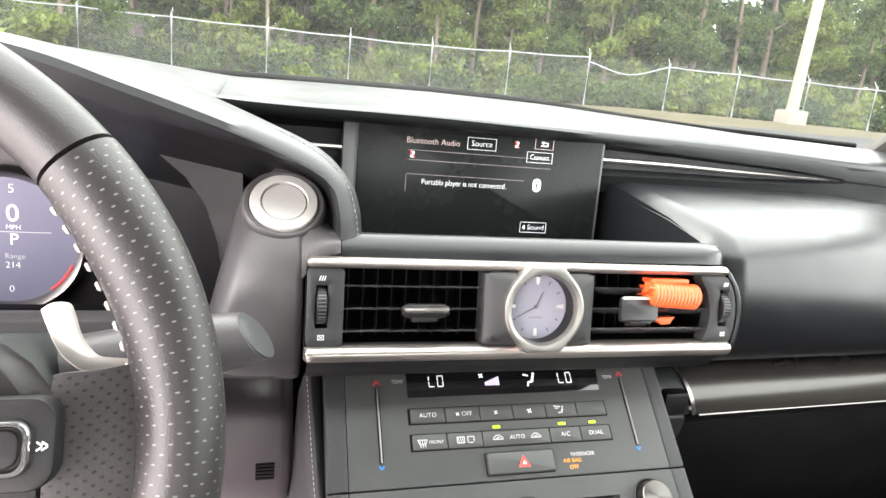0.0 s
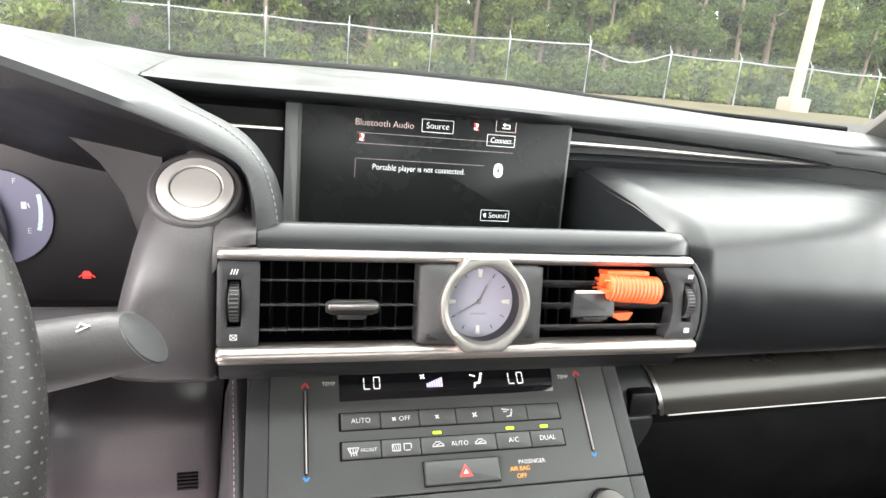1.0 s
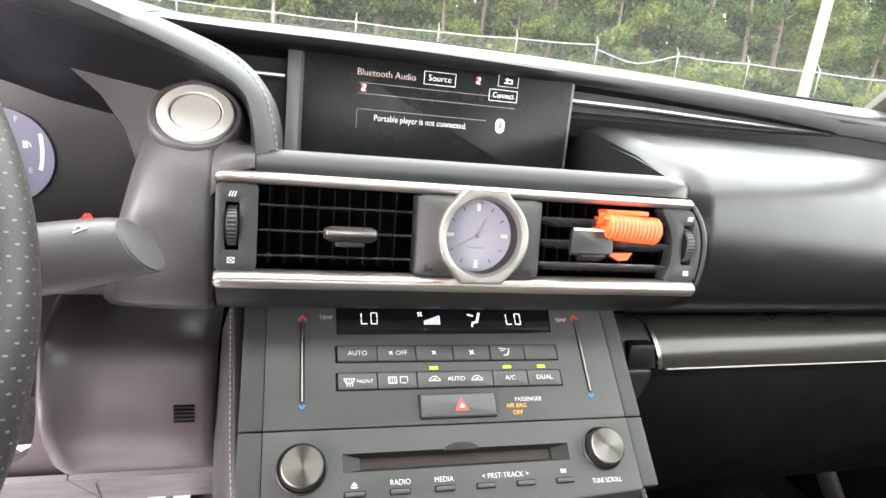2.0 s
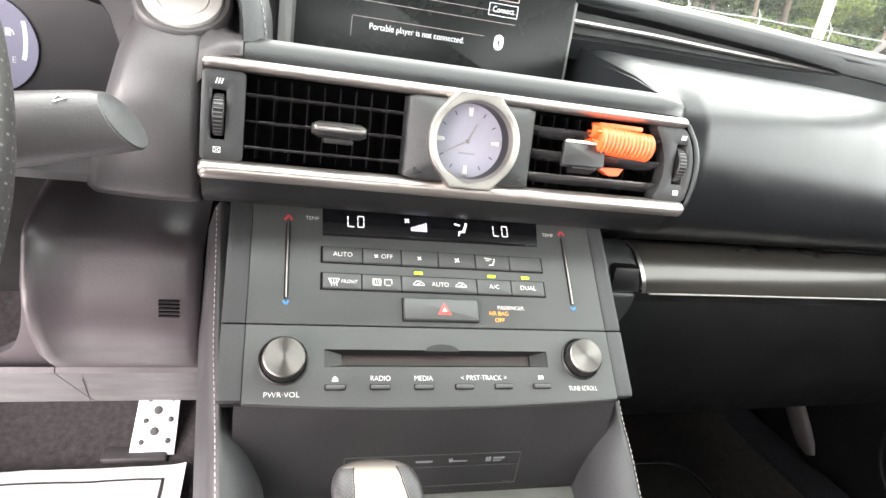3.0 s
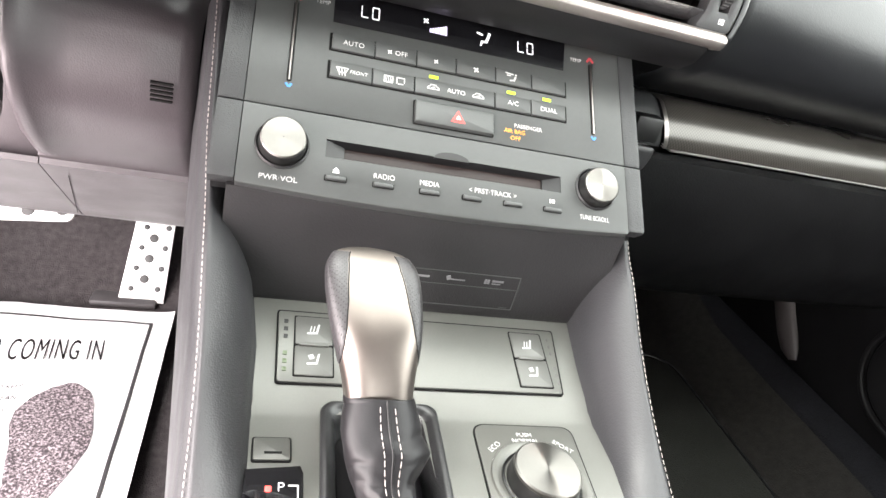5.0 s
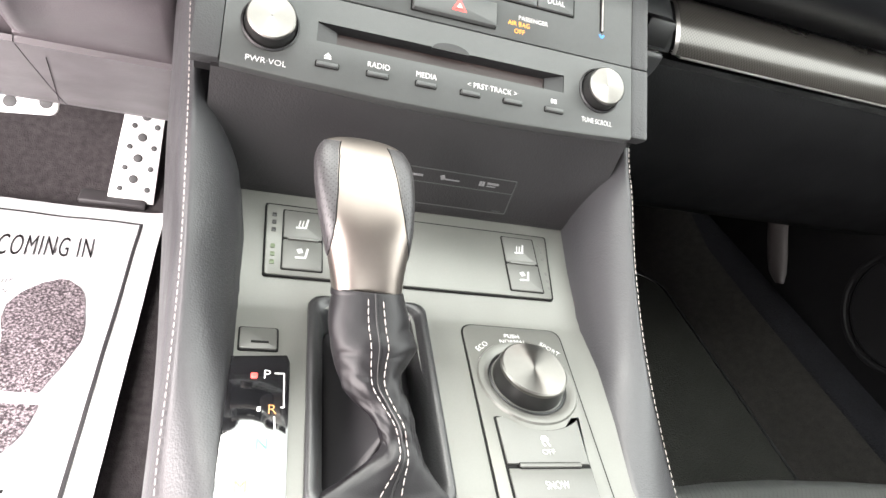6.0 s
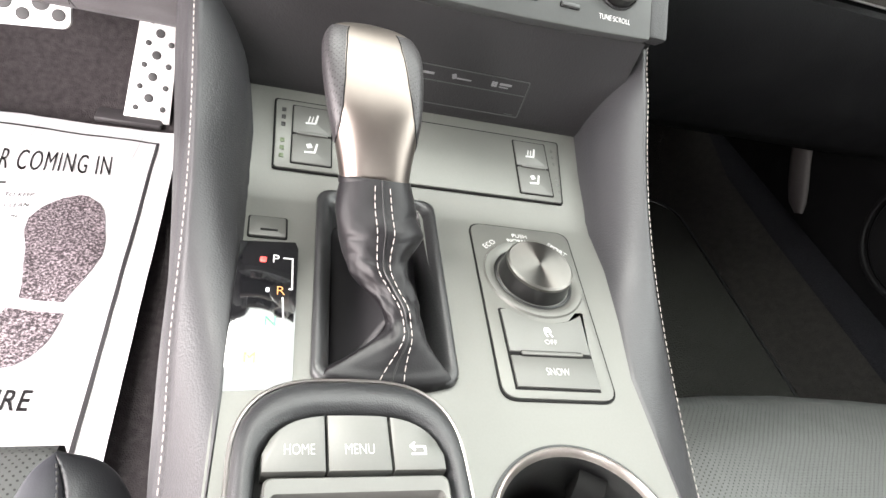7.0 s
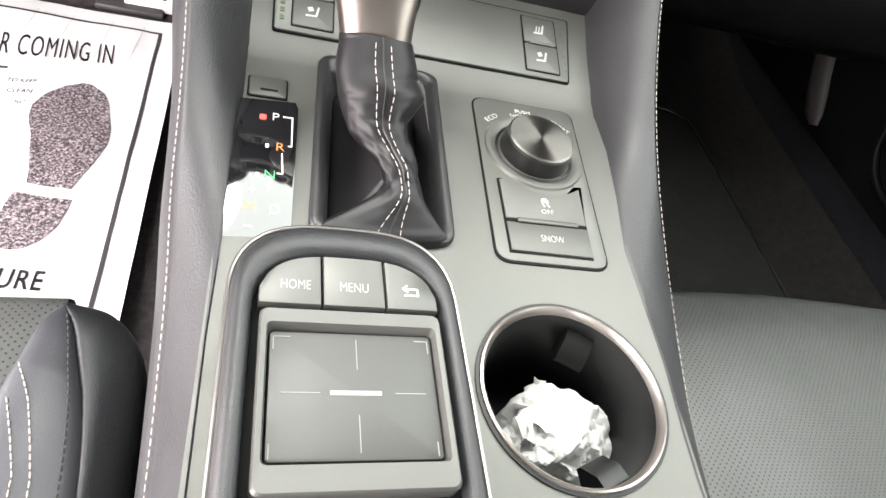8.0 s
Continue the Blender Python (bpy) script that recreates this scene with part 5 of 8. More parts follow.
# end panels with their thumb wheels
for x0, x1, wx in ((XL + 0.0005, -0.1355, -0.1505), (0.1570, XR - 0.001, 0.1775)):
    cx, w = (x0 + x1) / 2, x1 - x0
    bm = bmesh.new()
    hole = [(wx + a, 0.0005 + b) for a, b in rrect(0.0085, 0.0300, 0.0012, 3)]
    if cx < 0:
        edge = [(cx + a, b) for a, b in rrect(w, 0.0545, 0.003, 3)]
    else:
        edge = []
        for i, (a, b) in enumerate(rrect(0.026, 0.0545, 0.003, 3)):
            edge.append((interp(b, END_O if i < 4 or i > 11 else END_I) - 0.0005 + (a - 0.013 if i < 4 or i > 11 else a + 0.013), b))
        side_o = [(interp(b, END_O) - 0.0005, b) for b in (-0.016, -0.006, 0.004, 0.014)]
        side_i = [(interp(b, END_I), b) for b in (0.014, 0.004, -0.006, -0.016)]
        edge = edge[:4] + edge[4:8] + side_i + edge[8:12] + edge[12:] + side_o
        hole = hole[:8] + [(wx - 0.00425, 0.0005 + b) for b in (0.010, 0.003, -0.003, -0.010)] + hole[8:] + [(wx + 0.00425, 0.0005 + b) for b in (-0.010, -0.003, 0.003, 0.010)]
    ring(bm, edge, hole, FV, -0.012, 0.0006, 0.0012)
    ep = part("end_panel", bm, M_CHEEK, vents)
    FWH = frame_at(FV @ Vector((wx, 0.0005, -0.0075)), (0, 0.1676, 0.9859), (0, -0.9859, 0.1676))
    part("thumb_wheel", lathe([(0.003, -0.0034), (0.0118, -0.0034), (0.0124, -0.0028), (0.0124, 0.0028), (0.0118, 0.0034), (0.003, 0.0034)], FWH, 40), M_BLACK, vents)
    bm = bmesh.new()
    for k in range(30):
        a = 2 * math.pi * k / 30
        c = FWH @ Vector((0.0124 * math.cos(a), 0.0124 * math.sin(a), 0))
        t, u = (FWH.to_3x3() @ Vector((-math.sin(a), math.cos(a), 0))), (FWH.to_3x3() @ Vector((math.cos(a), math.sin(a), 0)))
        s = Vector((1, 0, 0))
        q = [bm.verts.new(c + s * i * 0.0026 + t * j * 0.0004 + u * 0.0004 * h) for h in (0, 1) for i, j in ((-1, -1), (1, -1), (1, 1), (-1, 1))]
        for f in ((4, 5, 6, 7), (0, 1, 5, 4), (1, 2, 6, 5), (2, 3, 7, 6), (3, 0, 4, 7)):
            bm.faces.new([q[i] for i in f])
    part("wheel_ribs", bm, M_BEZEL, vents)
    bars(FV, vents, "airflow_mark", M_WHITE, [(wx + d, 0.0205, 0.0007, 0.0035, -18) for d in (-0.0016, 0, 0.0016)], 0.0006)
    bars(FV, vents, "closed_mark", M_WHITE, [(wx, -0.0190, 0.0042, 0.0004, 0), (wx, -0.0222, 0.0042, 0.0004, 0), (wx - 0.002, -0.0206, 0.0004, 0.0032, 0), (wx + 0.002, -0.0206, 0.0004, 0.0032, 0), (wx, -0.0206, 0.005, 0.0004, 38), (wx, -0.0206, 0.005, 0.0004, -38)], 0.0006)


def louvre(x0, x1, y, tilt, name="slat"):
    F = FV @ Matrix.Translation(((x0 + x1) / 2, y, -0.006)) @ Matrix.Rotation(radians(tilt), 4, "X")
    w = x1 - x0
    rows = [[F @ Vector((x, 0.0011 * math.sin(a), 0.009 * math.cos(a) - 0.004)) for a in np.linspace(0, 2 * math.pi, 10, endpoint=False)] for x in (-w / 2, -w / 2 + 0.001, w / 2 - 0.001, w / 2)]
    return part(name, loft(rows, True, True), M_VANE, vents)


for y in (0.0145, -0.0015, -0.0175):
    louvre(-0.1348, -0.0345, y, -6)
for y in (0.0145, -0.0015, -0.0175):
    louvre(0.0560, 0.1620, y, -26)
for x0, x1 in ((-0.133, -0.036), (0.058, 0.155)):
    for k in range(9):
        x = x0 + (x1 - x0) * (k + 0.5) / 9
        F = FV @ Matrix.Translation((x, 0, -0.040)) @ Matrix.Rotation(radians(-6), 4, "Y")
        bm = bmesh.new()
        slab(bm, rrect(0.0006, 0.052, 0.0002, 1), F, -0.012, 0.012)
        part("upright_vane", bm, M_FIN, vents)
# sliding tabs
FT = FV @ Matrix.Translation((-0.0775, -0.0015, 0.0))
rows = []
for x in np.linspace(-0.0172, 0.0172, 9):
    k = 1.0 if abs(x) < 0.0165 else 0.6
    rows.append([FT @ Vector((x, 0.0052 * k * math.sin(a), 0.0020 + 0.0040 * k * math.cos(a))) for a in np.linspace(0, 2 * math.pi, 12, endpoint=False)])
tab = part("slide_tab", loft(rows, True, True), M_BLACK, vents)
part("tab_face", plate(FT, 0, 0.0012, 0.0325, 0.0052, 0.0046, 0.0064, 0.0020, 0.0012), M_DARKSILVER, tab, "satin metal tab insert")
part("tab_fork", plate(FT, 0.0, -0.006, 0.019, 0.005, -0.006, 0.001, 0.001), M_BLACK, tab)
FT = FV @ Matrix.Translation((0.0955, 0.0012, 0.0050)) @ Matrix.Rotation(radians(-24), 4, "X")
tab = part("slide_tab", slab(bmesh.new(), rpoly([(-0.0190, -0.0095), (0.0135, -0.0095), (0.0172, 0.0090), (-0.0150, 0.0090)], 0.002, 4), FT, -0.004, 0.0004, 0.0006), M_GATE, vents)
part("tab_face", plate(FT, 0.0010, 0.0082, 0.0315, 0.0022, -0.001, 0.0012, 0.0010, 0.0005), M_START, tab, "satin metal tab edge")
part("tab_fork", plate(FT, -0.001, -0.0095, 0.019, 0.004, -0.010, -0.001, 0.001), M_BLACK, tab)

# block behind the clock, with two small keys
ANG = [2 * math.pi * k / 72 for k in range(72)]
BLK = [(0.0110 + math.cos(a) * min(0.04475 / max(abs(math.cos(a)), 1e-6), 0.0275 / max(abs(math.sin(a)), 1e-6)), math.sin(a) * min(0.04475 / max(abs(math.cos(a)), 1e-6), 0.0275 / max(abs(math.sin(a)), 1e-6))) for a in ANG]
HOLE = [(0.0105 + 0.0285 * math.cos(a), 0.0010 + 0.0270 * math.sin(a)) for a in ANG]
rows = [[FV @ Vector((p[0] + (q[0] - p[0]) * k, p[1] + (q[1] - p[1]) * k, z)) for p, q in zip(BLK, HOLE)] for k, z in ((0.0, -0.014), (0.0, 0.0004), (0.03, 0.0014), (0.12, 0.0026), (0.5, 0.0050), (1.0, 0.0080), (1.0, -0.012))]
part("clock_block", loft(rows, True), M_CHEEK, vents, smooth=40)
for x in (-0.0245, 0.0460):
    part("set_key", plate(FV, x, -0.0215, 0.0070, 0.0042, 0.0015, 0.0044, 0.001, 0.0005), M_BLACK, vents)
clock = root("clock", (0.0105, 0.652, 0.97), "round analogue clock in a clipped satin silver ring", "clock")
FK = FV @ Matrix.Translation((0.0105, 0.0010, 0.0012))


def clipped(r, half, lim, n=144):
    """A circle drawn out to two short flats, above and below."""
    far, out = math.hypot(half, lim), []
    at, spread = math.atan2(lim, half), math.acos(r / math.hypot(half, lim))
    for i in range(n):
        a = 2 * math.pi * i / n
        q = abs(math.atan2(abs(math.sin(a)), abs(math.cos(a))))
        if q >= at:
            k = lim / math.sin(q)
        elif q > at - spread:
            k = r / math.cos(q - (at - spread))
        else:
            k = r
        out.append((min(k, far) * math.cos(a), min(k, far) * math.sin(a)))
    return out


rows = []
for pts, z in ((clipped(0.0316, 0.0138, 0.0317), -0.002), (clipped(0.0316, 0.0138, 0.0317), 0.0108), (clipped(0.0311, 0.0136, 0.0312), 0.0116), (clipped(0.0294, 0.0126, 0.0295), 0.0120), (circle(0.0268, 144), 0.0112), (circle(0.0258, 144), 0.0092), (circle(0.0252, 144), 0.0066)):
    rows.append([FK @ Vector((x, y, z)) for x, y in pts])
part("case", loft(rows, True), M_RING, clock, "satin silver clipped ring", smooth=30)
part("rehaut", lathe([(0.0256, -0.0065), (0.0256, 0.0068), (0.0252, 0.0066), (0.0250, -0.0058)], FK, 64), M_BLACK, clock)
FKD = FK @ Matrix.Translation((0, 0, -0.0062))
part("dial", lathe([(0.0254, -0.001), (0.0254, 0.0008), (0.0005, 0.0008)], FKD, 64), M_CLOCKFACE, clock, "pale blue-white dial")
bars(FKD, clock, "hour_ticks", M_INK, [(0.0205 * math.sin(radians(30 * h)), 0.0205 * math.cos(radians(30 * h)), 0.0006, 0.0030, -30 * h) for h in range(12) if h % 3], 0.0008)
for h in range(0, 12, 3):
    a = radians(30 * h)
    FH = FKD @ Matrix.Translation((0.0198 * math.sin(a), 0.0198 * math.cos(a), 0.0008)) @ Matrix.Rotation(-a, 4, "Z")
    part("hour_marker", slab(bmesh.new(), [(-0.0011, -0.003), (0.0011, -0.003), (0.0018, 0.003), (-0.0018, 0.003)], FH, 0, 0.0012, 0.0005), M_START, clock)
for a, ln, w in ((242, 0.0175, 0.0009), (24, 0.0125, 0.0013)):
    FH = FKD @ Matrix.Rotation(-radians(a), 4, "Z")
    part("clock_hand", slab(bmesh.new(), [(-w / 2, -0.002), (w / 2, -0.002), (w * 0.3, ln), (-w * 0.3, ln)], FH, 0.0016, 0.0021), M_DARKSILVER, clock)
part("hub", lathe([(0.0014, 0.0008), (0.0014, 0.0026), (0.0005, 0.003)], FKD, 16), M_DARKSILVER, clock)
bars(FKD, clock, "maker_bar", M_GREYPRINT, [(0, -0.0085, 0.0118, 0.0013, 0)], 0.0008)

# orange clip-on air freshener in the passenger-side vent
fresh = root("air_freshener", (0.128, 0.648, 1.004), "orange ribbed clip-on air freshener in the vent", "air freshener")
FA = FV @ Matrix.Translation((0.1275, 0.0110, -0.0005)) @ Matrix.Rotation(radians(-3), 4, "Z")
rows = []
for i in range(57):
    x = -0.0225 + 0.045 * i / 56
    rib = 0.00045 * (1 if i % 4 < 2 else -1)
    end = 0.72 if i in (0, 56) else 0.93 if i in (1, 55) else 1.0
    rows.append([FA @ Vector((x, (0.0098 + rib) * end * math.sin(a), (0.0098 + rib) * end * math.cos(a))) for a in np.linspace(0, 2 * math.pi, 24, endpoint=False)])
part("barrel", loft(rows, True, True), M_ORANGE, fresh, smooth=25)
FE = frame_at(FA @ Vector((-0.0226, 0, 0)), FA.to_3x3() @ Vector((0, 1, 0)), FA.to_3x3() @ Vector((0, 0, 1)))
bm = bmesh.new()
for k in range(7):
    a = 2 * math.pi * k / 7
    slab(bm, [(math.cos(a + s) * r, math.sin(a + s) * r) for r, s in ((0.002, -0.3), (0.0095, -0.06), (0.0095, 0.06), (0.002, 0.3))], FE, -0.004, 0.0006)
part("end_lattice", bm, M_ORANGE, fresh)
part("clip", plate(FV, 0.1235, 0.0225, 0.034, 0.0035, -0.012, 0.002, 0.001), M_ORANGE, fresh)
part("clip_foot", slab(bmesh.new(), [(0.110, -0.0075), (0.132, -0.0070), (0.128, -0.0125), (0.121, -0.013)], FV, -0.010, -0.002), M_ORANGE, fresh)

# ---- climate and audio panel ----
panel = root("control_panel", (0, 0.62, 0.84), "dark grey sloping climate and audio control panel", "control panel")
VS = -0.0775   # the seam between the two faces


def face_slab(x0, x1, ytop, ybot, name, material, bow=0.0, label=""):
    rows = []
    xs = np.linspace(x0, x1, 9)
    for i, x in enumerate(xs):
        u = (x - x0) / (x1 - x0) * 2 - 1
        yb = ybot - bow * (1 - u * u)
        e = 0.0004 if i in (0, 8) else 0.0
        rows.append([FS @ Vector((x, y, z)) for y, z in ((ytop, -0.012), (ytop, -e - 0.0003), (ytop - 0.0003, -e), (ytop + (yb - ytop) * 0.5, -e), (yb + 0.0022, -e), (yb + 0.0006, -0.0008 - e), (yb, -0.0024 - e), (yb + 0.001, -0.012))])
    return part(name, loft(rows, True, True), material, panel, label)


face_slab(-0.1275, 0.1315, 0.028, VS + 0.0004, "climate_face", M_PANEL)
bm = bmesh.new()
gxs = [-0.1275, -0.100, -0.0780, -0.040, 0.001, 0.040, 0.0800, 0.105, 0.1315]


def audio_rows(x):
    u = (x - 0.002) / 0.1295
    yb = -0.1285 - 0.004 * (1 - u * u)
    return [(VS - 0.0004, -0.012), (VS - 0.0004, -0.0003), (VS - 0.0007, 0.0), (-0.0937, 0.0), (-0.1053, 0.0), (yb + 0.0022, 0.0), (yb + 0.0006, -0.0008), (yb, -0.0024), (yb + 0.001, -0.012)]


grid = [[bm.verts.new(FS @ Vector((x, y, z))) for y, z in audio_rows(x)] for x in gxs]
for i in range(len(gxs) - 1):
    for j in range(8):
        if not (j == 3 and 2 <= i <= 5):
            bm.faces.new((grid[i][j], grid[i + 1][j], grid[i + 1][j + 1], grid[i][j + 1]))
part("audio_face", bm, M_PANEL, panel)
for x0, x1 in ((-0.1425, -0.1281), (0.1321, 0.1445)):
    face_slab(x0, x1, 0.024, VS + 0.0004, "cheek", M_CHEEK)
    face_slab(x0, x1, VS - 0.0004, -0.1265, "cheek", M_CHEEK)
part("body", loft([[FS @ Vector((x, y, z)) for y, z in ((0.03, -0.0115), (-0.122, -0.0115), (-0.126, -0.02), (-0.09, -0.08), (0.03, -0.08))] for x in (-0.141, 0.1435)], True, True), M_BLACK, panel)
window = part("readout", slab(bmesh.new(), [(-0.080, 0.0125), (-0.080, -0.0115), (0.085, -0.0105), (0.087, 0.0135)], FS, -0.002, 0.0006, 0.0003), M_GLOSS, panel, "glossy black readout window")


def segments(x, y, h, which):
    w = h * 0.50
    seg = {"a": (0, h / 2, w, 0.0006), "d": (0, -h / 2, w, 0.0006), "f": (-w / 2, h / 4, 0.0006, h / 2 - 0.0009), "b": (w / 2, h / 4, 0.0006, h / 2 - 0.0009), "e": (-w / 2, -h / 4, 0.0006, h / 2 - 0.0009), "c": (w / 2, -h / 4, 0.0006, h / 2 - 0.0009)}
    return [(x + seg[s][0], y + seg[s][1], seg[s][2], seg[s][3], 0) for s in which]


for x in (-0.060, 0.0515):
    bars(FS, window, "temperature_digits", L_WHITE, segments(x, 0.0010, 0.0086, "fed") + segments(x + 0.0072, 0.0010, 0.0086, "abcdef"), 0.0006)
bars(FS, window, "fan_bars", L_VIOLET, [(-0.0150 + k * 0.0018, -0.0022 + k * 0.00035, 0.0014, 0.0030 + k * 0.0007, 0) for k in range(7)], 0.0006)
bars(FS, window, "fan_mark", L_WHITE, [(-0.0185 + 0.0013 * math.cos(radians(t)), 0.0045 + 0.0013 * math.sin(radians(t)), 0.0018, 0.0009, t + 25) for t in (45, 135, 225, 315)], 0.0006)
bars(FS, window, "airflow_figure", L_WHITE, [(0.0275, 0.0050, 0.0018, 0.0018, 0), (0.0262, 0.001, 0.0018, 0.0055, -20), (0.0238, -0.0018, 0.0050, 0.0015, 10), (0.0215, -0.004, 0.0012, 0.0030, -15), (0.0205, 0.004, 0.0045, 0.0012, -15)], 0.0006)

R1 = [-0.0800, -0.0522, -0.0243, 0.0032, 0.0318, 0.0590, 0.0855]
R2 = [-0.0800, -0.0530, -0.0250, 0.0312, 0.0582, 0.0850]
part("key_slot", plate(FS, 0.00275, -0.0262, 0.1680, 0.0128, -0.002, 0.0003, 0.0006, 0.0), M_DARK, panel)
part("key_slot", plate(FS, 0.0025, -0.0460, 0.1675, 0.0128, -0.002, 0.0003, 0.0006, 0.0), M_DARK, panel)
keys1 = [part("key", plate(FS, (a + b) / 2, -0.0262, b - a - 0.0007, 0.0112, -0.001, 0.0020, 0.0007, 0.0006), M_PANEL, panel) for a, b in zip(R1, R1[1:])]
keys2 = [part("key", plate(FS, (a + b) / 2, -0.0460, b - a - 0.0007, 0.0112, -0.001, 0.0020, 0.0007, 0.0006), M_PANEL, panel) for a, b in zip(R2, R2[1:])]
T = 0.0020
lettering("AUTO", 0.0034, FS, -0.066, -0.0262, T, M_WHITE, keys1[0])
lettering("OFF", 0.0034, FS, -0.0348, -0.0262, T, M_WHITE, keys1[1])
def fan(F, x, y, s, parent):
    bars(F, parent, "fan_mark", M_WHITE, [(x + s * 0.5 * math.cos(radians(a)), y + s * 0.5 * math.sin(radians(a)), s * 0.80, s * 0.34, a + 25) for a in (45, 135, 225, 315)], T)


fan(FS, -0.0425, -0.0262, 0.0018, keys1[1])
fan(FS, -0.0110, -0.0262, 0.0019, keys1[2])
fan(FS, 0.0175, -0.0262, 0.0024, keys1[3])
bars(FS, keys1[4], "airflow_figure", M_KEYPRINT, [(0.0468, -0.0240, 0.0012, 0.0012, 0), (0.046, -0.027, 0.0012, 0.004, -20), (0.0440, -0.0285, 0.0036, 0.0009, 10), (0.0420, -0.0235, 0.0060, 0.0009, -8), (0.0415, -0.0250, 0.0030, 0.0008, 0)], T)
lettering("FRONT", 0.0024, FS, -0.0618, -0.0465, T, M_WHITE, keys2[0], shear=0.15)
bars(FS, keys2[0], "screen_heat_mark", M_KEYPRINT, [(-0.0722, -0.0445, 0.0068, 0.0006, 0), (-0.0722, -0.0478, 0.0046, 0.0006, 0), (-0.0752, -0.046, 0.0006, 0.0036, 25), (-0.0692, -0.046, 0.0006, 0.0036, -25)] + [(-0.0740 + k * 0.0018, -0.0475, 0.0006, 0.005, 8) for k in range(3)], T)
bars(FS, keys2[1], "rear_heat_mark", M_KEYPRINT, [(-0.0425, -0.0438, 0.0060, 0.0006, 0), (-0.0425, -0.0482, 0.0060, 0.0006, 0), (-0.0453, -0.046, 0.0006, 0.0044, 0), (-0.0397, -0.046, 0.0006, 0.0044, 0), (-0.0345, -0.0438, 0.0052, 0.0006, 0), (-0.0345, -0.0482, 0.0036, 0.0006, 0), (-0.0370, -0.046, 0.0006, 0.0044, 0), (-0.0320, -0.0455, 0.0006, 0.0036, 0)] + [(-0.0441 + k * 0.0016, -0.0465, 0.0005, 0.0045, 10) for k in range(3)], T)
for x in (-0.0125, 0.0190):
    bars(FS, keys2[2], "recirculate_mark", M_KEYPRINT, [(x, -0.0470, 0.0085, 0.0007, 0), (x, -0.0440, 0.0040, 0.0006, 0), (x - 0.003, -0.0454, 0.0028, 0.0006, 35), (x + 0.003, -0.0454, 0.0028, 0.0006, -35), (x, -0.0458, 0.0030, 0.0006, 20)], T)
lettering("AUTO", 0.0032, FS, 0.0035, -0.0460, T, M_WHITE, keys2[2])
lettering("A/C", 0.0034, FS, 0.0447, -0.0460, T, M_WHITE, keys2[3])
lettering("DUAL", 0.0034, FS, 0.0716, -0.0460, T, M_WHITE, keys2[4])
for x in (-0.0118, 0.0440, 0.0712):
    part("indicator", plate(FS, x, -0.0370, 0.0062, 0.0020, -0.0005, 0.0004, 0.0003, 0.0001), L_GREEN, panel, "lit green indicator")
# hazard switch
part("hazard_slot", plate(FS, 0.0028, -0.0650, 0.0558, 0.0172, -0.002, 0.0003, 0.0008, 0), M_DARK, panel)
hz = part("hazard_key", plate(FS, 0.0028, -0.0650, 0.0540, 0.0156, -0.001, 0.0038, 0.0008, 0.0012), M_PANEL, panel)
for r, m, z in ((0.0056, L_RED, 0.0038), (0.0042, M_PANEL, 0.00405), (0.0032, L_RED, 0.0043), (0.0019, M_WHITE, 0.0045)):
    part("hazard_triangle", slab(bmesh.new(), [(0.0045 + r * math.cos(radians(a)), -0.0662 + r * math.sin(radians(a))) for a in (90, 210, 330)], FS, z - 0.0003, z + 0.0002), m, hz)
lettering("PASSENGER", 0.0029, FS, 0.0565, -0.0615, 0.0, M_WHITE, panel, width=0.0205)
lettering("AIR BAG", 0.0030, FS, 0.0465, -0.0660, 0.0, L_AMBER, panel, width=0.0150)
lettering("OFF", 0.0030, FS, 0.0470, -0.0710, 0.0, L_AMBER, panel)
# temperature sliders
for x, tx in ((-0.1035, -0.0872), (0.1075, 0.0955)):
    yo = 0.0 if x < 0 else 0.002
    part("slider_groove", plate(FS, x, -0.0310 + yo, 0.0030, 0.0570, -0.001, 0.0003, 0.0014, 0), M_DARK, panel)
    part("slider_bar", loft([[FS @ Vector((x + 0.0008 * math.cos(a), y + yo, 0.0004 + 0.0011 * math.sin(a))) for a in np.linspace(0, math.pi, 7)] for y in (-0.0030, -0.0300, -0.0590)]), M_DARKSILVER, panel, "thin chrome temperature bar")
    bars(FS, panel, "warmer_arrow", M_REDPRINT, [(x - 0.0013, 0.0010 + yo, 0.0045, 0.0016, 55), (x + 0.0013, 0.0010 + yo, 0.0045, 0.0016, -55)], 0.0)
    bars(FS, panel, "cooler_arrow", M_BLUEPRINT, [(x - 0.0009, -0.0622 + yo, 0.0030, 0.0014, -55), (x + 0.0009, -0.0622 + yo, 0.0030, 0.0014, 55)], 0.0)
    lettering("TEMP", 0.0029, FS, tx, 0.0015 if x < 0 else 0.0005, 0.0, M_WHITE, panel, width=0.0092)
# knobs
M_SPUN = mat("spun_aluminium", (0.205, 0.197, 0.185), 0.32, metal=1.0, var=0.03, vs=30)
_nt = M_SPUN.node_tree
_b = _nt.nodes["Principled BSDF"]
_tan = _nt.nodes.new("ShaderNodeTangent")
_tan.direction_type, _tan.axis = "RADIAL", "Z"
_b.inputs["Anisotropic"].default_value = 0.9
_nt.links.new(_tan.outputs["Tangent"], _b.inputs["Tangent"])


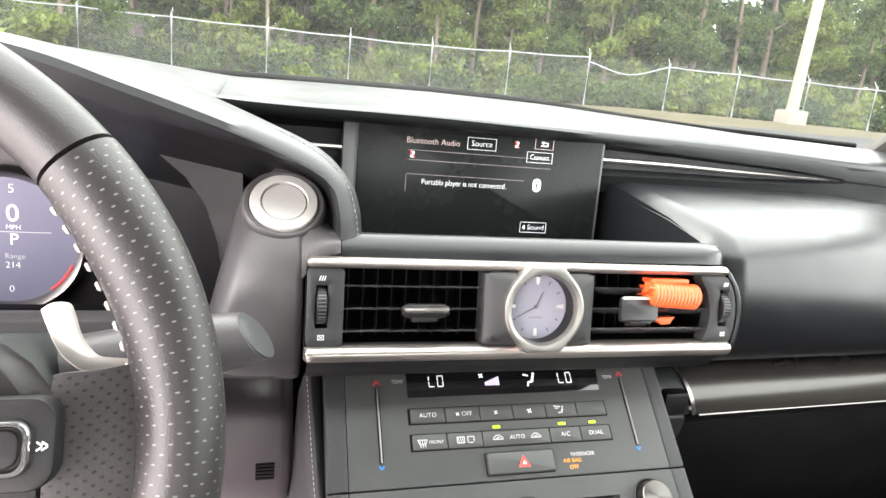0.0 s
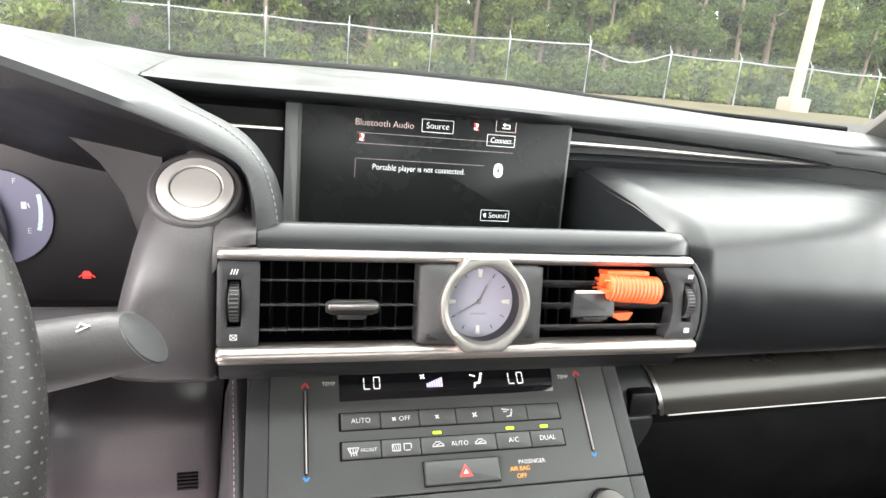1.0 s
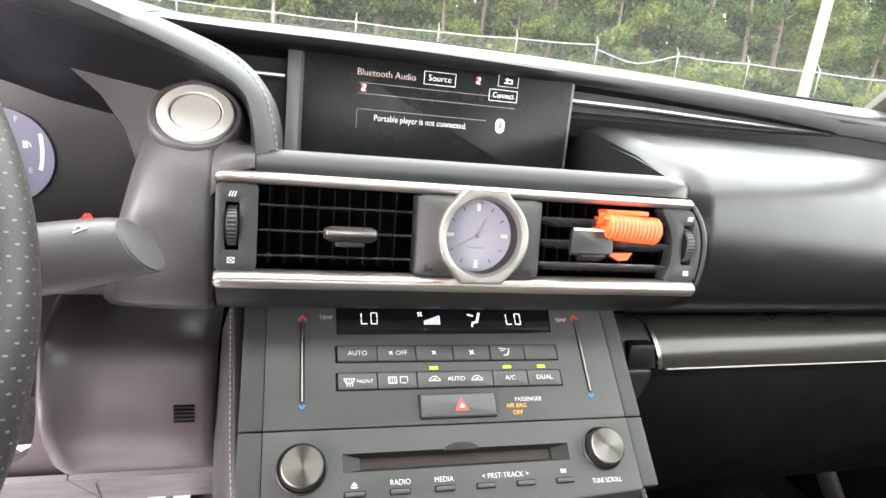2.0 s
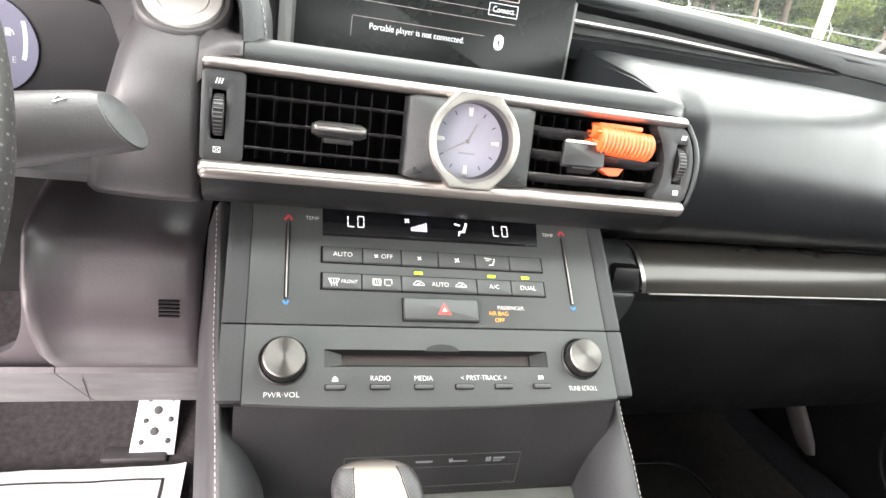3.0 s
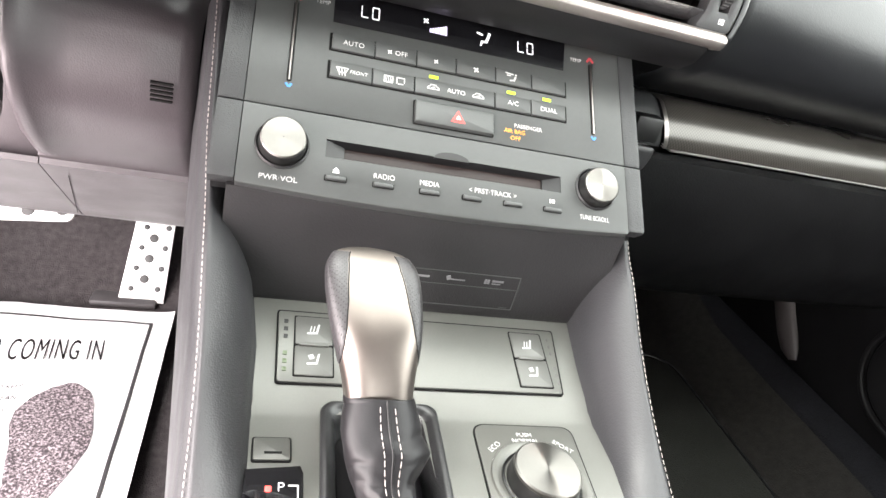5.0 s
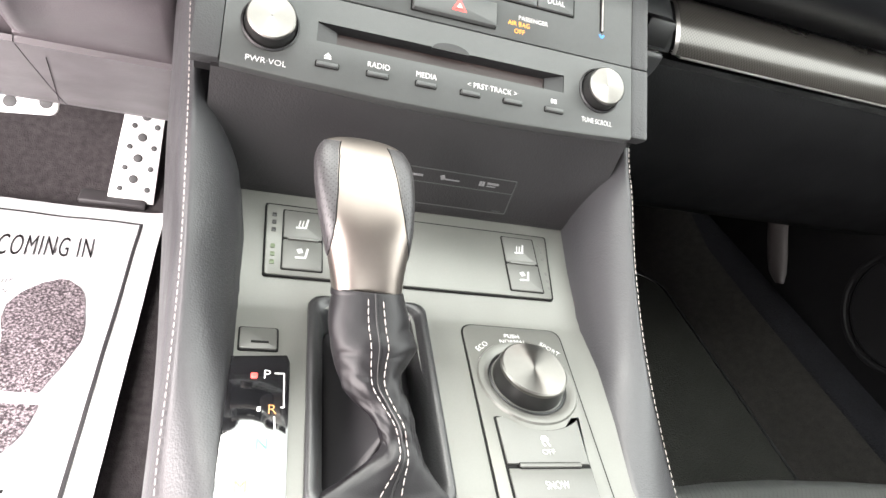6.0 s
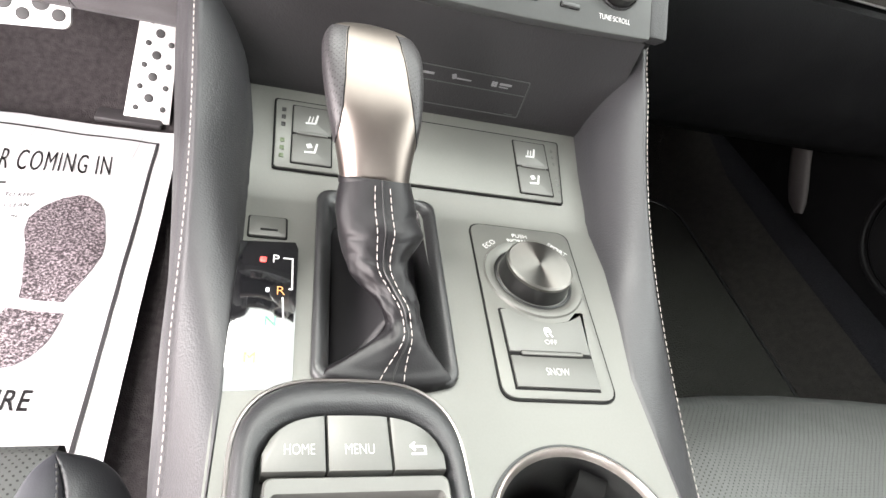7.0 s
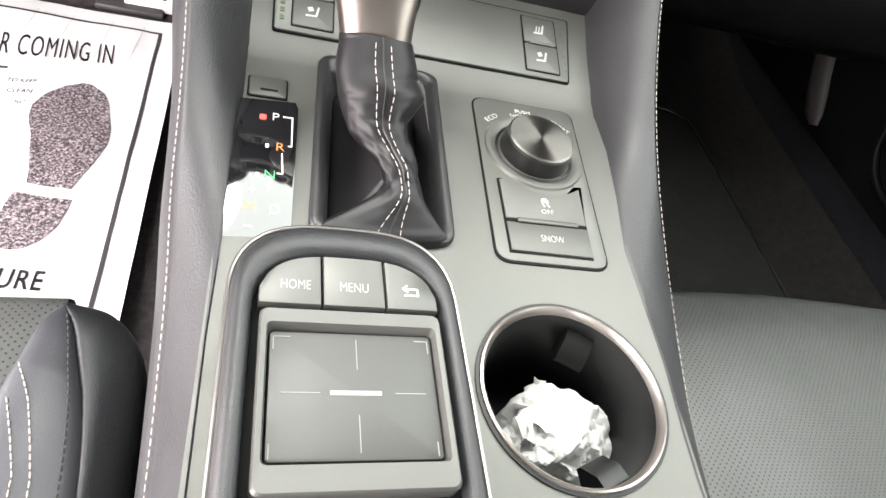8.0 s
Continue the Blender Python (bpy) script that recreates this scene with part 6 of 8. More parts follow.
def knob(F, x, y, r, h, label, name="rotary_knob", owner=None):
    FKN = F @ Matrix.Translation((x, y, 0))
    base = owner or root(name, FKN.translation, label, "knob")
    collar = part("collar" if not owner else name, lathe([(r * 1.13, -0.001), (r * 1.13, 0.0008), (r * 1.06, 0.0016), (r * 1.0, 0.0008)], FKN, 48), M_BLACK, base)
    if owner:
        base = tagged(collar, label)
    part("grip", lathe([(r * 1.0, 0.0), (r * 0.97, h * 0.55), (r * 0.93, h * 0.80), (r * 0.80, h * 0.82)], FKN, 56), M_KNOBSIDE, base)
    # the cap is spun about its own axis
    prof = [(r * 0.93, h * 0.78), (r * 0.93, h * 0.94), (r * 0.88, h), (r * 0.5, h * 0.995), (0.0004, h * 0.99)]
    n = 64
    bm = bmesh.new()
    rows = [[bm.verts.new((q * math.cos(2 * math.pi * i / n), q * math.sin(2 * math.pi * i / n), z)) for i in range(n)] for q, z in prof]
    for a, b in zip(rows, rows[1:]):
        for i in range(n):
            bm.faces.new((a[i], a[(i + 1) % n], b[(i + 1) % n], b[i]))
    cap = part("cap", bm, M_SPUN, None, "spun aluminium cap", 30)
    cap.parent = base
    m = FKN.copy()
    m.translation = FKN.translation - world_loc(base)
    cap.matrix_basis = m
    return base


knob(FS, -0.1035, -0.1015, 0.0140, 0.0105, "round volume knob with a spun aluminium cap")
knob(FS, 0.1065, -0.0990, 0.0135, 0.0100, "round tuning knob with a spun aluminium cap")
lettering("PWR·VOL", 0.0033, FS, -0.1040, -0.1232, 0.0, M_WHITE, panel, width=0.0215)
lettering("TUNE·SCROLL", 0.0033, FS, 0.1050, -0.1205, 0.0, M_WHITE, panel, width=0.0225)
# disc slot
bm = bmesh.new()
o, i2 = rrect(0.1580, 0.0116, 0.0001, 2), rrect(0.1345, 0.0072, 0.0001, 2)
rows = [[FS @ Vector((0.0010 + x, -0.0995 + y, z)) for x, y in pts] for pts, z in ((o, 0.0), (o, -0.0006), (i2, -0.0045), (i2, -0.0100))]
slot = part("disc_recess", loft(rows, True), M_BLACK, panel)
part("disc_slot", plate(FS, 0.001, -0.0995, 0.1345, 0.0072, -0.012, -0.0060, 0.0004, 0), mat("disc_shutter", (0.018, 0.010, 0.009), 0.5), slot)
part("finger_notch", slab(bmesh.new(), [(0.002 + 0.0120 * math.cos(a), -0.0945 + 0.0050 * math.sin(a)) for a in np.linspace(0, math.pi, 14)], FS, -0.003, 0.0003), M_BLACK, panel)
for x in (-0.0710, -0.0420, -0.0125, 0.0158, 0.0442, 0.0730):
    part("audio_slot", plate(FS, x, -0.1187, 0.0136, 0.0038, -0.001, 0.0003, 0.0008, 0), M_DARK, panel)
    part("audio_key", plate(FS, x, -0.1187, 0.0122, 0.0025, -0.001, 0.0022, 0.0006, 0.0006), M_PANEL, panel)
lettering("RADIO", 0.0034, FS, -0.0415, -0.1130, 0.0, M_WHITE, panel, width=0.0130)
lettering("MEDIA", 0.0034, FS, -0.0125, -0.1130, 0.0, M_WHITE, panel, width=0.0125)
lettering("< PRST·TRACK >", 0.0034, FS, 0.0305, -0.1128, 0.0, M_WHITE, panel, width=0.0330)
bars(FS, panel, "play_mark", M_WHITE, [(0.0718, -0.1125, 0.0012, 0.0026, 0), (0.0735, -0.1125, 0.0006, 0.0026, 0), (0.0746, -0.1125, 0.0006, 0.0026, 0)], 0.0)
bars(FS, panel, "eject_mark", M_WHITE, [(-0.0710, -0.1145, 0.0040, 0.0007, 0)], 0.0)
part("eject_mark", slab(bmesh.new(), [(-0.0730, -0.1134), (-0.0690, -0.1134), (-0.0710, -0.1112)], FS, 0.0, 0.0002), M_WHITE, panel)


# ---- centre console ----
def console_z(y):
    return interp(y, [(0.10, 0.733), (0.513, 0.7335), (0.524, 0.7355), (0.5345, 0.7392), (0.552, 0.7444), (0.573, 0.7507), (0.595, 0.7573), (0.63, 0.768)])


console = root("centre_console", (0, 0.4, 0.2), "grey satin centre console between padded leather sides", "console")
YS = [0.05, 0.12, 0.20, 0.28, 0.36, 0.44, 0.49, 0.513, 0.524, 0.5345, 0.55, 0.573, 0.60, 0.63]
CUP = (0.0405, 0.3180, 0.0415)


DECK_R = [(0.05, 0.078), (0.29, 0.086), (0.333, 0.091), (0.40, 0.0935), (0.44, 0.102), (0.48, 0.1085), (0.56, 0.112), (0.60, 0.116), (0.62, 0.132), (0.66, 0.142)]
DECK_L = [(0.05, 0.113), (0.34, 0.111), (0.40, 0.109), (0.47, 0.107), (0.56, 0.107), (0.60, 0.112), (0.62, 0.128), (0.66, 0.138)]


def top_sheet():
    """The deck, cut round the cup well and the lever's well, as one sheet."""
    bm = bmesh.new()
    xs = [-0.112, -0.064, -0.008, -0.0055, 0.0865, 0.1115]
    ys = sorted(set([0.05, 0.262, 0.372, 0.3975, 0.5160, 0.63] + [y for y in YS if not 0.262 < y < 0.372]))
    def edge(x, y):
        if x == xs[-1]:
            return max(0.0868, interp(y, DECK_R) + 0.003)
        return -interp(y, DECK_L) if x == xs[0] else x
    grid = [[bm.verts.new((edge(x, y), y, console_z(y))) for x in xs] for y in ys]
    for j in range(len(ys) - 1):
        ym = (ys[j] + ys[j + 1]) / 2
        for i in range(len(xs) - 1):
            xm = (xs[i] + xs[i + 1]) / 2
            if (0.3975 < ym < 0.5160 and -0.064 < xm < -0.0055) or (0.262 < ym < 0.372 and -0.008 < xm < 0.0865):
                continue
            bm.faces.new((grid[j][i], grid[j][i + 1], grid[j + 1][i + 1], grid[j + 1][i]))
    n = 48
    x0, x1, y0, y1 = -0.008, 0.0865, 0.262, 0.372
    ringv, outv = [], []
    for i in range(n):
        a = 2 * math.pi * i / n
        c, s = math.cos(a), math.sin(a)
        ringv.append(bm.verts.new((CUP[0] + (CUP[2] + 0.0025) * c, CUP[1] + (CUP[2] + 0.0025) * s, 0.7332)))
        t = min((x1 - CUP[0]) / c if c > 1e-9 else (x0 - CUP[0]) / c if c < -1e-9 else 9, (y1 - CUP[1]) / s if s > 1e-9 else (y0 - CUP[1]) / s if s < -1e-9 else 9)
        outv.append(Vector((CUP[0] + c * t, CUP[1] + s * t, 0)))
    for cx in (x0, x1):
        for cy in (y0, y1):
            k = min(range(n), key=lambda i: (outv[i] - Vector((cx, cy, 0))).length)
            outv[k] = Vector((cx, cy, 0))
    outv = [bm.verts.new((p.x, p.y, console_z(p.y))) for p in outv]
    for i in range(n):
        bm.faces.new((ringv[i], ringv[(i + 1) % n], outv[(i + 1) % n], outv[i]))
    bmesh.ops.remove_doubles(bm, verts=bm.verts, dist=0.0001)
    return bm


part("deck", top_sheet(), M_CONSOLE, console, "grey satin console deck")
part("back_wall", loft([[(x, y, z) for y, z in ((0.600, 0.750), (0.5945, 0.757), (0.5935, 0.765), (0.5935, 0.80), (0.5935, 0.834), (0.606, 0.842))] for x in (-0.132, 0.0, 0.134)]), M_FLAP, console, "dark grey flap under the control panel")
FL = frame_at((0.006, 0.5934, 0.7788), (1, 0, 0), (0, 0.0, 1))
bm = bmesh.new()
ring(bm, [(-0.002 + a, b) for a, b in rrect(0.128, 0.0275, 0.001, 2)], [(-0.002 + a, b) for a, b in rrect(0.1268, 0.0263, 0.001, 2)], FL, 0.0, 0.0006)
part("lid_outline", bm, M_PANEL, console)
bars(FL, console, "lid_rule", M_PANEL, [(-0.002, 0.0030, 0.127, 0.0006, 0), (0.055, -0.0122, 0.006, 0.0005, 0)], 0.0)
for k, rects in enumerate(([(-0.034, 0.0078, 0.013, 0.0013, 0)], [(-0.010, 0.0078, 0.012, 0.0016, 0)], [(0.0095, 0.0083, 0.0030, 0.0034, 20)], [(0.0165, 0.0073, 0.010, 0.0010, 0)], [(0.0365, 0.0081, 0.0018, 0.0036, 0), (0.0386, 0.0081, 0.0018, 0.0036, 0)], [(0.0455, 0.0089, 0.0085, 0.0016, 0)], [(0.0445, 0.0067, 0.0065, 0.0008, 0)])):
    bars(FL, console, "maker_bar", M_FAINT, rects, 0.0)

RIDGE = [(0.05, 0.120, 0.668), (0.20, 0.124, 0.676), (0.30, 0.126, 0.690), (0.34, 0.127, 0.700), (0.38, 0.1285, 0.712), (0.42, 0.1315, 0.7235), (0.46, 0.1325, 0.740), (0.50, 0.134, 0.760), (0.54, 0.137, 0.783), (0.575, 0.1405, 0.806), (0.60, 0.143, 0.820), (0.64, 0.148, 0.850), (0.68, 0.151, 0.885), (0.72, 0.154, 0.925)]
for s in (-1, 1):
    sections, seam = [], []
    for y, rx, rz in [tuple(p) for p in spline(RIDGE, 4)]:
        off = 0.002
        hw = interp(y, DECK_R if s > 0 else DECK_L)
        zi = console_z(min(y, 0.61)) if y < 0.61 else rz - 0.02
        ex = interp(rz - zi, [(-0.05, 0.85), (-0.02, 0.9), (0.0, 1.0), (0.05, 0.62)])
        P = [(hw - 0.004, zi - 0.004)] + [(hw + (rx - hw) * u, zi + 0.0008 + (rz - zi) * u ** ex + 0.005 * math.sin(math.pi * u) ** 0.8) for u in (0.0, 0.06, 0.15, 0.28, 0.43, 0.6, 0.77, 0.9, 0.97)] + [(rx, rz), (rx + 0.003, rz - 0.004), (rx + 0.007, rz - 0.02), (rx + 0.012, rz - 0.10), (rx + 0.014, 0.45), (rx + 0.014, 0.19)]
        sections.append([(s * px + off, y, pz) for px, pz in P])
        seam.append((s * (rx + 0.0018) + off, y, rz - 0.0008))
    pad = part("side_pad", loft(sections), M_LEATHER, console, "padded black leather console side", smooth=70)
    stitches(seam, pad, 0.0030, 0.0012, 0.00030, (s * 0.7, 0, 0.7))
part("tunnel_core", box((-0.10, -0.6, 0.19), (0.10, 0.60, 0.64)), M_BLACK, console)
# Black walls added under the stack to stop light crossing between the footwells.
for s in (-1, 1):
    part("tunnel_light_stop", box((s * 0.145 - 0.006, 0.62, 0.17), (s * 0.145 + 0.006, 1.60, 0.80)), M_DARK, console)
part("rear_deck", box((-0.112, -0.6, 0.66), (0.112, 0.052, 0.732), 0.01), M_LEATHER, console)

# seat-heater strip set in the deck's rise
FH = frame_at((0, 0.5597, 0.7470), (1, 0, 0), (0, 1, 0.30))
hs = root("seat_heater_strip", (0, 0.5597, 0.747), "grey switch strip with seat heating and cooling keys", "switch panel")
bm = bmesh.new()
OUT = rpoly([(-0.0917, -0.0258), (0.0950, -0.0258), (0.1002, 0.0258), (-0.0926, 0.0258)], 0.002, 3)
slab(bm, [(x * 1.011, y * 1.036) for x, y in OUT], FH, -0.003, 0.0010)
part("groove", bm, M_DARK, hs)
part("plate", slab(bmesh.new(), OUT, FH, -0.002, 0.0016, 0.0005), M_CONSOLE, hs)
for x0, x1 in ((-0.0820, -0.0590), (0.0655, 0.0888)):
    w, cx = x1 - x0, (x0 + x1) / 2
    part("key_gap", plate(FH, cx, 0.0, w + 0.0016, 0.0446, -0.001, 0.0020, 0.001, 0), M_DARK, hs)
    for y, cool in ((0.0111, False), (-0.0111, True)):
        k = part("heater_key", plate(FH, cx, y, w, 0.0210, -0.001, 0.0026, 0.001, 0.0005), M_CBUTTON, hs)
        bars(FH, k, "seat_mark", M_KEYPRINT, [(cx + 0.0025, y + 0.0015, 0.0012, 0.0065, -12), (cx - 0.001, y - 0.0022, 0.0065, 0.0012, 4)] + ([(cx - 0.002 + j * 0.002, y + 0.001, 0.0007, 0.0045, -12) for j in range(3)] if not cool else [(cx - 0.0015, y + 0.0025, 0.0030, 0.0030, 20)]), 0.0026)
    part("rocker_bar", plate(FH, cx, 0.0, w * 0.8, 0.0022, 0.0, 0.0040, 0.0008, 0.0005), M_CBUTTON, hs)
for k in range(3):
    for y0, lit in ((0.0176, M_KNOBSIDE), (-0.0060, mat("pale_green_lamp", (0.075, 0.10, 0.05), 0.4, var=0.0))):
        part("lamp", plate(FH, -0.0878, y0 - k * 0.0057, 0.0026, 0.0028, 0.0, 0.0021, 0.0004, 0.0001), lit, hs)
        part("lamp", plate(FH, 0.0944, y0 - k * 0.0057, 0.0018, 0.0026, 0.0, 0.0018, 0.0004, 0.0001), M_CBUTTON, hs)

FC = frame_at((0, 0.0, 0.7335), (1, 0, 0), (0, 1, 0))
# shift-lock cover and gear indicator
lock = root("shift_lock_cover", (-0.092, 0.4875, 0.7335), "small grey shift-lock release cover", "cover")
part("gap", plate(FC, -0.0925, 0.4895, 0.0206, 0.0168, -0.002, 0.0006, 0.0015, 0), M_DARK, lock)
part("cover", plate(FC, -0.0925, 0.4895, 0.0188, 0.0150, -0.002, 0.0014, 0.0012, 0.0004), M_CBUTTON, lock)
part("slit", plate(FC, -0.0918, 0.4866, 0.0090, 0.0015, 0.001, 0.0016, 0.0003, 0), M_DARK, lock)
FI = frame_at((0, 0.4300, 0.7350), (1, 0, 0), (0, 1, 0.065)) @ Matrix.Translation((0, -0.4300, 0))
ind = root("gear_indicator", (-0.093, 0.428, 0.7335), "glossy black gear indicator with the P lamp lit", "gear indicator")
part("glass", slab(bmesh.new(), [(-0.1080, 0.3870), (-0.0788, 0.3890), (-0.0770, 0.4700), (-0.0785, 0.4745), (-0.1055, 0.4725)], FI, -0.004, 0.0012, 0.0003), M_GEARGLASS, ind)
for ch, x, y, m in (("P", -0.0880, 0.4618, M_WHITE), ("R", -0.0852, 0.4418, M_ORPRINT), ("N", -0.0892, 0.4238, M_GRPRINT), ("M", -0.0972, 0.4038, M_ORPRINT), ("D", -0.0862, 0.4035, M_WHITE)):
    lettering(ch, 0.0052, FI, x, y, 0.0012, m, ind)
bars(FI, ind, "gate_line", M_WHITE, [(-0.0820, 0.4628, 0.0048, 0.0006, 0), (-0.0798, 0.4530, 0.0006, 0.0198, 0), (-0.0806, 0.4432, 0.0016, 0.0006, 0), (-0.0838, 0.4315, 0.0006, 0.0130, 3), (-0.0850, 0.4252, 0.0022, 0.0006, 0), (-0.0894, 0.4172, 0.0006, 0.0050, 3)], 0.0012)
bars(FI, ind, "plus_mark", M_WHITE, [(-0.0965, 0.4140, 0.0034, 0.0007, 0), (-0.0965, 0.4140, 0.0007, 0.0034, 0)], 0.0012)
bars(FI, ind, "minus_mark", M_WHITE, [(-0.0970, 0.3935, 0.0034, 0.0007, 0)], 0.0012)
for x, y in ((-0.0912, 0.4420), (-0.0948, 0.4232), (-0.1030, 0.4035)):
    part("gear_lamp_off", plate(FI, x, y, 0.0016, 0.0024, 0.0010, 0.0014, 0.0003, 0), M_WHITE, ind)
part("gear_lamp", plate(FI, -0.0940, 0.4610, 0.0032, 0.0034, 0.0010, 0.0015, 0.0008, 0.0001), L_RED, ind, "lit red lamp")

# gear lever: frame, leather boot, metal and leather knob
lever = root("gear_lever", (-0.035, 0.455, 0.733), "gear lever with a creased black leather boot and metal knob", "gear lever")
FF = frame_at((-0.0338, 0.4578, 0.7335), (1, 0, 0), (0, 1, 0))
outer = [(x * (1 + 0.165 * y) + 0.0487 * y, y) for x, y in rrect(0.0700, 0.1335, 0.008, 6)]
innr = [(x + 0.0487 * y, y) for x, y in rrect(0.0490, 0.1160, 0.009, 6)]
def between(k):
    return [(p[0] + (q[0] - p[0]) * k, p[1] + (q[1] - p[1]) * k) for p, q in zip(outer, innr)]


rows = [[FF @ Vector((x, y, z)) for x, y in pts] for pts, z in ((outer, -0.002), (outer, 0.0018), (between(0.06), 0.0036), (between(0.22), 0.0044), (between(0.45), 0.0034), (between(0.7), 0.0), (between(0.88), -0.006), (innr, -0.014), ([(x * 0.97, y * 0.98) for x, y in innr], -0.034))]
part("boot_frame", loft(rows, True), M_GATE, lever, "black soft-edged gate frame", smooth=60)
part("boot_floor", plate(FF, 0, 0, 0.050, 0.118, -0.035, -0.034), M_DARK, lever)
# leather skirt that falls from the tuck to the walls of the gate
rows = [[FF @ Vector((0.003 + (x - 0.003) * k, -0.030 + (y + 0.030) * k, z + 0.0006 * math.sin(9 * x / 0.03 + 40 * k))) for x, y in innr] for k, z in ((0.99, -0.016), (0.86, -0.013), (0.70, -0.009), (0.52, -0.003), (0.34, 0.005), (0.20, 0.011))]
part("boot_skirt", loft(rows, True), M_BOOT, lever, "black leather skirt of the boot", smooth=60)
# the boot tents up from the rear of the gate, pinches into a fold and swells to the neck
BT = [(-0.0372, 0.3930, 0.7280, 0.0300, 0.0060, 0), (-0.0368, 0.3942, 0.7376, 0.0296, 0.0050, 2), (-0.0348, 0.3998, 0.7402, 0.0228, 0.0050, 8), (-0.0316, 0.4070, 0.7428, 0.0150, 0.0056, 16), (-0.0288, 0.4145, 0.7446, 0.0100, 0.0072, 28),
      (-0.0290, 0.4220, 0.7450, 0.0086, 0.0080, 38), (-0.0306, 0.4285, 0.7468, 0.0100, 0.0086, 45), (-0.0355, 0.4365, 0.7492, 0.0124, 0.0098, 50), (-0.0400, 0.4440, 0.7522, 0.0144, 0.0116, 50), (-0.0408, 0.4525, 0.7558, 0.0172, 0.0142, 47),
      (-0.0407, 0.4630, 0.7612, 0.0204, 0.0172, 44), (-0.0422, 0.4745, 0.7672, 0.0206, 0.0180, 40), (-0.0432, 0.4868, 0.7765, 0.0178, 0.0170, 36)]
AX = spline([p[:3] for p in BT], 8)
RAD = spline([p[3:] for p in BT], 8)
sections = []
NB = 72
for k, (c, r) in enumerate(zip(AX, RAD)):
    t = k / (len(AX) - 1)
    row = []
    for i in range(NB):
        a = 2 * math.pi * i / NB
        mid = math.sin(math.pi * min(1.0, t * 1.02)) ** 0.8
        foot = max(0.0, 1 - t / 0.36)
        mid *= 1 - foot
        rear, right, left = max(0.0, -math.sin(a)), max(0.0, math.cos(a)), max(0.0, -math.cos(a))
        fold = 0.0004 * math.sin(t * 34 + 2.2 * math.sin(a + 0.5)) * mid + 0.0004 * math.sin(5 * a + 17 * t) * mid
        fold += 0.00016 * math.sin(11 * a - 41 * t) * mid + 0.00010 * math.sin(9 * a + 83 * t + 2 * math.sin(3 * a)) * mid
        # swell over the tuck on the passenger's side, and creases that run across the neck
        fold += 0.0026 * right ** 2 * math.exp(-((t - 0.835) / 0.035) ** 2) - 0.0018 * right ** 2 * math.exp(-((t - 0.735) / 0.028) ** 2)
        for t0, slope, side, dent in ((0.875, 0.030, right, 0.0010), (0.845, 0.055, right, 0.0008), (0.815, 0.020, left, 0.0009), (0.765, -0.040, left, 0.0006), (0.79, 0.035, right, 0.0007), (0.70, -0.050, left, 0.0006)):
            fold -= dent * (side * rear) ** 0.5 * math.exp(-((t - t0 - slope * math.cos(a) - 0.006 * math.sin(7 * a)) / 0.0075) ** 2)
        deep = max(0.0, math.sin(a)) * foot
        v = Vector(((r.x + fold) * math.cos(a), (r.y + fold) * math.sin(a) + 0.014 * deep, -0.010 * deep))
        v.rotate(Euler((radians(-r.z), 0, 0)))
        row.append(c + v)
    sections.append(row)
boot = part("boot", loft(sections, True, True), M_BOOT, lever, "creased black leather boot", smooth=60)
j = NB * 3 // 4
for dj in (-1, 1):
    stitches([s[(j + 2 * dj) % NB].lerp(s[(j + 3 * dj) % NB], 0.3) + Vector((0, -0.0003, 0.0003)) for s in sections[6:]], boot, 0.0032, 0.0010, 0.00024, (0, -0.8, 0.5))
part("boot_seam", tube([s[j] + Vector((0, -0.0001, 0.0001)) for s in sections[4:]], 0.0005, 6), M_BLACK, boot)
# knob: a flat metal face between two leather cheeks
FN = frame_at((-0.0430, 0.4865, 0.7755), (1, 0, 0), (0, 0.814, -0.581))
KN = [(-0.005, 0.0170, 0.0162), (0.0, 0.0175, 0.0170), (0.010, 0.0188, 0.0175), (0.022, 0.0210, 0.0188), (0.034, 0.0232, 0.0208), (0.048, 0.0248, 0.0228), (0.058, 0.0252, 0.0234), (0.066, 0.0246, 0.0224), (0.0715, 0.0222, 0.0200), (0.0750, 0.0190, 0.0165), (0.0772, 0.0130, 0.0110), (0.0782, 0.0060, 0.0050), (0.0785, 0.0008, 0.0008)]


KS = [tuple(p) for p in spline(KN, 4)]


K_REAR = [(-0.005, 0.0125), (0.0, 0.0130), (0.012, 0.0140), (0.022, 0.0142), (0.030, 0.0136), (0.038, 0.0117), (0.046, 0.0086), (0.054, 0.0050), (0.062, 0.0008), (0.069, -0.0040), (0.074, -0.0085), (0.0772, -0.0125), (0.0785, -0.0150)]
K_FRONT = [(-0.005, 0.0138), (0.0, 0.0144), (0.022, 0.0160), (0.048, 0.0194), (0.058, 0.0199), (0.066, 0.0196), (0.0715, 0.0187), (0.075, 0.0177), (0.0772, 0.0166), (0.0785, 0.0154)]
K_TABLES = [[tuple(p)[:2] for p in spline([(a, b, 0) for a, b in tab], 6)] for tab in (K_REAR, K_FRONT)]


def knob_shift(h):
    return -0.0010 - 0.105 * h


def knob_point(h, a, rx, ry, grow=0.0):
    """On the knob's skin: square-shouldered, its seat-side face leaning back towards the top."""
    def sq(v, p):
        return math.copysign(abs(v) ** p, v)
    rear, fore = interp(h, K_TABLES[0]), interp(h, K_TABLES[1])
    mid, half = (fore - rear) / 2, (fore + rear) / 2
    return FN @ Vector(((rx + grow) * sq(math.cos(a), 0.70) + knob_shift(h), mid + (half + grow) * sq(math.sin(a), 0.62 if math.sin(a) < 0 else 0.85), h))


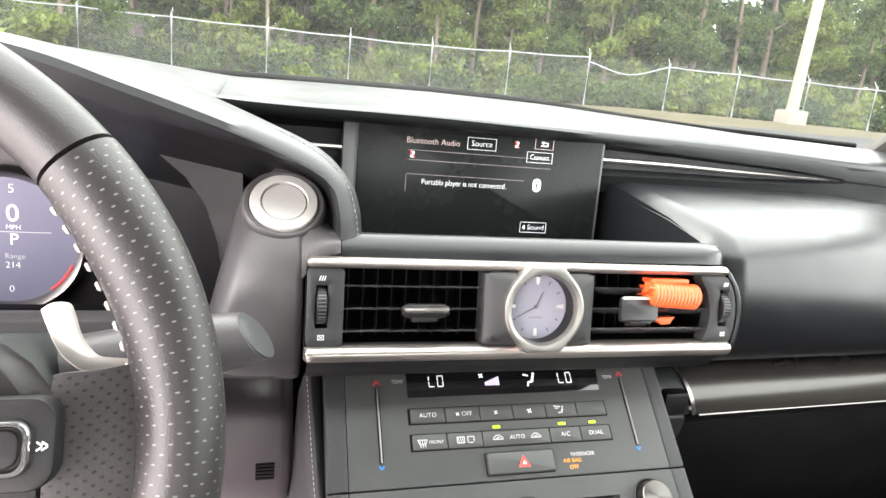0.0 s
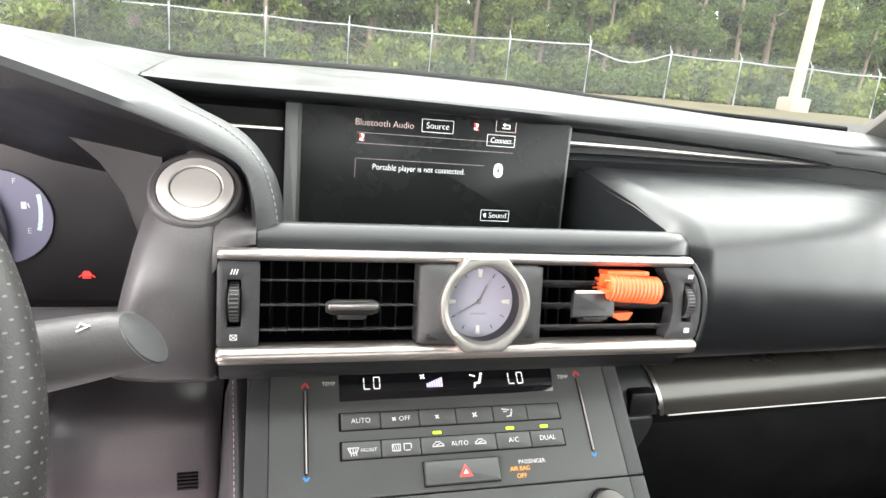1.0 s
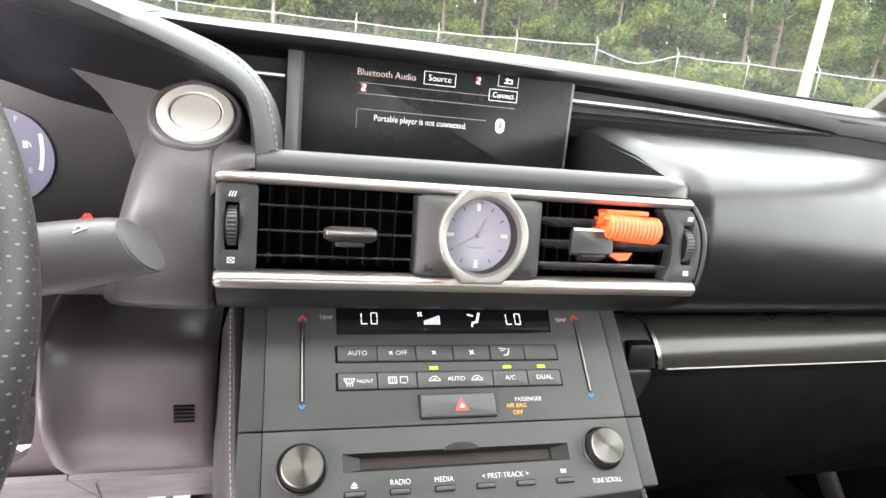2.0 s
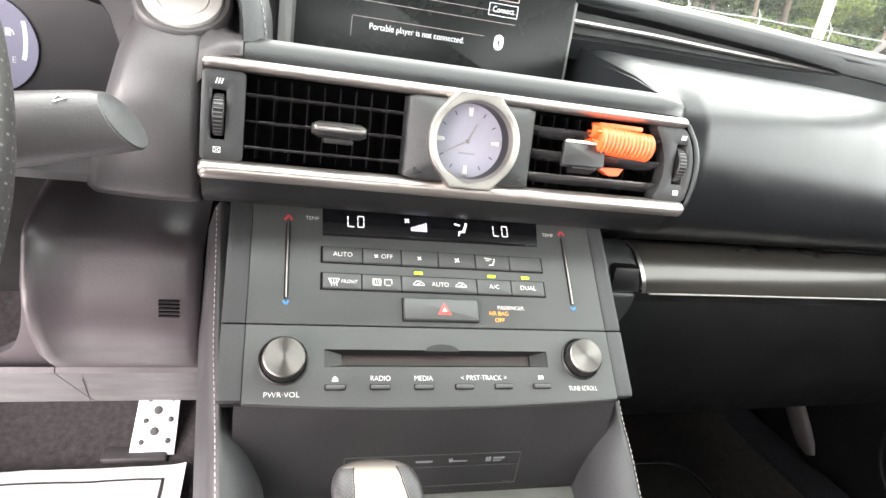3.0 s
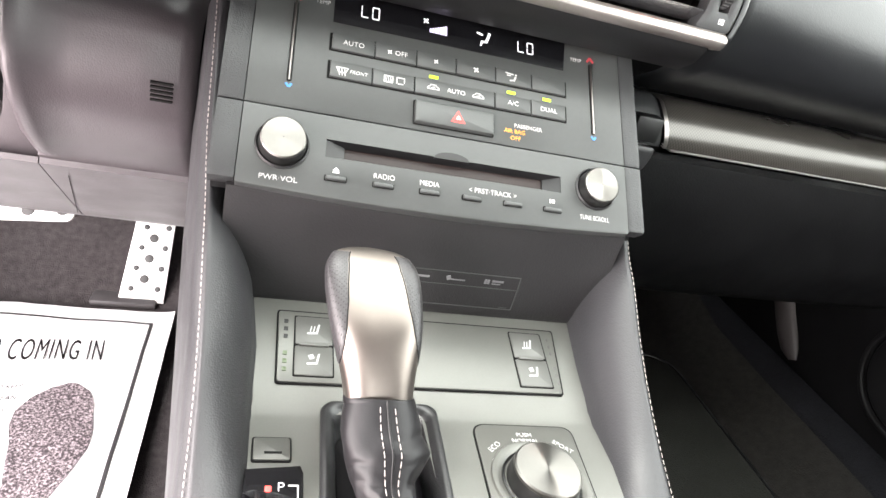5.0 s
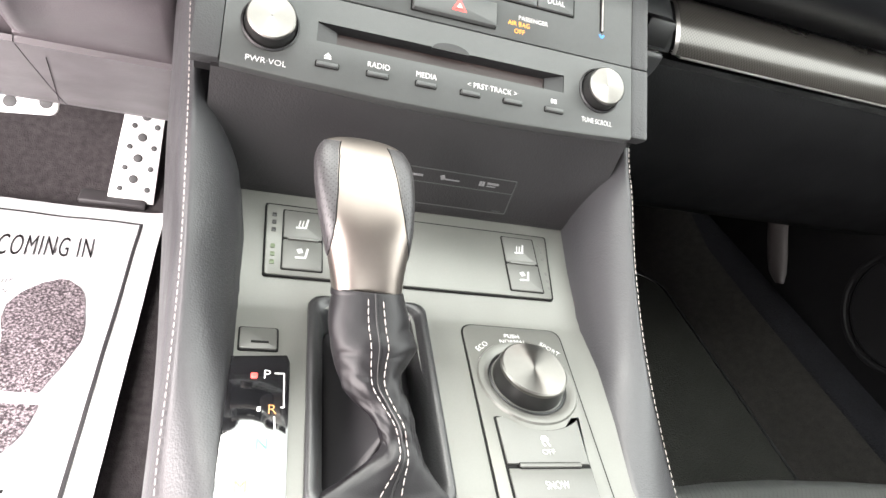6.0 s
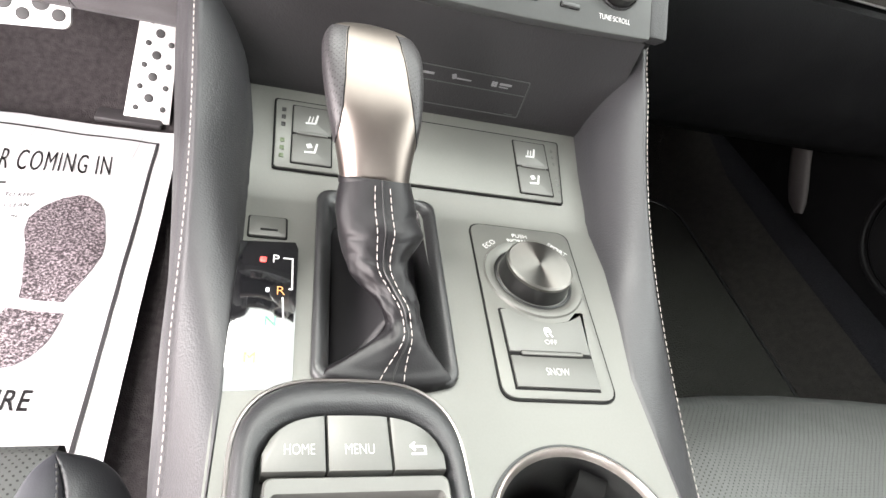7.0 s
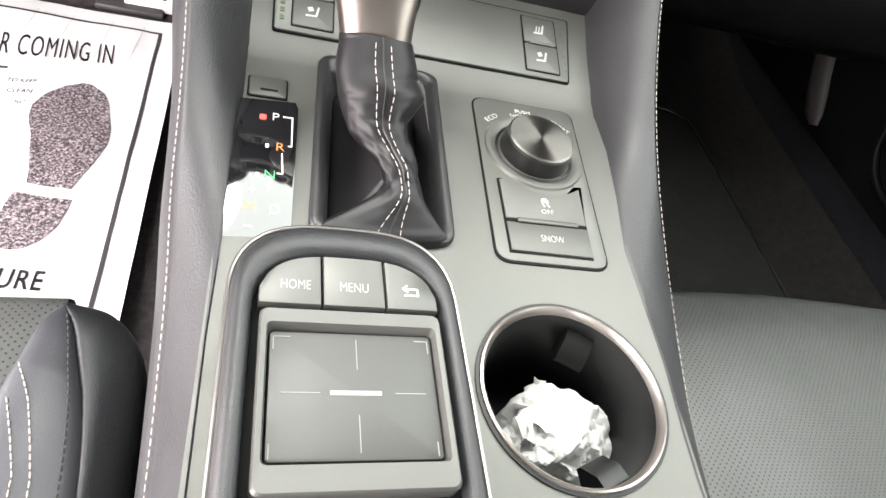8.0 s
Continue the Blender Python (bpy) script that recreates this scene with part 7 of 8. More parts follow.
sections = [[knob_point(h, a, rx, ry) for a in np.linspace(0, 2 * math.pi, 72, endpoint=False)] for h, rx, ry in KS]
part("knob", loft(sections, True, True), mat("knob_metal", (0.205, 0.180, 0.163), 0.40, metal=1.0, var=0.03), lever, "satin metal knob", smooth=60)
M_KNOBHIDE = perforate(mat("knob_perforated_leather", (0.032, 0.030, 0.032), 0.42, grain=0.3, gs=800), "Object", 0.0024, 0.0024, 0.00032)
for s in (-1, 1):
    rows = []
    for h in np.linspace(0.0165, 0.0745, 48):
        rx, ry = interp(h, [(p[0], p[1]) for p in KS]), interp(h, [(p[0], p[2]) for p in KS])
        half = radians(interp(h, [(0.0165, 3), (0.020, 20), (0.026, 36), (0.034, 48), (0.048, 58), (0.066, 64), (0.0745, 60)]))
        row = []
        for k in range(25):
            u = 2 * k / 24 - 1
            a = half * u
            row.append(knob_point(h, a if s > 0 else math.pi - a, rx, ry, 0.0007 * (1 - u ** 8) - 0.0001))
        rows.append(row)
    part("knob_leather", loft(rows), M_KNOBHIDE, lever, "black leather knob cheek", smooth=60)
    for edge in (0, 24):
        part("knob_seam", tube([row[edge] for row in rows], 0.0004, 6), M_DARK, lever, "dark seam beside the leather")
part("neck_ring", lathe([(0.0160, -0.0030), (0.0172, -0.0026), (0.0174, 0.0), (0.0168, 0.0010), (0.0155, 0.0010)], FN @ Matrix.Translation((-0.0018, 0, 0)), 40), M_BOOT, lever)

# drive-mode panel
mode = root("drive_mode_panel", (0.053, 0.446, 0.7335), "grey drive-mode panel with traction and snow keys", "switch panel")
MP = rpoly([(0.0262, 0.5112), (0.0186, 0.3864), (0.0798, 0.3854), (0.0922, 0.5104)], 0.0085, 6)
MC = (sum(p[0] for p in MP) / len(MP), sum(p[1] for p in MP) / len(MP))
part("groove", slab(bmesh.new(), [(MC[0] + (x - MC[0]) * 1.030, MC[1] + (y - MC[1]) * 1.017) for x, y in MP], FC, -0.002, 0.0005), M_DARK, mode)
part("plate", slab(bmesh.new(), MP, FC, -0.002, 0.0012, 0.0004), M_CONSOLE, mode)
KX, KY = 0.0568, 0.4675
FKN = FC @ Matrix.Translation((KX, KY, 0))
part("dish", lathe([(0.0305, 0.0010), (0.0296, 0.0024), (0.0275, 0.0026), (0.0255, 0.0019), (0.0238, 0.0012), (0.0230, 0.0012)], FKN, 48), M_CONSOLE, mode)
knob(FC, KX, KY, 0.0212, 0.0130, "spun aluminium mode knob", "selector_knob", mode)
lettering("ECO", 0.0035, FC @ Matrix.Translation((0.0352, 0.4932, 0)) @ Matrix.Rotation(radians(38), 4, "Z"), 0, 0, 0.0013, M_WHITE, mode)
bars(FC, mode, "mode_arc", M_WHITE, [(0.0375, 0.4880, 0.0100, 0.0006, 42), (0.0312, 0.4830, 0.0025, 0.0006, 60)], 0.0013)
lettering("PUSH", 0.0030, FC, 0.0575, 0.5030, 0.0013, M_WHITE, mode)
lettering("NORMAL", 0.0030, FC, 0.0570, 0.4982, 0.0013, M_WHITE, mode)
lettering("SPORT", 0.0032, FC @ Matrix.Translation((0.0805, 0.4940, 0)) @ Matrix.Rotation(radians(-40), 4, "Z"), 0, 0, 0.0013, M_WHITE, mode)
arc = [(KX + 0.0345 * math.cos(radians(a)), KY + 0.0345 * math.sin(radians(a))) for a in range(228, 313, 6)]
B1 = [(0.0296, 0.4410)] + arc + [(0.0778, 0.4410), (0.0742, 0.4128), (0.0280, 0.4134)]
B2 = [(0.0279, 0.4108), (0.0740, 0.4104), (0.0720, 0.3914), (0.0268, 0.3922)]
part("key_gap", slab(bmesh.new(), [(0.0284, 0.4418), (0.0300, 0.4426), (0.0330, 0.4424)] + [(x, y + 0.0009) for x, y in arc[1:]] + [(0.0752, 0.4422), (0.0781, 0.4412), (0.0723, 0.3902), (0.0256, 0.3910)], FC, -0.001, 0.0014), M_DARK, mode)
tk = part("traction_key", slab(bmesh.new(), B1, FC, 0.0, 0.0024, 0.0005), M_CBUTTON, mode)
sk = part("snow_key", slab(bmesh.new(), B2, FC, 0.0, 0.0024, 0.0005), M_CBUTTON, mode)
part("rocker_gap", plate(FC, 0.0513, 0.4119, 0.0360, 0.0036, 0.0, 0.0027, 0.0016, 0.0), M_DARK, mode)
part("rocker_bar", plate(FC, 0.0513, 0.4119, 0.0350, 0.0024, 0.0, 0.0034, 0.0010, 0.0005), M_CBUTTON, mode)
lettering("SNOW", 0.0044, FC, 0.0512, 0.4010, 0.0024, M_KEYPRINT, sk, width=0.0130)
lettering("OFF", 0.0030, FC, 0.0530, 0.4198, 0.0024, M_KEYPRINT, tk)
bars(FC, tk, "skid_mark", M_KEYPRINT, [(0.0532, 0.4274, 0.0042, 0.0020, 0), (0.0532, 0.4290, 0.0028, 0.0010, 0), (0.0518, 0.4246, 0.0008, 0.0026, 25), (0.0546, 0.4246, 0.0008, 0.0026, 25)], 0.0024)

# touchpad module
pad = root("touchpad_module", (-0.058, 0.30, 0.7335), "raised black touchpad module with home and menu keys", "touchpad")


def arch(w, top, bot, r, cx=-0.0582, n=14):
    """A round-shouldered outline, open towards the armrest."""
    pts = []
    for k in range(n + 1):
        a = math.pi * k / n
        sx = math.copysign(abs(math.cos(a)) ** 0.62, math.cos(a))
        pts.append((cx + w * sx, top - r + r * math.sin(a) ** 0.9))
    return [(cx + w * 1.05, bot)] + pts + [(cx - w * 1.05, bot)]


FT2 = frame_at((0, 0, 0.7365), (1, 0, 0), (0, 1, 0))
rows = []
for w, top, r, z in ((0.0452, 0.3842, 0.035, -0.004), (0.0449, 0.3836, 0.035, 0.008), (0.0440, 0.3820, 0.034, 0.0132), (0.0425, 0.3785, 0.033, 0.0178), (0.0400, 0.3735, 0.030, 0.0202), (0.0376, 0.3685, 0.028, 0.0200), (0.0358, 0.3648, 0.026, 0.0182), (0.0352, 0.3638, 0.025, 0.0120)):
    rows.append([FT2 @ Vector((x, y, z)) for x, y in arch(w, top, 0.06, r)])
body = part("shell", loft(rows), M_SHELL, pad, "black leather-grained shell", smooth=60)
rows = []
path = [FT2 @ Vector((x, y, 0.0138)) for x, y in arch(0.0443, 0.3823, 0.06, 0.034, n=24)]
part("bright_edge", tube(path, 0.0009, 8), M_DARKSILVER, pad, "thin satin silver edge line")
part("key_bed", slab(bmesh.new(), arch(0.0353, 0.3638, 0.262, 0.025), FT2, 0.004, 0.0125), M_DARK, pad)
KA = arch(0.0345, 0.3625, 0.3390, 0.024, n=24)[1:-1]
xs = [-0.0920, -0.0688, -0.0447, -0.0240]
for a, b, wd in zip(xs, xs[1:], ("HOME", "MENU", "")):
    def ytop(x):
        return float(np.interp(x, [p[0] for p in KA[::-1]], [p[1] for p in KA[::-1]]))
    q = np.linspace(a + 0.0005, b - 0.0005, 9)
    pts = [(x, max(0.3412, ytop(x))) for x in q[::-1]] + [(a + 0.0005, 0.3400), (b - 0.0005, 0.3400)]
    k = part("key", slab(bmesh.new(), pts, FT2, 0.012, 0.0200, 0.0006), M_CBUTTON, pad)
    if wd:
        lettering(wd, 0.0042, FT2, (a + b) / 2 + (0.0018 if wd == "HOME" else 0), 0.3482, 0.0200, M_KEYPRINT, k, width=0.0108)
    else:
        bars(FT2, k, "back_arrow", M_KEYPRINT, [(-0.0345, 0.3493, 0.0050, 0.0008, 0), (-0.0318, 0.3478, 0.0008, 0.0036, 0), (-0.0345, 0.3463, 0.0055, 0.0008, 0), (-0.0366, 0.3502, 0.0026, 0.0008, 42), (-0.0366, 0.3486, 0.0026, 0.0008, -42)], 0.0200)
bm = bmesh.new()
o, i3 = rrect(0.0668, 0.0662, 0.003, 4), [(x, y + 0.0016) for x, y in rrect(0.0602, 0.0486, 0.002, 4)]
rows = [[FT2 @ Vector((-0.0575 + x, 0.3050 + y + (0.0 if pts is o else 0.0), z)) for x, y in pts] for pts, z in ((o, 0.012), (o, 0.0192), ([(x * 0.975, y * 0.975) for x, y in o], 0.0203), ([(x * 1.025, (y - 0.0016) * 1.05 + 0.0016) for x, y in i3], 0.0200), (i3, 0.0168), ([(x * 0.99, (y - 0.0016) * 0.99 + 0.0016) for x, y in i3], 0.012))]
part("pad_frame", loft(rows, True), M_CBUTTON, pad)
tp = part("touch_surface", plate(FT2, -0.0575, 0.3066, 0.0586, 0.0470, 0.010, 0.0166, 0.0015, 0.0004), M_TOUCH, pad)
bars(FT2, tp, "pad_lines", M_GREYPRINT, [(-0.0565, 0.3216, 0.0003, 0.0120, 0), (-0.0565, 0.2921, 0.0003, 0.0130, 0), (-0.0760, 0.3066, 0.0130, 0.0003, 0), (-0.0378, 0.3066, 0.0115, 0.0003, 0),
     (-0.0828, 0.3279, 0.0060, 0.00035, 0), (-0.0856, 0.3253, 0.00035, 0.0050, 0), (-0.0320, 0.3279, 0.0050, 0.00035, 0), (-0.0296, 0.3253, 0.00035, 0.0050, 0), (-0.0858, 0.2866, 0.00035, 0.0050, 0), (-0.0300, 0.2866, 0.00035, 0.0050, 0)], 0.0166)
bars(FT2, tp, "maker_bar", M_GREYPRINT, [(-0.0572, 0.3066, 0.0180, 0.0018, 0)], 0.0166)

# cup well with a crumpled tissue
cup = root("cup_holder", (CUP[0], CUP[1], 0.66), "deep black cup well with a bright ring", "cup holder")
FCU = frame_at((CUP[0], CUP[1], 0.7335), (1, 0, 0), (0, 1, 0))
r = CUP[2]
bm = bmesh.new()
prof = [(r + 0.003, -0.001), (r + 0.003, 0.0006), (r - 0.0005, 0.0010), (r - 0.0015, -0.002), (r - 0.002, -0.012), (r - 0.0045, -0.0745), (0.002, -0.0755)]
n = 56
rows = [[FCU @ Vector((q * math.cos(2 * math.pi * i / n), q * math.sin(2 * math.pi * i / n), z)) for i in range(n)] for q, z in prof]
part("well", loft(rows, True), M_BLACK, cup, smooth=50)
part("bright_ring", lathe([(r - 0.0016, -0.0020), (r - 0.0008, 0.0010), (r + 0.0003, 0.0022), (r + 0.0012, 0.0018), (r + 0.0018, 0.0002), (r + 0.0008, -0.001), (r - 0.0010, -0.0030)], FCU, 64), M_SILVER, cup)
for a, zz in ((62, -0.013), (-68, -0.013)):
    FTB = FCU @ Matrix.Rotation(radians(a), 4, "Z") @ Matrix.Translation((r - 0.0065, 0, zz))
    # The far tab gets the darker black, painting it as the less lit one.
    part("grip_tab", loft([[FTB @ Vector((x, y, z)) for x, z in ((0.004, 0.004), (-0.002, 0.0035), (-0.009, -0.003), (-0.0095, -0.006), (0.004, -0.014))] for y in (-0.0068, -0.006, 0.006, 0.0068)], True, True), M_DARK if a > 0 else M_BLACK, cup)
part("well_mat", lathe([(r - 0.006, -0.0745), (r - 0.006, -0.073), (0.0005, -0.073)], FCU, 40), M_BLACK, cup)
tissue = root("tissue", (0.034, 0.312, 0.662), "crumpled white tissue in the cup well", "tissue")
noise.seed_set(7)
rt = random.Random(19)


def facets(n, lo, hi):
    out = []
    for _ in range(n):
        v = Vector((rt.gauss(0, 1), rt.gauss(0, 1), rt.gauss(0, 1))).normalized()
        out.append((v, rt.uniform(lo, hi)))
    return out


COARSE, FINE = facets(22, 0.72, 1.08), facets(110, 0.86, 1.12)
bm = bmesh.new()
bmesh.ops.create_icosphere(bm, subdivisions=5, radius=1.0)
for v in bm.verts:
    d = v.co.normalized()
    q = min(o / max(d.dot(n), 0.30) for n, o in COARSE)
    q = min(q, 1.30) * (0.80 + 0.20 * min(1.2, min(o / max(d.dot(n), 0.30) for n, o in FINE)))
    q += 0.10 * abs(noise.noise(d * 3.3 + Vector((2.0, 0.4, 9.1)))) - 0.14 * max(0.0, noise.noise(d * 1.9 + Vector((7.0, 1.0, 3.0)))) + 0.05 * noise.noise(d * 9.0)
    v.co = Vector((0.0495 + d.x * q * 0.0245, 0.3165 + d.y * q * 0.0270, 0.6900 + d.z * q * 0.0255))
part("sheet", bm, M_TISSUE, tissue, smooth=16)
for k in range(11):
    a, el = rt.uniform(0, 2 * math.pi), rt.uniform(-0.1, 1.1)
    d = Vector((math.cos(a) * math.cos(el), math.sin(a) * math.cos(el), math.sin(el)))
    side = d.cross(Vector((rt.gauss(0, 1), rt.gauss(0, 1), rt.gauss(0, 1)))).normalized()
    c, w, ln = Vector((0.0495, 0.3165, 0.6900)) + d * 0.0195, rt.uniform(0.004, 0.009), rt.uniform(0.005, 0.010)
    bend = d.cross(side) * rt.uniform(-0.004, 0.004)
    fold = loft([[c + side * w * u * (1 - 0.35 * t) + d * ln * t + bend * (t * t + 0.5 * u * u) + d * rt.uniform(-0.0010, 0.0010) for u in (-1, -0.4, 0.2, 1)] for t in (0.0, 0.5, 1.0)])
    r = bmesh.ops.extrude_face_region(fold, geom=fold.faces[:])
    bmesh.ops.translate(fold, verts=[g for g in r["geom"] if isinstance(g, bmesh.types.BMVert)], vec=d.cross(side) * 0.0003)
    part("fold", fold, M_TISSUE, tissue, smooth=20)

# ---- steering wheel, paddle and stalk ----
wheel = root("steering_wheel", (-0.374, 0.48, 0.996), "black leather steering wheel with a punched grip", "steering wheel")
TL = radians(22)
FWL = frame_at((-0.3865, 0.480 + 0.006 * math.sin(TL), 0.998 + 0.006 * math.cos(TL)), (1, 0, 0), (0, math.sin(TL), math.cos(TL)))
R0 = 0.1680


def rim(a0, a1, material, name, grow=0.0, n=60):
    bm = bmesh.new()
    uv = bm.loops.layers.uv.new("UVMap")
    rows = []
    for i in range(n + 1):
        a = radians(a0 + (a1 - a0) * i / n)
        thumb = math.exp(-((math.degrees(a) - 30) / 14) ** 2) * 0.0025
        row = []
        for k in range(24):
            b = 2 * math.pi * k / 24
            rr = 0.0178 + grow + thumb * max(0.0, -math.cos(b))
            q = R0 + rr * math.cos(b) * 0.92
            row.append((bm.verts.new(FWL @ Vector((q * math.cos(a), q * math.sin(a), rr * 1.0 * math.sin(b)))), a * R0, b * 0.0175))
        rows.append(row)
    for p, q in zip(rows, rows[1:]):
        for k in range(24):
            j = (k + 1) % 24
            f = bm.faces.new((p[k][0], p[j][0], q[j][0], q[k][0]))
            v1 = p[k][2] + 2 * math.pi * 0.0175 / 24
            for loop, c in zip(f.loops, ((p[k][1], p[k][2]), (p[j][1], v1), (q[j][1], v1), (q[k][1], q[k][2]))):
                loop[uv].uv = c
    bm.faces.new([v[0] for v in rows[0]][::-1])
    bm.faces.new([v[0] for v in rows[-1]])
    return part(name, bm, material, wheel, smooth=60)


rim(-70, 41.5, M_WHEELPERF, "grip")
rim(42.2, 180, M_WHEEL, "rim_top", -0.0003)
rim(180, 289.5, M_WHEELPERF, "grip")
st = []
for a in range(8, 42):
    q = R0 - 0.92 * (0.0182 + 0.0025 * math.exp(-((a - 30) / 14) ** 2))
    st.append(FWL @ Vector((q * math.cos(radians(a)), q * math.sin(radians(a)), 0.0030)))
stitches(st, wheel, 0.0040, 0.0044, 0.0011, (0, -1, 0.3))
# spoke, hub and the key pod
part("spoke", loft([[FWL @ Vector((x, y0 + (y1 - y0) * k / 6, z + 0.004 * math.sin(math.pi * k / 6))) for k in range(7)] + [FWL @ Vector((x, y0 + (y1 - y0) * k / 6, z - 0.012)) for k in range(6, -1, -1)] for x, y0, y1, z in ((0.124, -0.050, 0.0295, 0.010), (0.128, -0.048, 0.0300, 0.010), (0.138, -0.046, 0.0305, 0.008), (0.156, -0.052, 0.0340, 0.001))], True, True), M_SPOKE, wheel, smooth=60)
part("hub", loft([[FWL @ Vector((x * k, y * k - 0.012, z)) for x, y in rrect(0.250, 0.120, 0.05, 6)] for k, z in ((0.98, -0.02), (1.0, 0.004), (0.97, 0.010), (0.60, 0.022), (0.2, 0.026), (0.01, 0.0265))], True, True), M_WHEEL, wheel)
FPD = FWL @ Matrix.Translation((0.1030, 0.0075, 0.0235))
pod = part("key_pod", slab(bmesh.new(), rrect(0.056, 0.031, 0.008, 5), FPD, -0.006, 0.004, 0.0015), M_BLACK, wheel)
bm = bmesh.new()
ring(bm, rrect(0.040, 0.0185, 0.005, 5), rrect(0.035, 0.0140, 0.004, 5), FPD @ Matrix.Translation((0.001, -0.001, 0)), 0.004, 0.0065, 0.001)
part("key_ring", bm, M_CHROME, pod)
part("centre_key", slab(bmesh.new(), rrect(0.033, 0.0125, 0.004, 5), FPD @ Matrix.Translation((0.001, -0.001, 0)), 0.004, 0.006, 0.001), M_BLACK, pod)
bars(FPD, pod, "key_mark", M_WHITE, [(0.0234, 0.0002, 0.0022, 0.0006, -35), (0.0234, -0.0014, 0.0022, 0.0006, 35), (0.0250, 0.0002, 0.0022, 0.0006, -35), (0.0250, -0.0014, 0.0022, 0.0006, 35), (0.006, 0.0118, 0.003, 0.0008, 0)], 0.0041)
PAD = spline([(0.1095, 0.0545, 0), (0.1135, 0.0572, 0), (0.1190, 0.0572, 0), (0.1212, 0.0535, 0), (0.1242, 0.0446, 0), (0.1280, 0.0385, 0), (0.1330, 0.0346, 0), (0.1458, 0.0332, 0), (0.1462, 0.0318, 0), (0.1400, 0.0283, 0), (0.1330, 0.0270, 0), (0.1260, 0.0292, 0), (0.1195, 0.0343, 0), (0.1150, 0.0410, 0), (0.1115, 0.0490, 0)], 4)
part("shift_paddle", slab(bmesh.new(), [(p.x, p.y) for p in PAD[::-1]], FWL @ Matrix.Translation((0, 0, -0.021)), -0.003, 0.0025, 0.0018), M_PADDLE, wheel, "pale silver shift paddle", smooth=60)
column = root("steering_column", (-0.374, 0.62, 0.95), "dark grey steering column cover", "column cover")
CC = frame_at((-0.3745, 0.56, 0.955), (1, 0, 0), (0, math.sin(TL), math.cos(TL)))
part("cover", loft([[CC @ Vector((x, y, z)) for x, y in rrect(w, h, 0.03, 5)] for w, h, z in ((0.09, 0.09, 0.04), (0.14, 0.11, 0.03), (0.16, 0.12, 0.0), (0.165, 0.125, -0.14))], True, True), M_PANEL, column, smooth=60)
stalk = root("wiper_stalk", (-0.25, 0.605, 0.985), "dark grey wiper stalk with a cut-off end", "stalk")
FST = frame_at((-0.2900, 0.604, 0.9810), (0, 1, 0), (-0.20, 0, 1))
rows = []
for h, k in ((0.0, 0.98), (0.030, 0.98), (0.052, 0.96), (0.070, 0.92), (0.086, 0.86), (0.099, 0.79)):
    rows.append([FST @ Vector((0.0165 * k * math.cos(a), 0.0195 * k * math.sin(a), h + (0.0070 * -math.sin(a) + 0.003 * math.cos(a) if h > 0.095 else 0))) for a in np.linspace(0, 2 * math.pi, 28, endpoint=False)])
part("arm", loft(rows, True, True), M_SURROUND, stalk, smooth=40)
rows = [[FST @ Vector((0.0121 * math.cos(a) * k, 0.0143 * math.sin(a) * k, 0.0995 + dz + 0.0070 * -math.sin(a) * k + 0.003 * math.cos(a) * k)) for a in np.linspace(0, 2 * math.pi, 28, endpoint=False)] for k, dz in ((1.08, -0.0012), (1.0, 0.0006), (0.5, 0.0011), (0.02, 0.0012))]
part("end_cap", loft(rows, True), M_CHEEK, stalk)
FSM = frame_at((-0.2185, 0.5945, 1.0096), (1, 0, 0.2), (0, 0.8, 0.6))
bars(FSM, stalk, "wiper_mark", M_WHITE, [(0, 0, 0.006, 0.0008, 20), (0.001, 0.002, 0.005, 0.0007, -25), (-0.002, 0.0025, 0.003, 0.0007, 60)], 0.0002)

# ---- footwell: pedals, paper mat ----
pedal = root("accelerator_pedal", (-0.30, 1.38, 0.19), "drilled aluminium accelerator pedal with black grommets", "pedal")
FPE = frame_at((-0.303, 1.366, 0.190), (1, 0, 0), (0.02, 0.50, 0.86))
part("plate", slab(bmesh.new(), [(-0.044, 0.0), (0.040, 0.0), (0.043, 0.21), (-0.026, 0.21)], FPE, -0.006, 0.0, 0.002), M_ALU, pedal, "brushed aluminium plate")
for k in range(5):
    y = 0.026 + k * 0.0415
    for x, yy, rr in ((-0.026 + y * 0.112, y, 0.0055), (0.0245 + y * 0.045, y + 0.002, 0.0055), (-0.0035 + y * 0.092, y + 0.0205, 0.0085)):
        if yy < 0.2:
            part("grommet", lathe([(rr, -0.002), (rr, 0.0012), (rr * 0.75, 0.0022), (0.0003, 0.0022)], FPE @ Matrix.Translation((x, yy, 0)), 18), M_GROMMET, pedal)
part("hinge_foot", box((-0.395, 1.352, 0.182), (-0.275, 1.40, 0.196), 0.006), M_SURROUND, pedal)
brake = root("brake_pedal", (-0.470, 1.32, 0.42), "drilled aluminium brake pedal with black grommets", "pedal")
FBR = frame_at((-0.472, 1.315, 0.416), (1, 0, 0.10), (0, 0.45, 0.89))
part("plate", slab(bmesh.new(), rrect(0.140, 0.066, 0.014, 5), FBR, -0.006, 0.0, 0.002), M_ALU, brake, "brushed aluminium plate")
for x, y, rr in ((-0.055, -0.014, 0.010), (-0.028, 0.004, 0.013), (0.000, -0.014, 0.010), (0.026, 0.006, 0.013), (0.052, -0.012, 0.010), (-0.055, 0.018, 0.009), (0.052, 0.018, 0.009)):
    part("grommet", lathe([(rr, -0.002), (rr, 0.002), (rr * 0.7, 0.003), (0.0003, 0.003)], FBR @ Matrix.Translation((x, y, 0)), 16), M_GROMMET, brake)
part("arm", tube([(-0.470, 1.325, 0.445), (-0.470, 1.42, 0.58), (-0.470, 1.46, 0.72)], 0.009, 8), M_BLACK, brake)

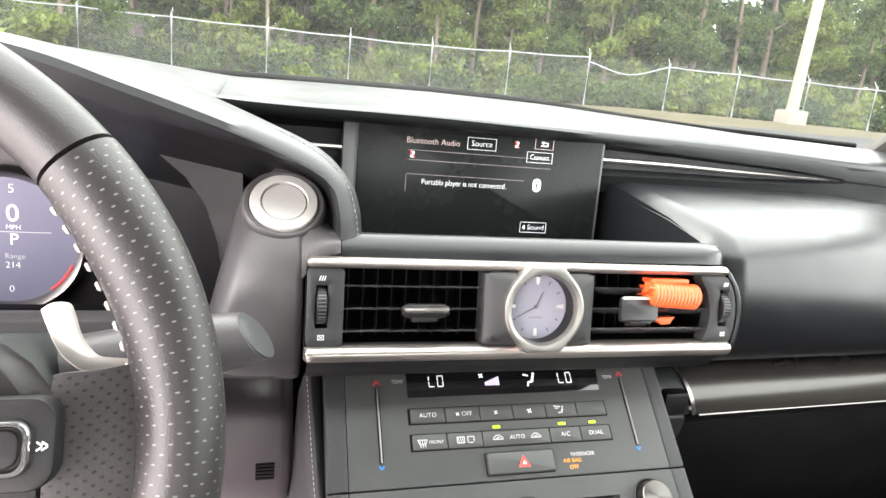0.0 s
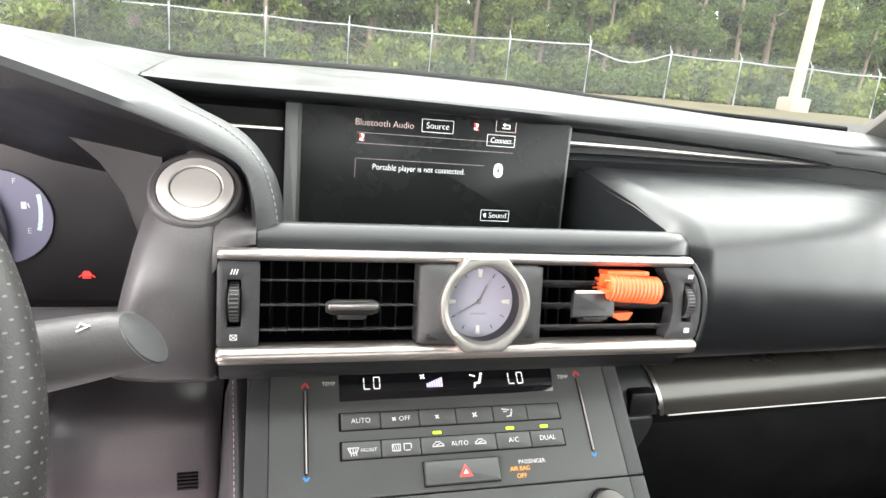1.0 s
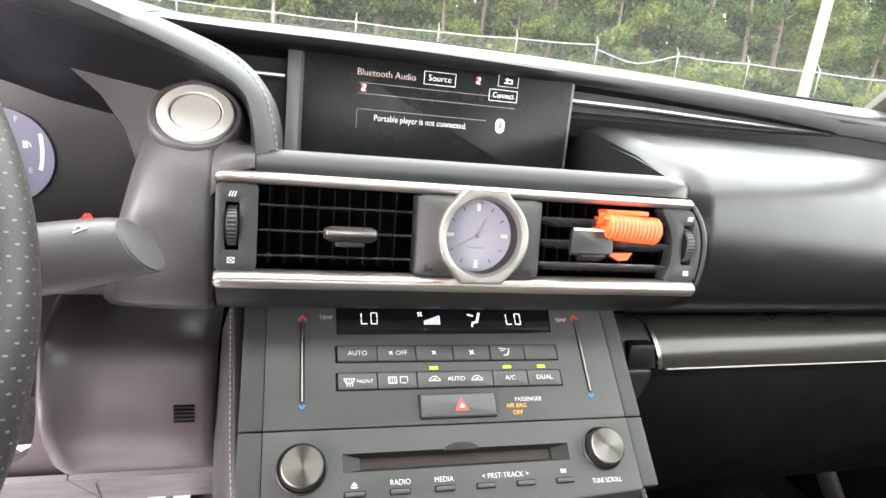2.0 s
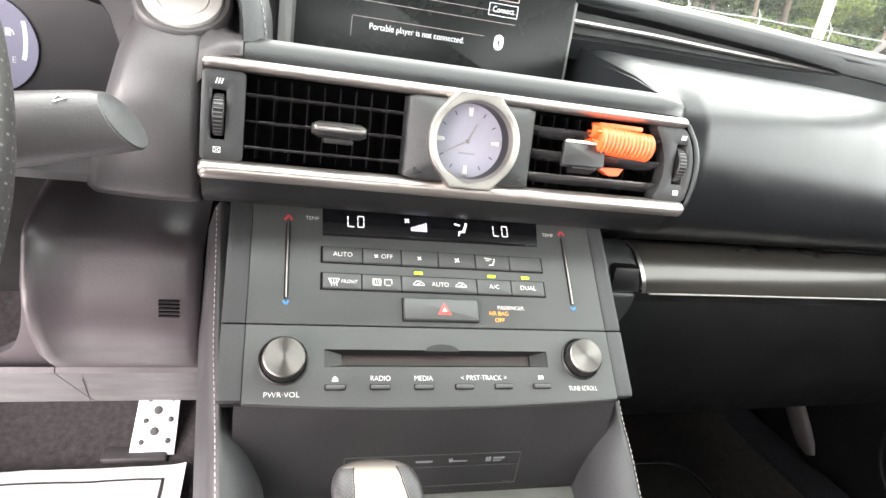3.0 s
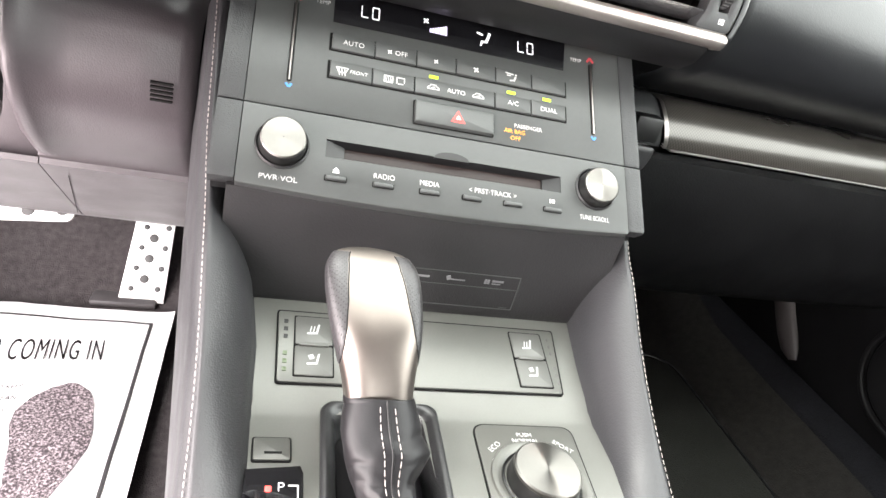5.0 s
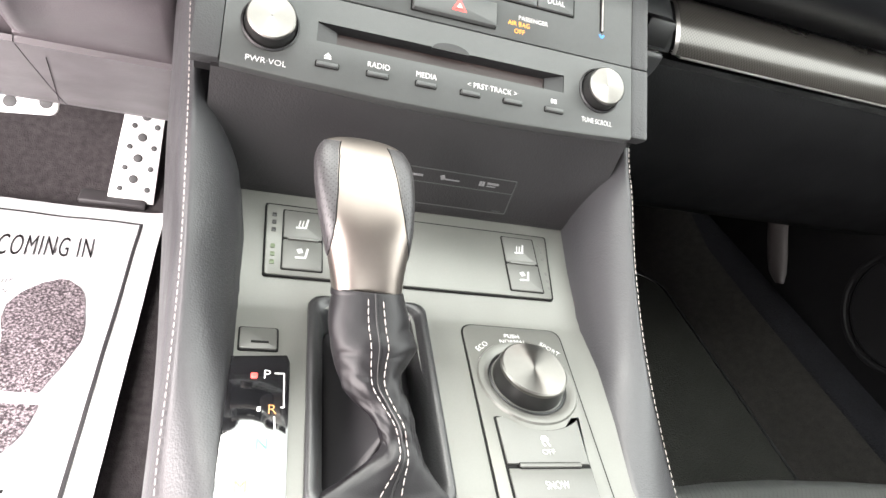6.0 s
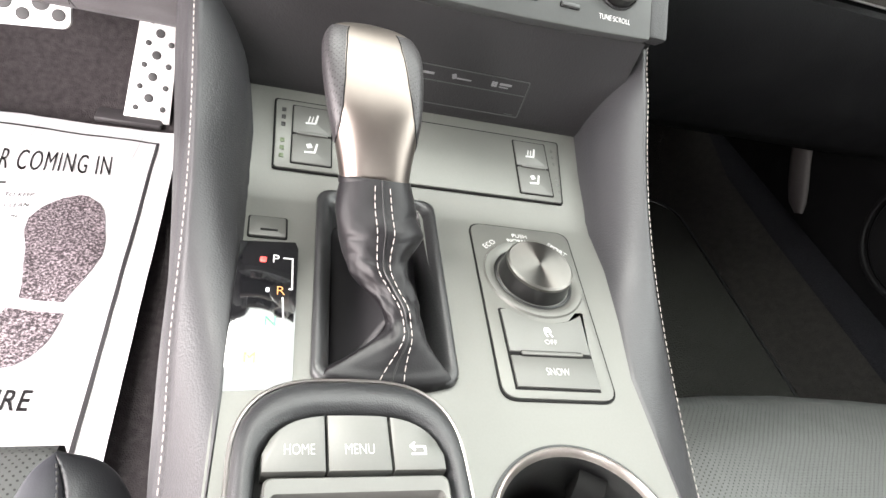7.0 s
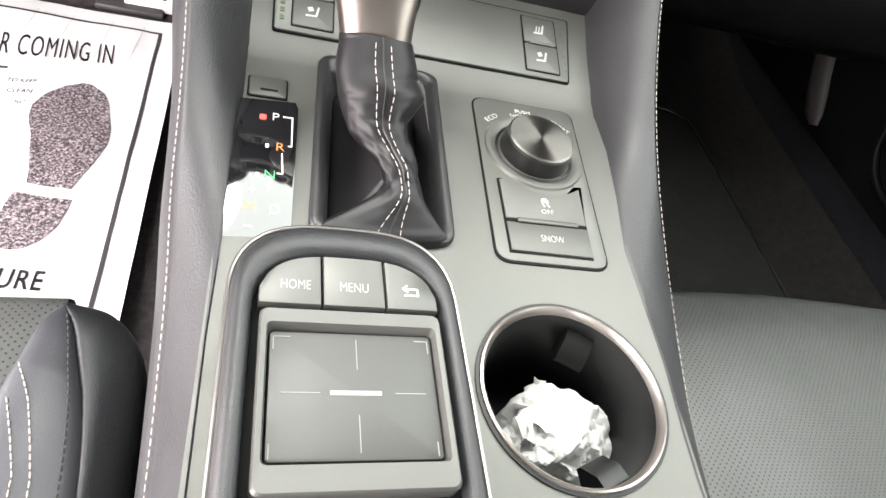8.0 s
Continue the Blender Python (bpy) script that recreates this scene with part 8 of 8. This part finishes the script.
paper = root("paper_floor_mat", (-0.45, 0.95, 0.19), "white printed paper floor mat with a sole print", "floor mat")
nx, ny = 60, 84
noise.seed_set(11)


def paper_z(x, y):
    return 0.197 + 0.005 * noise.noise(Vector((x * 7, y * 7, 0))) + 0.0022 * noise.noise(Vector((x * 26, y * 17, 3.0))) + 0.010 * max(0.0, (x + 0.28) / 0.05) ** 2


rows = [[(-0.70 + 0.465 * i / nx, 0.52 + 0.805 * j / ny, paper_z(-0.70 + 0.465 * i / nx, 0.52 + 0.805 * j / ny)) for i in range(nx + 1)] for j in range(ny + 1)]
bm = loft(rows)
r = bmesh.ops.extrude_face_region(bm, geom=bm.faces[:])
bmesh.ops.translate(bm, verts=[v for v in r["geom"] if isinstance(v, bmesh.types.BMVert)], vec=(0, 0, -0.0006))
part("sheet", bm, M_PAPER, paper, smooth=60)


def drape(ob, lift=0.0009):
    """Lay a flat print on the sheet."""
    b = world_loc(ob.parent)
    for v in ob.data.vertices:
        v.co.z = paper_z(v.co.x + b.x, v.co.y + b.y) + lift - b.z
    return ob


def strip_mark(a, b, w, name="frame_line", n=24):
    a, b = Vector(a), Vector(b)
    s = Vector((-(b - a).y, (b - a).x, 0)).normalized() * w / 2
    return drape(part(name, loft([[a.lerp(b, k / n) - s, a.lerp(b, k / n) + s] for k in range(n + 1)]), M_INK, paper))


strip_mark((-0.272, 0.54, 0), (-0.272, 1.288, 0), 0.006)
strip_mark((-0.66, 1.288, 0), (-0.2695, 1.288, 0), 0.005)
FPA = frame_at((0, 0, 0.2), (1, 0, 0), (0, 1, 0))
FTX = frame_at((-0.333, 1.2015, 0.2), (1, 0.07, 0), (-0.07, 1, 0))
drape(lettering("R COMING IN", 0.0530, FTX, 0, 0, 0, M_INK, paper, align="RIGHT", width=0.166, bold=0.00001, shear=-0.08, space=1.16))
drape(lettering("URE", 0.0300, FPA, -0.3335, 0.7245, 0, M_INK, paper, align="RIGHT", width=0.050, bold=0.0006, space=1.12))
for words, x, y, w in (("TO KEEP", -0.429, 1.106, 0.040), ("CLEAN", -0.429, 1.080, 0.034), ("MAT", -0.432, 1.053, 0.016), ("on", -0.429, 0.962, 0.007)):
    FW2 = frame_at((x, y, 0.2), (1, 0.14, 0), (-0.14, 1, 0))
    drape(lettering(words, 0.0095, FW2, 0, 0, 0, M_INK, paper, align="RIGHT", width=w, shear=0.25))
for w, y in ((0.05, 1.132), (0.05, 1.028), (0.04, 0.985)):
    strip_mark((-0.475 - w, y - 0.006, 0), (-0.475, y, 0), 0.006, "small_print", 4)
# fold creases in the sheet: flat grey strips, fold shade put into their colour
M_CREASE = mat("crease_grey", (0.56, 0.54, 0.55), 0.7)
for x, y0, y1 in ((-0.30, 1.30, 1.19), (-0.352, 1.30, 1.16), (-0.415, 1.30, 1.12), (-0.47, 1.30, 0.95)):
    drape(part("crease", loft([[Vector((x - 0.10 * (1.3 - y0 - (y1 - y0) * k / 8) - 0.0005, y0 + (y1 - y0) * k / 8, 0)), Vector((x - 0.10 * (1.3 - y0 - (y1 - y0) * k / 8) + 0.0005, y0 + (y1 - y0) * k / 8, 0))] for k in range(9)]), M_CREASE, paper), 0.0007)


for y in (0.79, 0.73, 0.67, 0.61):
    drape(part("crease", loft([[Vector((-0.62 + 0.345 * k / 12, y + 0.004 * math.sin(k), 0)), Vector((-0.62 + 0.345 * k / 12, y + 0.0012 + 0.004 * math.sin(k), 0))] for k in range(13)]), M_CREASE, paper), 0.0007)
for x in (-0.30, -0.345, -0.395, -0.45):
    drape(part("crease", loft([[Vector((x - 0.0005 + 0.003 * math.sin(k), 0.54 + 0.30 * k / 12, 0)), Vector((x + 0.0006 + 0.003 * math.sin(k), 0.54 + 0.30 * k / 12, 0))] for k in range(13)]), M_CREASE, paper), 0.0007)


def sole_half(table, n=18):
    """A printed half sole from its centre line and half width along the foot."""
    ys = np.linspace(table[0][0], table[-1][0], n)
    rows = []
    for y in ys:
        c, w = interp(y, [(a, b) for a, b, _ in table]), interp(y, [(a, d) for a, _, d in table])
        rows.append([Vector((c + w * u, y - 0.06 * w * u, 0)) for u in np.linspace(-1, 1, 9)])
    return loft(rows)


for table in (((0.887, -0.363, 0.028), (0.915, -0.360, 0.034), (0.945, -0.358, 0.043), (0.985, -0.357, 0.052), (1.02, -0.364, 0.0570), (1.05, -0.368, 0.054), (1.08, -0.364, 0.044), (1.10, -0.360, 0.032), (1.113, -0.358, 0.018), (1.118, -0.358, 0.006)),
              ((0.773, -0.388, 0.006), (0.778, -0.387, 0.018), (0.793, -0.381, 0.029), (0.82, -0.374, 0.036), (0.850, -0.369, 0.0375), (0.869, -0.366, 0.036))):
    drape(part("sole_print", sole_half(table), M_SPECKLE, paper, "speckled dark sole print"))

# ---- seats ----
seat = root("driver_seat", (-0.40, 0.1, 0.2), "black leather driver seat with a tall side bolster", "seat")
# three hides meet at the bolster's front corner: punched cushion, smooth top panel, side darkened for its shade
PUNCH = spline([(-0.190, 0.428, 0.611), (-0.199, 0.416, 0.612), (-0.204, 0.396, 0.612), (-0.208, 0.376, 0.612), (-0.2115, 0.335, 0.612), (-0.214, 0.25, 0.614), (-0.216, 0.0, 0.620), (-0.216, -0.25, 0.626)], 6)
CREST = spline([(-0.190, 0.428, 0.611), (-0.183, 0.412, 0.612), (-0.1755, 0.387, 0.612), (-0.170, 0.367, 0.612), (-0.1635, 0.323, 0.612), (-0.159, 0.25, 0.614), (-0.157, 0.0, 0.620), (-0.157, -0.25, 0.626)], 6)
FLANK = spline([(-0.189, 0.4295, 0.610), (-0.166, 0.4245, 0.607), (-0.151, 0.408, 0.602), (-0.1455, 0.388, 0.598), (-0.1430, 0.335, 0.594), (-0.1425, 0.25, 0.594), (-0.1425, 0.0, 0.60), (-0.1425, -0.25, 0.606)], 6)
part("bolster_panel", loft([[a.lerp(b, u) + Vector((0, 0, 0.0045 * math.sin(math.pi * u) ** 0.7 * min(1.0, k / 14) - (0.0012 if u in (0.0, 1.0) else 0.0))) for u in (0.0, 0.04, 0.12, 0.25, 0.4, 0.55, 0.7, 0.85, 0.95, 1.0)] for k, (a, b) in enumerate(zip(PUNCH, CREST))]), M_SEAT, seat, "smooth black leather top of the bolster", smooth=60)
part("bolster_side", loft([[a.lerp(b, u) + Vector((0, 0, h * min(1.0, k / 8))) for u, h in ((0.0, -0.0012), (0.05, 0.0012), (0.14, 0.0026), (0.3, 0.0034), (0.5, 0.0036), (0.7, 0.0030), (0.88, 0.0016), (1.0, -0.001))] + [b + Vector((0.001, 0.0015, -0.006)), b + Vector((0.0015, 0.003, -0.03)), b + Vector((0.0015, 0.004, -0.12)), b + Vector((0.0015, 0.004, -0.28))] for k, (a, b) in enumerate(zip(CREST, FLANK))]), M_SEATSHADE, seat, "leather side of the bolster, darkened in place of shade", smooth=60)
rows = []
for dy, dz in ((0.018, -0.20), (0.017, -0.05), (0.013, -0.016), (0.007, -0.005)):
    rows.append([PUNCH[0] + Vector((-d, dy + 0.03 * d, dz - 0.10 * d)) for d in (0.0, 0.008, 0.025, 0.055, 0.10)])
for p in PUNCH:
    rows.append([p + Vector((-d, 0.03 * d, -0.10 * d + (0.0010 if d == 0.008 else 0.0) - (0.0012 if d == 0 else 0.0))) for d in (0.0, 0.008, 0.025, 0.055, 0.10)])
part("cushion_edge", loft(rows), M_SEATPERF, seat, "punched black leather edge of the cushion", smooth=60)
sections = []
for y, dz in ((-0.25, 0.0), (0.0, 0.0), (0.2, 0.004), (0.33, 0.006), (0.39, 0.004), (0.425, -0.008), (0.446, -0.03), (0.454, -0.07), (0.455, -0.2)):
    sections.append([(x, y, 0.592 + z + dz) for x, z in ((-0.64, 0.0), (-0.50, -0.010), (-0.38, -0.012), (-0.28, -0.004), (-0.225, 0.006), (-0.206, 0.004), (-0.202, -0.004))])
part("cushion", loft(sections), M_SEATPERF, seat, "punched black leather cushion", smooth=70)
M_DARKTHREAD = mat("dark_thread", (0.03, 0.03, 0.03), 0.7)


def panel_point(k, u):
    """On the bolster's top panel: k along it, u from the punched hide to the crest."""
    return PUNCH[k].lerp(CREST[k], u) + Vector((0, 0, 0.0045 * math.sin(math.pi * u) ** 0.7 * min(1.0, k / 14) + 0.0003))


stitches([panel_point(k, 0.90 - 0.05 * min(1, k / 12)) for k in range(3, 38)], seat, length=0.003, gap=0.0014, r=0.0007, material=M_DARKTHREAD)
stitches([panel_point(k, interp(k, [(14, 0.08), (19, 0.40), (24, 0.60), (30, 0.66), (38, 0.66)])) for k in range(14, 38)], seat, length=0.0034, gap=0.0010, r=0.00045)
stitches([panel_point(k, interp(k, [(19, 0.14), (24, 0.44), (30, 0.50), (38, 0.50)])) for k in range(19, 38)], seat, length=0.0034, gap=0.0010, r=0.00045)
part("base", box((-0.62, -0.3, 0.2), (-0.19, 0.42, 0.50), 0.03), M_BLACK, seat)
pseat = root("passenger_seat", (0.40, 0.1, 0.2), "black leather passenger seat with a punched cushion", "seat")
sections = []
for y, dz in ((-0.3, 0.0), (0.0, 0.0), (0.2, 0.004), (0.36, 0.008), (0.44, 0.003), (0.485, -0.012), (0.512, -0.04), (0.520, -0.09), (0.518, -0.2)):
    w = 1.0 - max(0.0, (y - 0.42)) * 0.3
    sections.append([(0.40 + (x - 0.40) * w, y - 0.03 * ((x - 0.40) / 0.24) ** 2 * (1 if y > 0.3 else 0), 0.595 + z + dz) for x, z in ((0.155, -0.10), (0.165, -0.03), (0.19, 0.004), (0.24, 0.012), (0.32, 0.006), (0.40, 0.004), (0.50, 0.006), (0.58, 0.014), (0.63, 0.0), (0.645, -0.1))])
part("cushion", loft(sections), M_SEATPERF, pseat, "punched black leather cushion", smooth=70)
part("base", box((0.18, -0.3, 0.2), (0.62, 0.44, 0.50), 0.03), M_BLACK, pseat)
for s, p in ((-0.40, seat), (0.40, pseat)):
    part("backrest", loft([[(s + x * k, y, z) for x, y in ((-0.24, -0.36 + (z - 0.6) * -0.35), (-0.20, -0.30 + (z - 0.6) * -0.35), (0.0, -0.33 + (z - 0.6) * -0.35), (0.20, -0.30 + (z - 0.6) * -0.35), (0.24, -0.36 + (z - 0.6) * -0.35), (0.2, -0.45 + (z - 0.6) * -0.35), (-0.2, -0.45 + (z - 0.6) * -0.35))] for z, k in ((0.55, 1.0), (0.8, 1.02), (1.05, 0.95), (1.15, 0.8))], True, True), M_SEAT, p, smooth=60)
